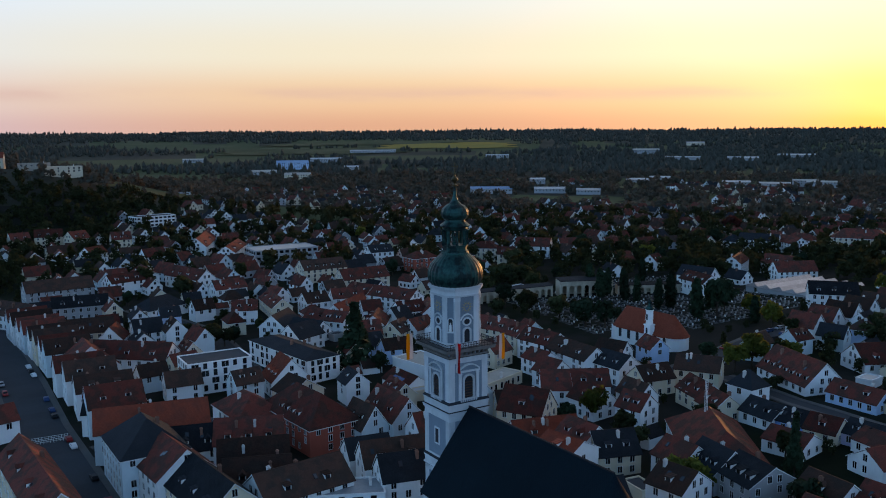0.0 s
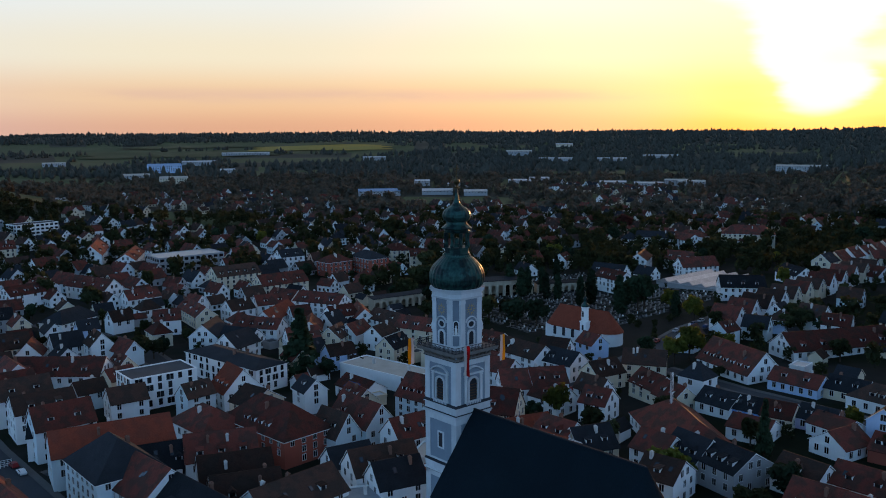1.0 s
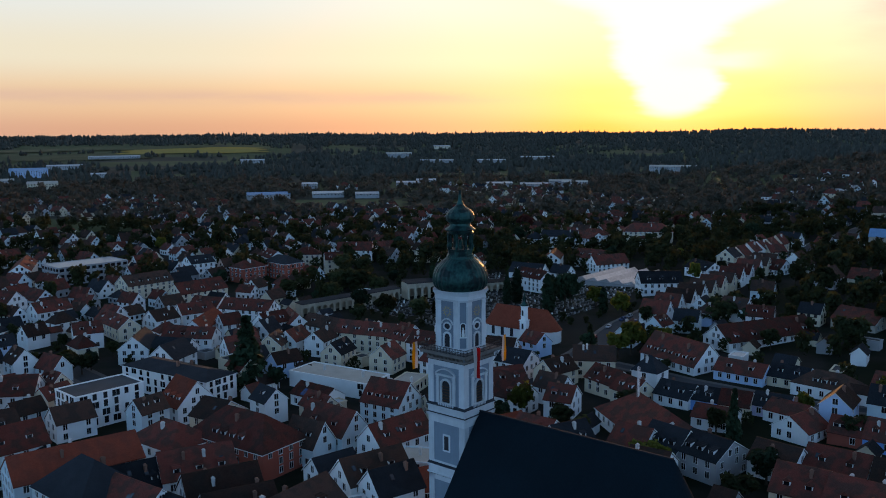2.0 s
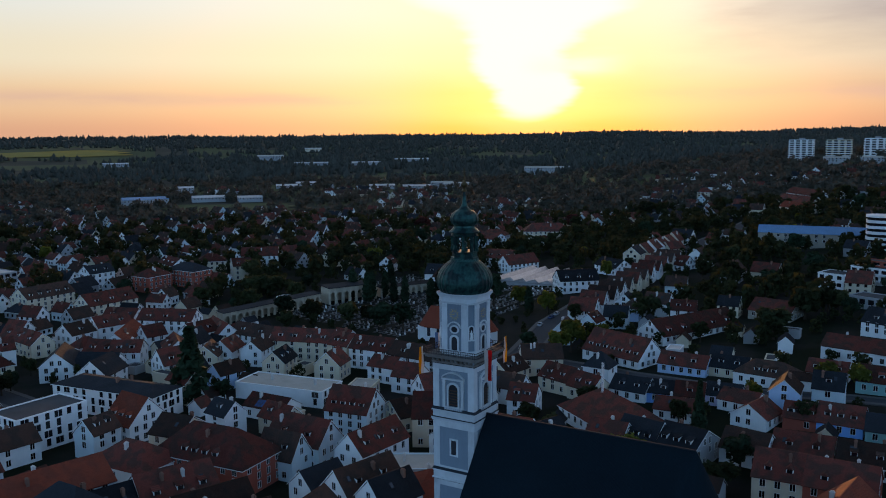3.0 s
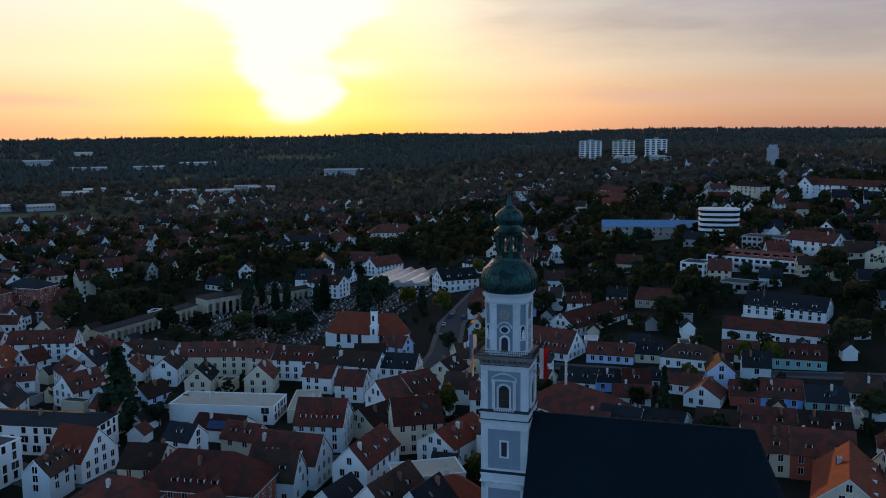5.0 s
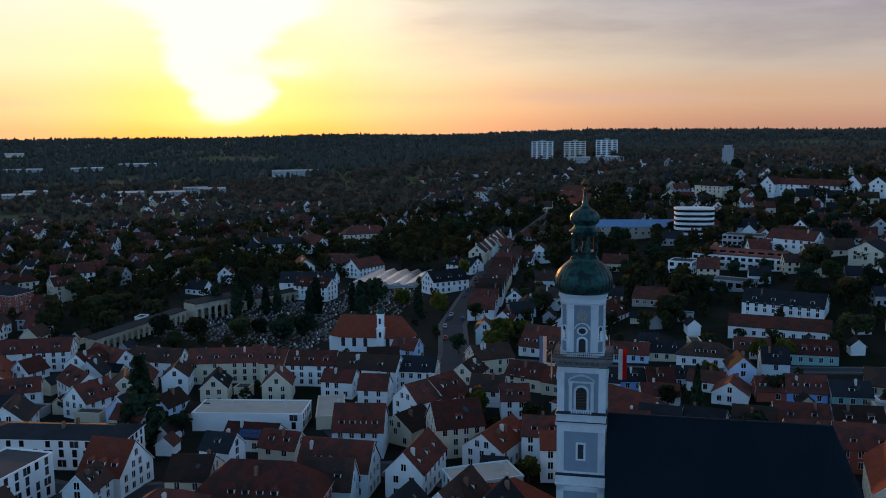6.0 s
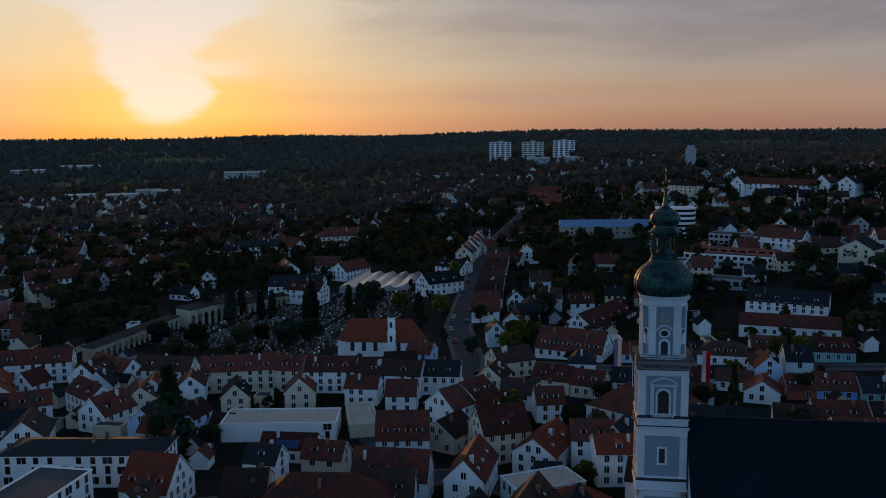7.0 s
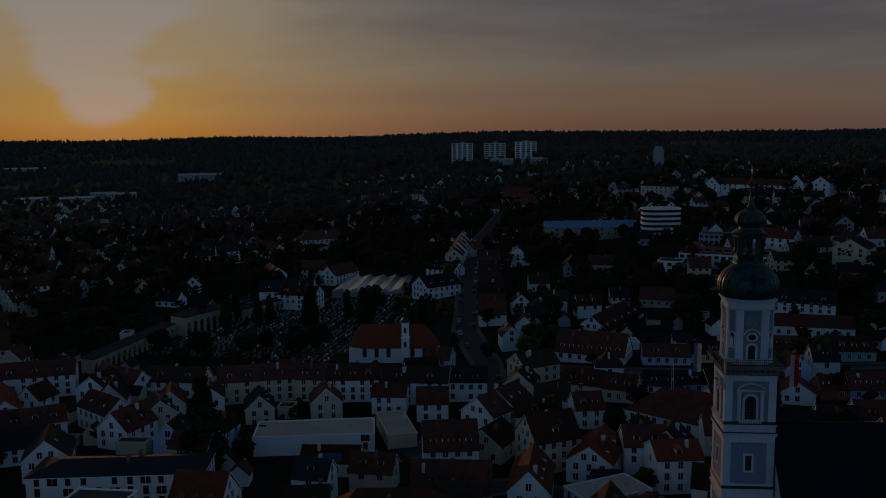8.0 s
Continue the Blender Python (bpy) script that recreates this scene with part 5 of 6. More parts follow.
def arcade(x0, y0, x1, y1, h, bays, deep, words):
    L = math.hypot(x1 - x0, y1 - y0)
    t = thing("arcade", words, "arcade", pose(x0, y0, ground_z(x0, y0), 0, 0, math.degrees(math.atan2(y1 - y0, x1 - x0))))
    s, step = Shape(), L / bays
    w = step * 0.62
    out = arch_points(w, h * 0.72, 8)
    half = len(out) // 2
    bay = Shape()
    for y, flip in ((-deep / 2, 1), (-deep / 2 + 0.7, -1)):
        a = [(-step / 2, y, -1), (-step / 2, y, h), (0, y, h)] + [(x, y, z) for x, z in out[:half + 1]][::-1]
        b = [(0, y, h), (step / 2, y, h), (step / 2, y, -1)] + [(x, y, z) for x, z in out[half:]][::-1]
        bay.face(a[::flip])
        bay.face(b[::flip])
    for p, q in zip(out, out[1:]):
        bay.face(((p[0], -deep / 2, p[1]), (q[0], -deep / 2, q[1]), (q[0], -deep / 2 + 0.7, q[1]), (p[0], -deep / 2 + 0.7, p[1])))
    bay = bay.mesh("arch", ARCADE_WALL)
    for i in range(bays):
        part("arch", bay, None, t, at=pose(step * (i + 0.5), 0, 0))
    s.prism(((-0.4, -deep / 2), (0, -deep / 2), (0, deep / 2 - 0.4), (L, deep / 2 - 0.4), (L, -deep / 2), (L + 0.4, -deep / 2), (L + 0.4, deep / 2), (-0.4, deep / 2)), -1, h)
    s.v = [(x, z, y) for x, y, z in s.v]
    part("wall", s, ARCADE_WALL, t)
    r = Shape()
    r.hexa(((-0.6, -deep / 2 - 0.5, h), (L + 0.6, -deep / 2 - 0.5, h), (L + 0.6, deep / 2 + 0.5, h + 0.7), (-0.6, deep / 2 + 0.5, h + 0.7), (-0.6, -deep / 2 - 0.5, h + 0.3), (L + 0.6, -deep / 2 - 0.5, h + 0.3), (L + 0.6, deep / 2 + 0.5, h + 1.0), (-0.6, deep / 2 + 0.5, h + 1.0)))
    part("roof", r, ROOFS["slate"], t)
    for k in range(6):
        HOUSES.append((x0 + (x1 - x0) * k / 5, y0 + (y1 - y0) * k / 5, 5, 5))


arcade(186, 404, 250, 406, 6.0, 16, 5, "cream cemetery arcade with round arches and a lean-to roof")
arcade(254, 403.5, 282, 395.5, 8.6, 7, 9, "cream cemetery hall with tall round arches")
arcade(286, 394, 340, 376, 5.0, 15, 5, "cream cemetery arcade with round arches at the wall")



GRAVE = material("polished_granite", (0.22, 0.21, 0.20), 0.5, 0.4, 0.4, 4.0, spread=0.5, gloss=0.4)


def build_graves():
    s, rnd = Shape(), random.Random(11)
    for row in range(46):
        for col in range(42):
            u, v = 222 + col * 3.1 + rnd.uniform(-0.5, 0.5), 300 + row * 2.9 + rnd.uniform(-0.4, 0.4)
            if not in_cemetery(u, v) or rnd.random() < 0.08 or (col % 9 == 4) or (row % 8 == 5):
                continue
            if any(math.hypot(u - hx, v - hy) < a + 1 for hx, hy, a, b in HOUSES):
                continue
            w, h, m = rnd.uniform(0.3, 0.6), rnd.uniform(0.7, 1.4), rnd.choice((0, 0, 0, 0, 0, 0, 1, 2, 2))
            g = ground_z(u, v)
            s.prism(((v - w, g - 0.1), (v + w, g - 0.1), (v + w, g + h * 0.8), (v + w * 0.5, g + h), (v - w * 0.5, g + h), (v - w, g + h * 0.8)), u, u + 0.25, m, axis="x")
            s.box(u - 1.9, v - 0.7, g - 0.1, u - 0.05, v + 0.7, g + 0.22, 3)
    ob = new("gravestones", s.mesh("gravestones", GRAVE, FRAME, DARK, PAVING))
    tagged(ob, "rows of grey, white and dark gravestones in the cemetery", "gravestones", kind="stuff")


def round_cemetery(x, y):
    return 194 < x < 356 and 292 < y < 412 + (x - 216) * 0.30


def in_cemetery(x, y):
    return 216 < x < 350 and 300 + (x - 216) * 0.10 < y < 404 + (x - 216) * 0.30 and not near_road(x, y, 8)


build_graves()


# ---- larger far buildings ----
def banded_block(name, label, x, y, deg, L, w, h, storeys, wall, category="building", balcony=False, z=None, roof="flatdark", step=3.4):
    """A flat-roofed block: walls, parapet, windows in storeys, balconies where it has them."""
    g = ground_z(x, y) if z is None else z
    t = thing(name, label, category, pose(x, y, g, 0, 0, deg))
    part("wall", walls_shape(L, w, h, h, "f"), WALLS[wall], t)
    part("roof", roof_shape(L, w, h, h, "f"), (ROOFS[roof], WALLS[wall]), t)
    sh = h / storeys
    pane = Shape()
    pane.box(-step * 0.32, -0.06, 0, step * 0.32, 0.1, sh * 0.52, 1)
    pane.box(-step * 0.36, -0.10, -0.12, step * 0.36, 0.1, 0)
    pane = pane.mesh("window", FRAME, GLASS)
    for turn, length, dist in ((0, L, w / 2), (-90, w, L / 2), (90, w, L / 2)):
        n = max(1, int(length / step))
        m = Matrix.Rotation(radians(turn), 4, "Z")
        for st in range(storeys):
            for i in range(n):
                part("window", pane, None, t, at=m @ pose((i + 0.5) * length / n - length / 2, -dist, st * sh + sh * 0.32))
            if balcony and turn in (0, -90):
                b = Shape()
                b.box(-length / 2 + 0.6, -dist - 1.3, st * sh + 0.02, length / 2 - 0.6, -dist, st * sh + 0.16)
                b.box(-length / 2 + 0.6, -dist - 1.34, st * sh + 0.16, length / 2 - 0.6, -dist - 1.24, st * sh + 1.0)
                part("balcony", b, FRAME, t, at=m)
    HOUSES.append((x, y, max(L, w) / 2, min(L, w) / 2))
    return t


def build_highrises():
    for x, y, h, wall in ((1304, 484, 40, "white"), (1307, 431, 40, "cream"), (1322, 383, 42, "white")):
        t = banded_block("apartment_tower", f"{COLOUR_WORDS[wall]} twelve-storey apartment tower with balconies on the hill", x, y, -80, 34, 20, h, 12, wall, "apartment tower", True, step=8.5, z=34)
        HOUSES.append((x - 40, y - 5, 45, 45))
        s = Shape()
        s.box(-4, -3, h, 4, 3, h + 3)
        part("roof_house", s, WALLS["grey"], t)


def build_banded():
    x, y = 512, 184
    g = ground_z(x, y) - 1
    t = thing("office_building", "rounded office building with white and dark glass bands", "building", pose(x, y, g, 0, 0, 12))
    n = 28

    def outline(r):
        return [((9 + r) * math.copysign(abs(math.cos(2 * math.pi * i / n)) ** 0.6, math.cos(2 * math.pi * i / n)), (13 + r) * math.copysign(abs(math.sin(2 * math.pi * i / n)) ** 0.6, math.sin(2 * math.pi * i / n))) for i in range(n)]
    for k in range(6):
        for r, z0, z1, mat, nm in ((0.0, k * 3.4, k * 3.4 + 1.7, FRAME, "band"), (-0.5, k * 3.4 + 1.7, k * 3.4 + 3.4, GLASS, "glazing")):
            s, p = Shape(), outline(r)
            s.face([(a, b, z0) for a, b in p][::-1])
            s.face([(a, b, z1) for a, b in p])
            for i in range(n):
                j = (i + 1) % n
                s.face(((*p[i], z0), (*p[j], z0), (*p[j], z1), (*p[i], z1)))
            part(nm, s, mat, t)
    s, p = Shape(), outline(0.3)
    s.face([(a, b, 20.4) for a, b in p][::-1])
    s.face([(a, b, 21.4) for a, b in p])
    for i in range(n):
        j = (i + 1) % n
        s.face(((*p[i], 20.4), (*p[j], 20.4), (*p[j], 21.4), (*p[i], 21.4)))
    part("roof", s, FRAME, t)
    HOUSES.append((x, y, 15, 12))


def build_water_tower():
    x, y = 911, 180
    t = thing("water_tower", "grey concrete water tower on the hill", "tower", pose(x, y, ground_z(x, y) - 2))
    s = Shape()
    s.box(-6.5, -6.5, -4, 6.5, 6.5, 17)
    s.box(-5.6, -5.6, 17, 5.6, 5.6, 27)
    s.box(-6.2, -6.2, 27, 6.2, 6.2, 28)
    s.box(-4.2, -4.2, 28, 4.2, 4.2, 31.5)
    part("shaft", s, WALLS["grey"], t)


def build_workshop():
    """A low workshop under a row of shallow zinc ridges."""
    t = thing("workshop_hall", "low grey workshop hall under rows of pale zinc ridges", "hall", pose(376, 347, 0, 0, 0, 8))
    zinc = material("bright_zinc", (0.55, 0.56, 0.57), 0.32, 0.25, 0.3, 2, metal=0.85, tiles=0.8)
    s = Shape()
    s.box(-24, -20, -2, 24, 20, 4.6)
    part("wall", s, WALLS["grey"], t)
    for i in range(5):
        r = Shape()
        y = -20 + i * 8
        r.prism(((y + 0.1, 4.6), (y + 7.9, 4.6), (y + 7.9, 4.9), (y + 2.4, 6.8), (y + 0.1, 4.9)), -24.4, 24.4, axis="x")
        part("roof", r, zinc, t, "shallow zinc ridge")
    for i in range(9):
        part("window", WINDOW_WIDE, None, t, at=pose(-20 + i * 5, -20, 1.6))
    HOUSES.extend(((376, 347, 24, 22), (392, 352, 14, 14), (360, 342, 14, 14)))


build_highrises()
build_banded()
build_water_tower()
house(524, 232, -74, 66, 14, 9.5, 13.5, "stone", "bluemetal", "g", 0, 0, far=True, sky=0)
banded_block("hospital_wing", "long white flat-roofed hospital wing with balconies", 398, 149, -104, 52, 13, 6.6, 2, "white", roof="flatdark", step=3.6, balcony=True)
banded_block("hospital_wing", "low grey flat-roofed hospital annex", 352, 152, -104, 20, 12, 4.5, 1, "grey", step=4)
banded_block("hospital_wing", "low white flat-roofed hospital block", 390, 180, -100, 13, 13, 7, 2, "white", step=3.4)
banded_block("penthouse_storey", "rust-brown set-back top storey on the hospital wing", 400.5, 149, -104, 46, 7, 2.3, 1, "brick", z=ground_z(398, 149) + 7.05, step=5)
banded_block("office_block", "grey glazed office block with a flat roof", 449, 149, -104, 24, 14, 9.5, 3, "grey", step=3.0)
build_workshop()
banded_block("long_hall", "grey modern hall with glass front and flat roof", 148, 590, 5, 44, 24, 11, 3, "grey", roof="metal", step=4)
banded_block("flat_block", "white flat-roofed block of flats", 88, 806, 20, 36, 16, 9, 3, "white", step=4)


def hall(x, y, deg, L, w, h, wall, roof):
    wall = "grey" if wall == "white" else wall
    house(x, y, deg, L, w, h, h + w * 0.10, wall, roof, "g", 0, 0, far=True, sky=0)
    d = Vector((-40 - x, 95 - y)).normalized() * (w / 2 + 24)
    HOUSES.append((x + d.x, y + d.y, 24, 24))


hall(568, 1079, -26, 57, 25, 7, "white", "bluemetal")
hall(644, 1048, -32, 43, 22, 6, "white", "metal")
hall(725, 1218, -29, 24, 20, 8, "white", "metal")
hall(676, 1001, -34, 32, 20, 6, "white", "metal")
hall(886, 1169, -41, 37, 20, 5, "white", "metal")
hall(951, 1197, -42, 34, 20, 5, "white", "metal")
hall(962, 1029, -43, 41, 18, 6, "white", "metal")
hall(983, 973, -47, 44, 18, 6, "white", "metal")
hall(1036, 965, -49, 36, 16, 9, "white", "flatlight")
hall(1535, 1995, -34, 72, 30, 12, "white", "flatlight")
hall(1922, 2246, -43, 57, 25, 9, "cream", "metal")
hall(1103, 2061, -29, 60, 20, 8, "white", "metal")
hall(510, 1909, -13, 69, 50, 14, "blue", "bluemetal")
hall(419, 1533, -19, 46, 30, 10, "cream", "flatlight")
hall(394, 1688, -15, 50, 30, 9, "white", "flatlight")
hall(653, 2120, -15, 78, 25, 9, "white", "metal")
hall(609, 1797, -18, 30, 20, 8, "white", "metal")
hall(893, 2439, -17, 133, 20, 8, "white", "metal")
hall(351, 2255, -9, 51, 20, 8, "white", "flatlight")
hall(1449, 1734, -42, 87, 20, 7, "white", "metal")
hall(1545, 1633, -43, 72, 20, 7, "white", "metal")
hall(1717, 1630, -46, 91, 20, 7, "white", "metal")
hall(1419, 1008, -61, 90, 25, 12, "white", "flatlight")
hall(1041, 939, -51, 41, 18, 8, "white", "flatlight")
hall(1182, 400, -75, 33, 16, 8, "white", "flatlight")
hall(1158, 349, -78, 37, 16, 8, "white", "flatlight")


# rows and blocks among the trees of the hillside
for x, y, deg, L, w, eave, top, wall, roof, kind in (
        (792, 318, 46, 56, 12, 5.0, 10.0, "white", "rust", "g"), (742, 309, 52, 52, 12, 5.0, 10.0, "cream", "rust", "g"), (704, 297, 54, 40, 11, 4.0, 8.5, "cream", "red", "g"),
        (695, 182, 52, 30, 14, 12.0, 16.0, "cream", "brown", "h"), (682, 106, 61, 74, 14, 8.5, 13.0, "white", "rust", "g"), (690, 134, -29, 18, 12, 10.5, 16.5, "white", "rust", "g"),
        (654, 72, -29, 18, 12, 10.5, 16.5, "white", "rust", "g"), (645, 55, -32, 17, 14, 10.0, 15.0, "white", "slate", "g"), (548, 141, 55, 15, 11, 6.0, 10.5, "cream", "red", "h"),
        (430, 122, -118, 28, 13, 9.0, 13.5, "white", "rust", "g"), (393, 86, -25, 20, 17, 7.5, 12.0, "cream", "slate", "g"), (438, 272, 8, 14, 15, 5.0, 11.5, "white", "brown", "g")):
    house(x, y, deg, L, w, eave, top, wall, roof, kind, 0, 1, far=True, sky=0)

# the castle on its hill
for x, y, deg, L, w, eave, top, wall, roof, kind in ((22, 972, 8, 36, 12, 9.0, 9.0, "cream", "flatlight", "f"), (-4, 985, 2, 30, 14, 7.0, 7.0, "stone", "flatdark", "f"), (-42, 996, -6, 22, 14, 9.0, 14.0, "cream", "red", "g")):
    house(x, y, deg, L, w, eave, top, wall, roof, kind, 0, 1, far=True, sky=0)


# ---- houses that fill the rest of the town and the suburbs ----
GRID, SEEN = {}, [0]


def free(x, y, r):
    """True where no house or tree stands within r; the plan is kept in squares of 60 m."""
    while SEEN[0] < len(HOUSES):
        h = HOUSES[SEEN[0]]
        GRID.setdefault((int(h[0] // 60), int(h[1] // 60)), []).append(h)
        SEEN[0] += 1
    i, j = int(x // 60), int(y // 60)
    for u in (i - 1, i, i + 1):
        for v in (j - 1, j, j + 1):
            for hx, hy, a, b in GRID.get((u, v), ()):
                if math.hypot(hx - x, hy - y) < r + 0.5 * (a + b):
                    return False
    return True


def heading_of(x, y):
    return math.degrees(math.atan2(x + 30, y - 60))


def fill_houses():
    rnd = random.Random(21)
    spots = []
    for i in range(9000):
        x, y = rnd.uniform(-120, 1300), rnd.uniform(-160, 1250)
        spots.append((math.hypot(x - 80, y - 220), x, y))
    count = 0
    spots.sort()
    suburb = Shape()
    walls, roofs = ("white", "cream", "pale", "grey"), ("rust", "brown", "slate", "red")
    for r, x, y in spots:
        hd = heading_of(x, y)
        if not -14 < hd < 114 or math.hypot(x + 40, y - 90) < 165 or count > 1150:
            continue
        if round_cemetery(x, y) or near_road(x, y, 5) or x < -20 and y < 330 or in_field(x, y) or in_park(x, y) or 180 < x < 250 and 380 < y < 428 or 225 < x < 350 and 90 < y < 240 and not (300 < x and 205 < y):
            continue
        clump = noise.noise((x / 130, y / 130, 4.4))
        need = 7.5 if r < 300 else 10 if r < 450 else 12 if r < 700 else 15
        slope = smooth(20, 260, 0.75 * x - 0.66 * y)
        if r > 280 and clump < -0.38 + 0.45 * smooth(420, 1200, r) + 0.16 * slope:
            continue
        if math.exp(-((x + 60) / 200) ** 2 - ((y - 1000) / 160) ** 2) > 0.25:
            continue
        if not free(x, y, need):
            continue
        deg = 8 + rnd.choice((0, 90, 90)) + rnd.uniform(-9, 9) + 25 * noise.noise((x / 200, y / 200, 9.0))
        L, w = (rnd.uniform(9, 12), rnd.uniform(7.5, 9)) if r < 300 else (rnd.uniform(10, 16), rnd.uniform(8.5, 11))
        eave = rnd.choice((5.6, 6, 6.5, 7.5))
        wall = rnd.choice(("white",) * 5 + ("cream", "cream", "pale", "pale", "blue"))
        # outer houses draw greyer walls: their dim light is put into the wall colour
        if count > 75:
            wall, eave = rnd.choice(("white", "white", "white", "cream", "cream", "pale", "grey", "grey")), rnd.choice((3.4, 4.2, 4.8, 5.6))
        roof = rnd.choice(("rust", "rust", "rust", "brown", "brown", "slate", "slate"))
        top = eave + w * rnd.uniform(0.40, 0.52)
        kind = "g" if rnd.random() < 0.88 else "h"
        count += 1
        if count <= 75:
            house(x, y, deg, L, w, eave, top, wall, roof, kind, rnd.choice((0, 0, 0, 1, 2)), 1, far=True)
        else:
            HOUSES.append((x, y, L / 2, w / 2))
            suburb_house(suburb, x, y, deg, L, w, eave, top, walls.index(wall), 4 + roofs.index(roof), kind, rnd)
    me = suburb.mesh("suburb_houses", *(WALLS[q] for q in walls), *(ROOFS[q] for q in roofs), GLASS, CHIMNEY, FRAME)
    tagged(new("suburb_houses", me), "many small far-off houses with white walls and dark tiled roofs", "houses", kind="stuff")


def in_park(x, y):
    return (320 < x < 490 and 168 < y < 250 and y < 178 + (490 - x) * 0.45) or (214 < x < 330 and 425 < y < 520 and abs(y - 420 - (x - 214) * 0.62) < 40)


def suburb_house(s, x, y, deg, L, w, eave, top, wall, roof, kind, rnd):
    """One of the far houses: walls, roof with overhang, windows and a chimney."""
    m = pose(x, y, ground_z(x, y), 0, 0, deg)

    def put(q, table):
        b = len(s.v)
        s.v += [tuple(m @ Vector(p)) for p in q.v]
        s.f += [tuple(b + i for i in f) for f in q.f]
        s.m += [table[k] for k in q.m]
    put(walls_shape(L, w, eave, top, kind), {0: wall})
    put(roof_shape(L, w, eave, top, kind), {0: roof, 1: 10})
    q = Shape()
    for sy in (-1, 1):
        for st in range(2):
            for i in range(3 if 2.4 + 2.9 * st < eave else 0):
                u = (i - 1) * L * 0.3
                y0, y1 = sorted((sy * w / 2, sy * (w / 2 + 0.05)))
                q.box(u - 0.65, y0, 0.9 + 2.9 * st, u + 0.65, y1, 2.4 + 2.9 * st)
    for sx in (-1, 1):
        for u, z in ((-w * 0.25, 0.9), (w * 0.25, 0.9), (-w * 0.22, 3.6), (w * 0.22, 3.6), (0, 6.0)):
            x0, x1 = sorted((sx * L / 2, sx * (L / 2 + 0.05)))
            if z + 1.4 < eave or kind == "g" and z + 1.6 < eave + (top - eave) * (1 - 2 * (abs(u) + 0.6) / w):
                q.box(x0, u - 0.6, z, x1, u + 0.6, z + 1.4)
    put(q, {0: 8})
    q = Shape()
    u = rnd.uniform(-0.2, 0.2) * L
    q.box(u - 0.4, 0.3, top - 1.2, u + 0.4, 1.1, top + 1.0)
    put(q, {0: 9})


fill_houses()


# ---- trees ----
def crown_points(rnd, blobs, count, size, shape="round"):
    """Leaf sprays over the outside of several clumps."""
    v, f = [], []
    for i in range(count):
        cx, cy, cz, r = rnd.choice(blobs)
        d = Vector((rnd.gauss(0, 1), rnd.gauss(0, 1), rnd.gauss(0.15, 0.9))).normalized()
        q = r * rnd.uniform(0.55, 1.08)
        p = Vector((cx, cy, cz)) + d * q
        n = (d + Vector((rnd.uniform(-0.9, 0.9), rnd.uniform(-0.9, 0.9), rnd.uniform(-0.9, 0.9)))).normalized()
        a = n.orthogonal().normalized()
        b = n.cross(a)
        s = size * rnd.uniform(0.6, 1.3)
        k = len(v)
        for u, w in ((-1, -0.3), (0.1, -0.8), (1, 0.2), (0.2, 0.9)):
            p2 = p + a * (u * s) + b * (w * s) - n * (0.15 * s * abs(u))
            v.append((p2.x, p2.y, p2.z))
        f.append((k, k + 1, k + 2, k + 3))
    return v, f


def tree_template(kind, seed):
    rnd = random.Random(seed)
    blobs = []
    if kind == "column":
        H = 13.0
        for i in range(14):
            t = i / 13
            blobs.append((rnd.uniform(-0.3, 0.3), rnd.uniform(-0.3, 0.3), 1.2 + t * (H - 2.0), 2.0 * (1 - t) ** 0.45 * min(1, 0.55 + t * 2) + 0.25))
        count, size = 1100, 0.62
    elif kind == "conifer":
        H = 15.0
        for i in range(16):
            t = i / 15
            r = 3.3 * (1 - t) + 0.25
            for k in range(3):
                a = rnd.uniform(0, 6.28)
                blobs.append((0.45 * r * math.cos(a), 0.45 * r * math.sin(a), 2.0 + t * (H - 2.4), 0.62 * r))
        count, size = 1200, 0.78
    else:
        H = 10.0
        for i in range(16):
            a, q = rnd.uniform(0, 6.28), rnd.uniform(0.3, 1) ** 0.5
            zz = rnd.uniform(3.6, 8.6)
            spread = 3.0 * (1 - abs(zz - 5.6) / 6)
            blobs.append((q * spread * math.cos(a), q * spread * math.sin(a), zz, rnd.uniform(1.0, 1.75)))
        blobs.append((0, 0, 6, 2.6))
        count, size = 1050, 0.58
    v, f = crown_points(rnd, blobs, count, size)
    trunk = Shape()
    trunk.lathe([(0.42, -1.0), (0.30, 0.6), (0.24, 2.5), (0.16, H * 0.55), (0.05, H * 0.85)], 8)
    if kind == "round":
        for i in range(6):
            a = i * 1.05
            x, y, z = 2.2 * math.cos(a), 2.2 * math.sin(a), rnd.uniform(5, 7)
            n = Vector((-math.sin(a), math.cos(a), 0)) * 0.10
            up = Vector((0, 0, 0.10))
            p, q = Vector((0, 0, 2.6 + 0.25 * i)), Vector((x, y, z))
            trunk.hexa([tuple(w) for w in (p - n - up, p + n - up, p + n + up, p - n + up)] + [tuple(w) for w in (q - n * 0.4, q + n * 0.4, q + n * 0.4 + up * 0.4, q - n * 0.4 + up * 0.4)])
    return v, f, trunk


def crown_mesh(v, f, mat):
    me = bpy.data.meshes.new("crown")
    me.from_pydata(v, [], f)
    me.materials.append(mat)
    me.update()
    return me


TREES = {}
for kind, seed, mats in (("round", 1, (LEAF, LEAF_LIGHT, LEAF_RED)), ("round", 2, (LEAF, LEAF_LIGHT)), ("round", 3, (LEAF, LEAF_DARK)), ("column", 4, (LEAF_DARK,)), ("conifer", 5, (LEAF_DARK,))):
    v, f, trunk = tree_template(kind, seed)
    tm = trunk.mesh("trunk", BARK)
    for mat in mats:
        TREES.setdefault((kind, mat.name), []).append((tm, crown_mesh(v, f, mat)))

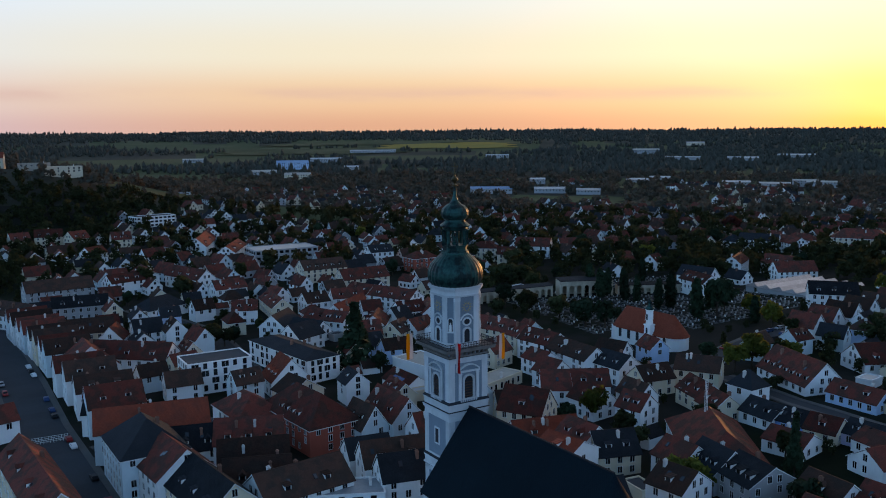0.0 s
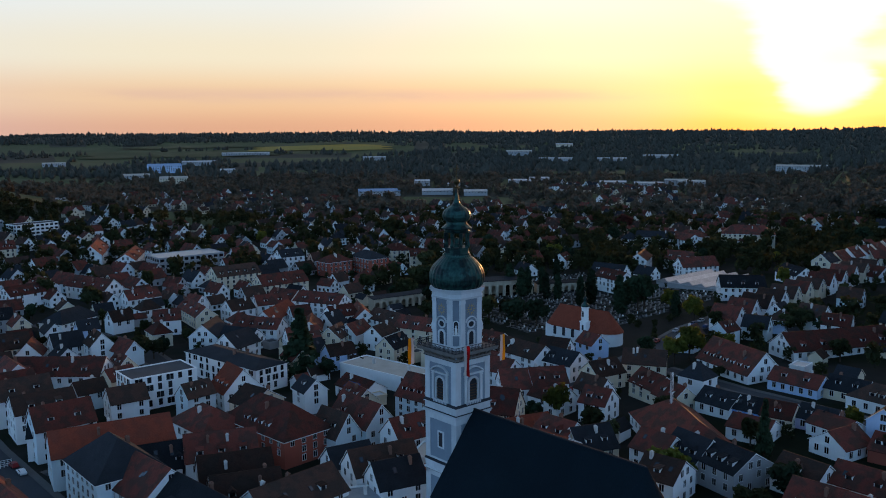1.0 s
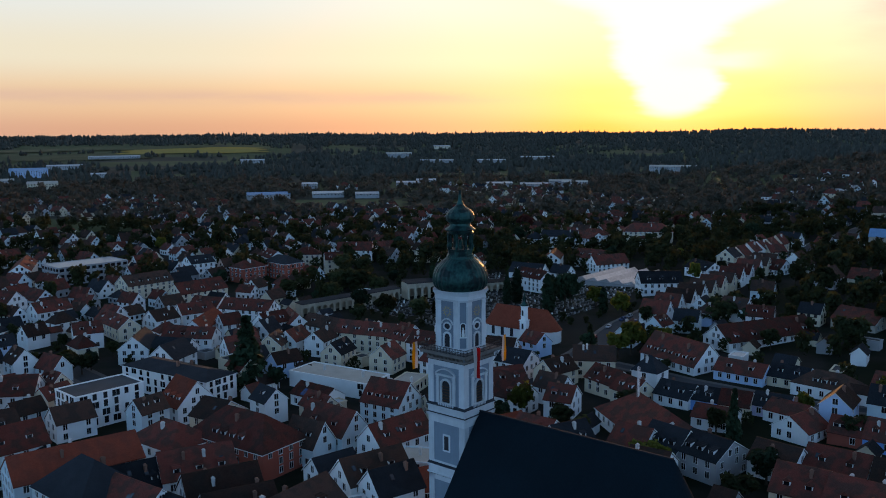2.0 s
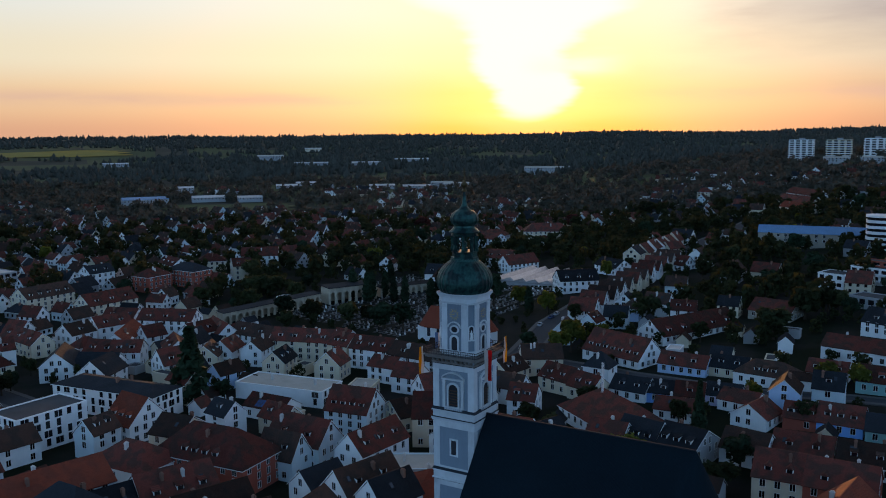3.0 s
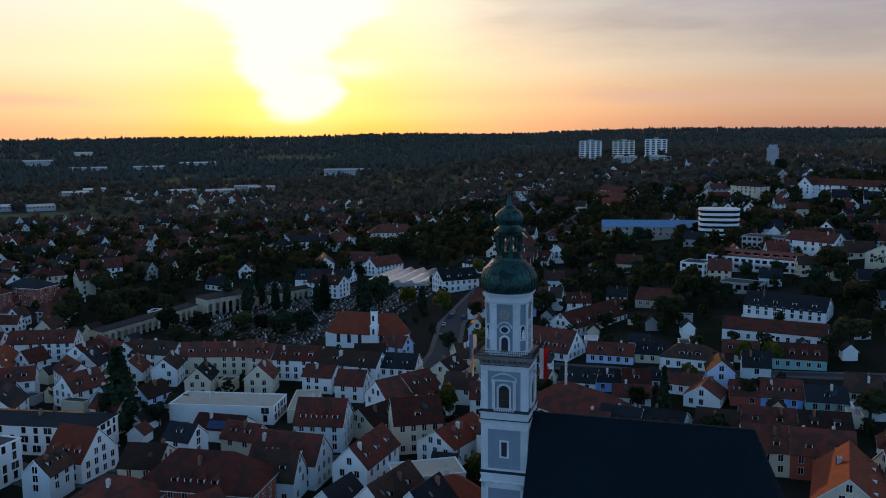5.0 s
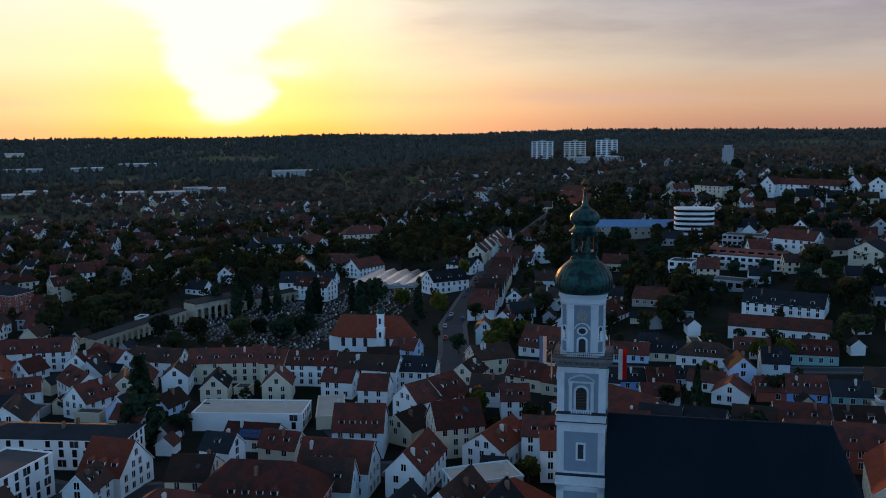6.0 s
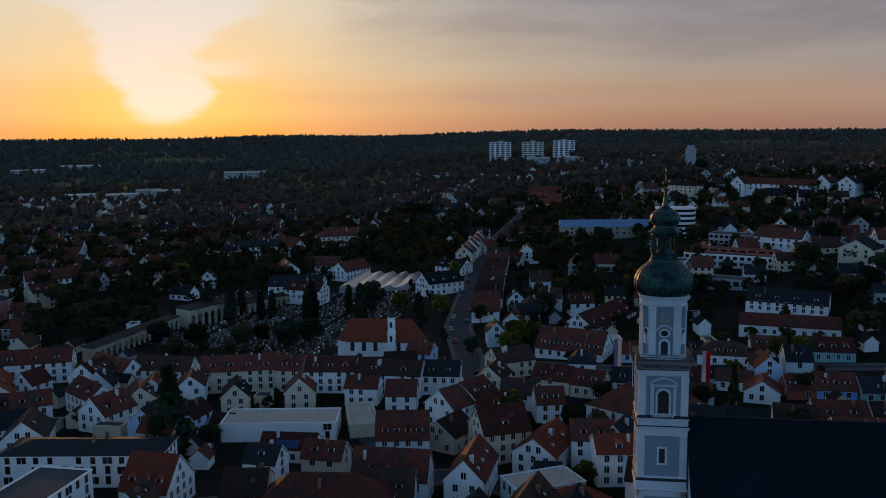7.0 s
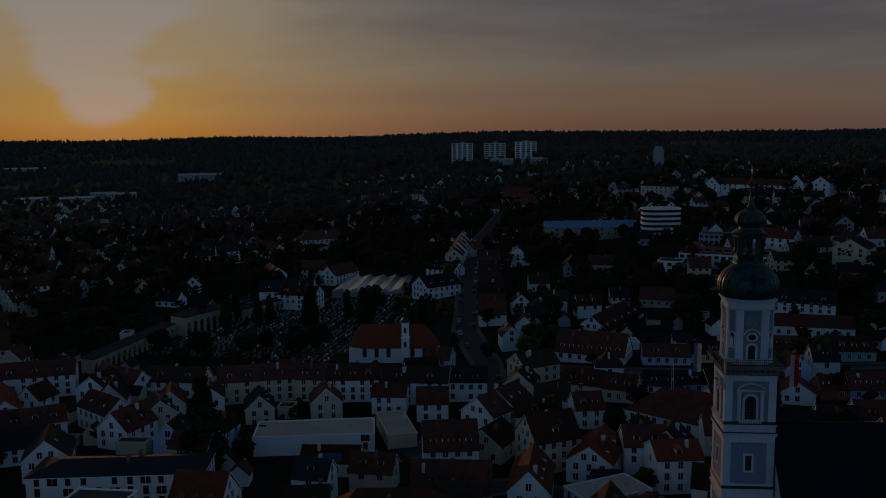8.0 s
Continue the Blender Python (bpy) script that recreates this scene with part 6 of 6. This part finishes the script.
TREE_WORDS = {"leaves": "broad leafy green tree with a full dark crown", "leaves_light": "yellow-green leafy tree in full leaf", "leaves_red": "copper-red leafy tree with full crown", "leaves_copper": "copper-red leafy tree with full crown", "leaves_evergreen": "dark evergreen tree with dense crown"}


def tree(x, y, h, kind="round", mat="leaves", wide=1.0):
    rnd = random.Random(int(x * 13 + y * 7))
    tm, cm = rnd.choice(TREES[(kind, mat)])
    base = {"round": 10.0, "column": 13.0, "conifer": 15.0}[kind]
    words = "slim dark columnar cypress tree" if kind == "column" else "tall dark conifer with drooping boughs" if kind == "conifer" else TREE_WORDS[mat]
    t = thing("tree", words, "tree", pose(x, y, ground_z(x, y), 0, 0, rnd.uniform(0, 360)), group="trees")
    t.scale = (h / base * wide, h / base * wide, h / base)
    part("trunk", tm, None, t)
    part("crown", cm, None, t)


tree(105.5, 312.5, 26, "conifer", "leaves_evergreen", 1.3)
tree(57.3, 378.9, 9, "round", "leaves_evergreen", 1.2)
tree(62.3, 373.4, 10, "round", "leaves", 1.3)
tree(67.3, 371.0, 9, "round", "leaves", 1.2)
tree(55.2, 388.4, 8, "round", "leaves", 1.2)
tree(71.9, 373.9, 8, "round", "leaves_evergreen", 1.2)
tree(273.2, 402.1, 17, "column", "leaves_evergreen", 1.2)
tree(277.8, 391.5, 16, "column", "leaves_evergreen", 1)
tree(287.7, 391.2, 15, "column", "leaves_evergreen", 1)
tree(321.5, 418.1, 15, "column", "leaves_evergreen", 1)
tree(288.2, 351.7, 19, "column", "leaves_evergreen", 1.1)
tree(280.2, 322.8, 20, "column", "leaves_evergreen", 1.1)
tree(291.5, 321.5, 19, "round", "leaves_evergreen", 0.9)
tree(223.7, 354.2, 12, "round", "leaves", 1.3)
tree(224.7, 333.5, 14, "round", "leaves_evergreen", 1.3)
tree(250.3, 423.5, 11, "round", "leaves", 1.2)
tree(251.8, 452.3, 12, "round", "leaves", 1.2)
tree(199.7, 372.8, 9, "round", "leaves", 1.2)
tree(232.6, 237.3, 14, "round", "leaves_light", 1.1)
tree(225.1, 237.9, 12, "round", "leaves_light", 1)
tree(281.9, 243.1, 10, "round", "leaves_light", 1.4)
tree(293.3, 239.6, 9, "round", "leaves", 1.4)
tree(303.1, 310.7, 11, "round", "leaves_light", 1.2)
tree(212.5, 210.1, 6, "round", "leaves", 1.4)
tree(153.8, 221.5, 12, "round", "leaves_light", 1)
tree(150.1, 203.1, 9, "round", "leaves", 1.2)
tree(148.9, 193.6, 8, "round", "leaves", 1.2)
tree(168.4, 155.9, 17, "conifer", "leaves_evergreen", 0.7)
tree(174.9, 165.1, 8, "round", "leaves", 1.1)
tree(174.9, 195.5, 8, "round", "leaves", 1.4)
tree(141.8, 165.8, 10, "round", "leaves_light", 1.2)
tree(270.5, 387.8, 17, "column", "leaves_evergreen", 1.1)
tree(276.8, 374.5, 15, "column", "leaves_evergreen", 1)
tree(281.7, 370.8, 15, "column", "leaves_evergreen", 1)
tree(280.6, 351.6, 16, "column", "leaves_evergreen", 1)
tree(300.5, 337.5, 15, "column", "leaves_evergreen", 1)
tree(291.7, 297.2, 13, "column", "leaves_evergreen", 1.2)
tree(297.7, 323.1, 18, "round", "leaves_evergreen", 0.9)
tree(212.6, 388.4, 13, "round", "leaves_evergreen", 1.1)
tree(216.4, 372.2, 12, "round", "leaves", 1.3)
tree(230.4, 349.6, 10, "round", "leaves", 1.2)
tree(230.2, 325.9, 14, "round", "leaves_evergreen", 1.1)
tree(217.0, 420.3, 12, "round", "leaves", 1.2)
tree(254.3, 442.0, 12, "round", "leaves", 1.2)
tree(243.2, 453.3, 13, "round", "leaves", 1.2)
tree(207.3, 449.5, 11, "round", "leaves", 1.4)
tree(276.0, 494.1, 15, "round", "leaves", 1.2)
tree(350.0, 500.6, 14, "round", "leaves", 1.3)
tree(363.4, 495.7, 14, "round", "leaves", 1.3)
tree(290.4, 285.1, 12, "round", "leaves_light", 1.1)
tree(226.3, 253.5, 9, "round", "leaves_evergreen", 1.1)
tree(279.9, 263.6, 9, "round", "leaves", 1.1)
tree(688.7, 432.4, 18, "round", "leaves", 1.4)
tree(296.2, 268.2, 9, "round", "leaves", 1)
tree(247.2, 233.2, 10, "round", "leaves_light", 1.2)
tree(304.6, 238.1, 10, "round", "leaves", 1.5)
tree(625.6, 472.9, 14, "round", "leaves_copper", 1.3)
tree(533.1, 573.0, 16, "round", "leaves_copper", 1.3)
tree(234.8, 130.1, 10, "round", "leaves_light", 1.1)
tree(286.1, 175.2, 15, "round", "leaves", 1.2)
tree(270.1, 199.0, 9, "round", "leaves", 1.2)
tree(322.7, 174.1, 15, "round", "leaves", 1.3)
tree(229.8, 139.0, 11, "round", "leaves_light", 1.1)
tree(267.7, 103.4, 12, "round", "leaves", 1.5)
tree(314.9, 98.8, 14, "round", "leaves", 1.4)
tree(185.3, 98.9, 11, "round", "leaves", 1.4)
tree(220.5, 213.3, 5, "round", "leaves", 1.4)
tree(118.7, 354.2, 6, "round", "leaves", 1.3)
tree(199.1, 292.7, 4, "round", "leaves", 1.2)
tree(112.6, 303.3, 8, "round", "leaves_evergreen", 1.2)
tree(123.0, 343.4, 7, "round", "leaves", 1.3)
tree(130.3, 345.8, 8, "round", "leaves_evergreen", 1.2)
tree(105.5, 312.1, 7, "round", "leaves", 1.4)
tree(142.7, 220.9, 8, "round", "leaves_evergreen", 1.2)
tree(136.5, 211.8, 8, "round", "leaves", 1.2)
tree(157.6, 226.8, 7, "round", "leaves", 1.3)
tree(140.1, 137.9, 9, "round", "leaves", 1.3)
tree(154.2, 138.4, 10, "round", "leaves_evergreen", 1.2)
tree(192.9, 132.8, 9, "round", "leaves", 1.2)
tree(143.1, 161.5, 8, "round", "leaves_light", 1.2)



# the tall trees between the buildings of the hillside
for x, y, h in ((448, 254, 13), (382, 230, 14), (490, 232, 14), (372, 208, 12), (396, 252, 12), (337, 164, 11), (328, 157, 10), (338, 169, 12), (868, 169, 18), (702, 248, 14), (696, 109, 15), (376, 113, 17), (429, 98, 17), (639, 40, 20), (388, 91, 12), (330, 92, 14), (323, 103, 12), (766, 278, 15), (519, 279, 13), (419, 200, 13), (782, 200, 14), (706, 161, 14), (651, 62, 12), (359, 119, 11), (374, 138, 10), (377, 153, 9), (379, 164, 9), (400, 127, 8), (353, 83, 14), (658, 186, 12), (549, 170, 13), (523, 158, 12), (527, 124, 12), (507, 110, 13), (500, 98, 13), (310, 248, 10), (304, 239, 11), (299, 225, 9), (357, 108, 12)):
    tree(x, y, h, "round", "leaves_evergreen" if int(x + y) % 3 else "leaves", 1.15)
    HOUSES.append((x, y, 3.0, 3.0))


def fill_trees():
    rnd = random.Random(8)
    n = 0
    for i in range(6000):
        x, y = rnd.uniform(-60, 700), rnd.uniform(-60, 760)
        hd = heading_of(x, y)
        r = math.hypot(x - 80, y - 220)
        if n >= 130 or not -8 < hd < 108 or math.hypot(x + 40, y - 90) < 175 or near_road(x, y, 2.5) or r > 560:
            continue
        if in_cemetery(x, y) and rnd.random() < 0.75:
            continue
        if in_field(x, y) or not free(x, y, 2.0 if r < 300 else 3.4):
            continue
        h = rnd.uniform(4, 8) if r < 260 else rnd.uniform(7, 15)
        mat = rnd.choice(("leaves",) * 6 + ("leaves_light", "leaves_evergreen", "leaves_evergreen"))
        tree(x, y, h, "round", mat if mat != "leaves_evergreen" else "leaves_evergreen", rnd.uniform(0.85, 1.2))
        HOUSES.append((x, y, 2.5, 2.5))
        n += 1


fill_trees()


def fill_sheds():
    """Low outbuildings and annexes in the yards of the old town."""
    rnd, n = random.Random(33), 0
    for i in range(5000):
        x, y = rnd.uniform(0, 300), rnd.uniform(80, 440)
        if n >= 65 or math.hypot(x + 40, y - 90) < 170 or round_cemetery(x, y) or near_road(x, y, 3.5) or in_park(x, y) or not free(x, y, 3.2):
            continue
        L, w, eave = rnd.uniform(5, 9), rnd.uniform(4, 5.5), rnd.uniform(2.8, 4.2)
        kind = rnd.choice(("g", "g", "f"))
        wall, roof = rnd.choice(("white", "white", "cream", "grey")), rnd.choice(("rust", "brown", "slate")) if kind == "g" else rnd.choice(("metal", "flatdark"))
        t = thing("shed", f"low {COLOUR_WORDS[wall]} outbuilding with a {ROOF_WORDS[roof]} roof", "shed", pose(x, y, ground_z(x, y), 0, 0, 8 + rnd.choice((0, 90)) + rnd.uniform(-8, 8)), group="outbuildings")
        top = eave + w * 0.42 if kind == "g" else eave
        part("wall", walls_shape(L, w, eave, top, kind), WALLS[wall], t)
        part("roof", roof_shape(L, w, eave, top, kind), (ROOFS[roof], WALLS[wall]), t)
        HOUSES.append((x, y, L / 2, w / 2))
        n += 1


fill_sheds()


def far_crown(rnd):
    """A small uneven crown of three rings and a tip, for forests seen from kilometres off."""
    n, v, f = 5, [], []
    tall = rnd.uniform(11, 17)
    for j, (r, z) in enumerate(((2.6, 0.10), (4.3, 0.38), (2.9, 0.72))):
        for i in range(n):
            a = 2 * math.pi * (i + 0.5 * j) / n + rnd.uniform(-0.3, 0.3)
            q = r * rnd.uniform(0.65, 1.3)
            v.append((q * math.cos(a), q * math.sin(a), tall * (z + rnd.uniform(-0.07, 0.07))))
    v.append((rnd.uniform(-0.8, 0.8), rnd.uniform(-0.8, 0.8), tall))
    for j in range(2):
        for i in range(n):
            k = (i + 1) % n
            f += [(j * n + i, j * n + k, (j + 1) * n + i), (j * n + k, (j + 1) * n + k, (j + 1) * n + i)]
    f += [(2 * n + i, 2 * n + (i + 1) % n, 3 * n) for i in range(n)]
    return v, f


def woods():
    """Far trees that nobody could count: clumps of leaf sprays, smaller towards the camera."""
    rnd = random.Random(3)
    small = [crown_points(random.Random(40 + k), [(random.Random(k * 9 + j).uniform(-2, 2), random.Random(k * 5 + j).uniform(-2, 2), 4 + j * 0.9, 2.4) for j in range(6)], 46, 1.5) for k in range(4)]
    large = [far_crown(random.Random(60 + k)) for k in range(8)]
    near = [crown_points(random.Random(80 + k), [(random.Random(k * 9 + j).uniform(-2.2, 2.2), random.Random(k * 5 + j).uniform(-2.2, 2.2), 3.2 + j * 0.75, 2.2 - 0.1 * j) for j in range(8)], 180, 0.80) for k in range(5)]
    arrays = [[(np.array(v), np.array(f)) for v, f in q] for q in (near, small, large)]
    for name, lo, hi, tries, which, cap in (("park_trees", 150, 760, 80000, 0, 2300), ("woodland", 760, 1500, 60000, 1, 6000), ("far_forest", 1500, 4600, 90000, 2, 26000)):
        vs, fs, base, n = [], [], 0, 0
        for i in range(tries):
            if n >= cap:
                break
            hd = radians(rnd.uniform(-14, 116))
            r = math.sqrt(rnd.uniform(lo * lo, hi * hi)) if which < 2 else rnd.uniform(lo, hi)
            x, y = 30 + r * math.sin(hd), 160 + r * math.cos(hd)
            f = noise.noise((x / 330, y / 330, 7.7)) + 0.5 * noise.noise((x / 120, y / 120, 2.2))
            s = 1.0
            if which < 2:
                hill = math.exp(-((x + 60) / 200) ** 2 - ((y - 1000) / 160) ** 2)
                park = in_park(x, y)
                if f < -0.2 and hill < 0.3 and not park and rnd.random() < 0.5:
                    continue
                if r < 400 and not park and (in_cemetery(x, y) or rnd.random() < 0.2):
                    continue
                slope = smooth(20, 200, 0.75 * x - 0.66 * y)
                if not free(x, y, 2.6 if which == 0 else 3.6 - 2.2 * slope) or near_road(x, y, 3):
                    continue
                s = rnd.uniform(0.7, 1.6) if r > 400 or park else rnd.uniform(0.35, 0.75) + (0.3 if x > 225 and y < 240 else 0.0)
                HOUSES.append((x, y, 2.4 * s, 2.4 * s)) if which == 0 else None
            else:
                fields = r > 2000 and 0.02 < x / max(y, 1) < 0.62
                if (f < 0.18 if fields and r < 3300 else f < -0.4 and r < 3000):
                    continue
                s = rnd.uniform(0.7, 1.4)
                if not free(x, y, 7):
                    continue
            if in_field(x, y):
                continue
            v, q = rnd.choice(arrays[which])
            a = rnd.uniform(0, 6.28)
            rot = np.array(((math.cos(a), -math.sin(a), 0), (math.sin(a), math.cos(a), 0), (0, 0, 1)))
            vs.append(v @ rot.T * (s, s, s * rnd.uniform(0.8, 1.15)) + (x, y, ground_z(x, y) - (1.5 if which else 0.8 * s)))
            fs.append(q + base)
            base += len(v)
            n += 1
        me = bpy.data.meshes.new(name)
        me.from_pydata(np.concatenate(vs).tolist(), [], np.concatenate(fs).tolist())
        me.materials.append(LEAF if which == 0 else LEAF_HAZY)
        me.update()
        tagged(new(name, me), "dark green leafy trees between the houses" if which == 0 else "dark green woodland spread over the slopes and the plain", "woodland", kind="stuff")


woods()


# ---- cars ----
CAR_PAINTS = [material("car_paint_" + n, c, 0.35, 0.05, 1, 5, 0.0) for n, c in dict(white=(0.7, 0.7, 0.7), silver=(0.32, 0.33, 0.35), black=(0.02, 0.02, 0.022), blue=(0.04, 0.07, 0.16), red=(0.25, 0.03, 0.03)).items()]
TYRE = material("rubber", (0.015, 0.015, 0.015), 0.9, 0.1)


def car_model(paint, words):
    t = thing("car", words, "car", pose(0, 0, 0), group="parked cars")
    s = Shape()
    s.prism(((-2.15, 0.30), (2.1, 0.30), (2.2, 0.55), (2.1, 0.80), (1.15, 0.95), (-1.9, 1.0), (-2.2, 0.8)), -0.86, 0.86)
    s.prism(((-1.6, 1.44), (-1.95, 1.0), (1.15, 0.95), (0.35, 1.44))[::-1], -0.72, 0.72)
    part("body", s, paint, t)
    g = Shape()
    g.prism(((-1.45, 1.38), (-1.72, 1.05), (0.95, 1.02), (0.32, 1.38))[::-1], -0.735, 0.735)
    g.hexa(((1.12, -0.62, 1.0), (1.17, -0.62, 1.0), (1.17, 0.62, 1.0), (1.12, 0.62, 1.0), (0.40, -0.6, 1.42), (0.45, -0.6, 1.42), (0.45, 0.6, 1.42), (0.40, 0.6, 1.42)))
    part("windows", g, GLASS, t)
    for x in (-1.35, 1.35):
        for y in (-0.80, 0.80):
            w = Shape()
            k = 14
            w.prism([(0.32 * math.cos(2 * math.pi * i / k), 0.32 + 0.32 * math.sin(2 * math.pi * i / k)) for i in range(k)], -0.10, 0.10)
            part("wheel", w, TYRE, t, at=pose(x, y, 0))
    return t


def park_cars():
    rnd = random.Random(17)
    words = ("white parked car", "silver parked car", "black parked car", "dark blue parked car", "red parked car")
    models = []
    for p, w in zip(CAR_PAINTS, words):
        models.append(car_model(p, w + " at the kerb of the street"))
    used = set()
    for name, half, pts in ROADS[:2]:
        for (ax, ay), (bx, by) in zip(pts, pts[1:]):
            ln = math.hypot(bx - ax, by - ay)
            deg = math.degrees(math.atan2(by - ay, bx - ax))
            for k in range(int(ln / 7)):
                for side in (-1, 1):
                    if rnd.random() < 0.74 or math.hypot(ax, ay) > 560:
                        continue
                    u = (k + 0.5) * 7
                    x, y = ax + (bx - ax) * u / ln, ay + (by - ay) * u / ln
                    nx, ny = -(by - ay) / ln, (bx - ax) / ln
                    o = side * (half - 1.2)
                    px, py = x + nx * o, y + ny * o
                    z = max(ground_z(x + nx * q, y + ny * q) for q in (-half, 0, half)) + 0.065
                    i = rnd.randrange(5)
                    m = pose(px, py, z, 0, 0, deg + (180 if side > 0 else 0) + rnd.uniform(-2, 2))
                    if i not in used:
                        models[i].matrix_basis = m
                        used.add(i)
                    else:
                        copy_thing(models[i], m)


park_cars()


def build_mast():
    """A slim white lattice mast on a roof."""
    x, y = 166, 186
    t = thing("radio_mast", "slim white lattice radio mast beside the barn roof", "mast", pose(x, y, ground_z(x, y)))
    legs = ((-0.25, -0.25), (0.25, -0.25), (0.25, 0.25), (-0.25, 0.25))
    for a, b in legs:
        s = Shape()
        s.box(a - 0.05, b - 0.05, -1, a + 0.05, b + 0.05, 19)
        part("leg", s, FRAME, t)
    for i in range(13):
        s = Shape()
        z = 1 + i * 1.4
        s.hexa(((-0.25, -0.28, z), (0.25, -0.28, z + 0.7), (0.25, -0.22, z + 0.7), (-0.25, -0.22, z), (-0.25, -0.28, z + 0.08), (0.25, -0.28, z + 0.78), (0.25, -0.22, z + 0.78), (-0.25, -0.22, z + 0.08)))
        part("brace", s, FRAME, t)


build_mast()


def street_fence(x, y, deg, n):
    t = thing("fence", "low white barrier fence across the street", "fence", pose(x, y, ground_z(x, y) + 0.06, 0, 0, deg))
    for i in range(n):
        s = Shape()
        s.box(i * 0.9 - 0.05, -0.05, 0, i * 0.9 + 0.05, 0.05, 1.1)
        part("post", s, FRAME, t)
    for z in (0.45, 0.95):
        s = Shape()
        s.box(-0.1, -0.03, z, (n - 1) * 0.9 + 0.1, 0.03, z + 0.1)
        part("rail", s, FRAME, t)


street_fence(-6.5, 276, 4, 12)
street_fence(-7.0, 279, 4, 12)
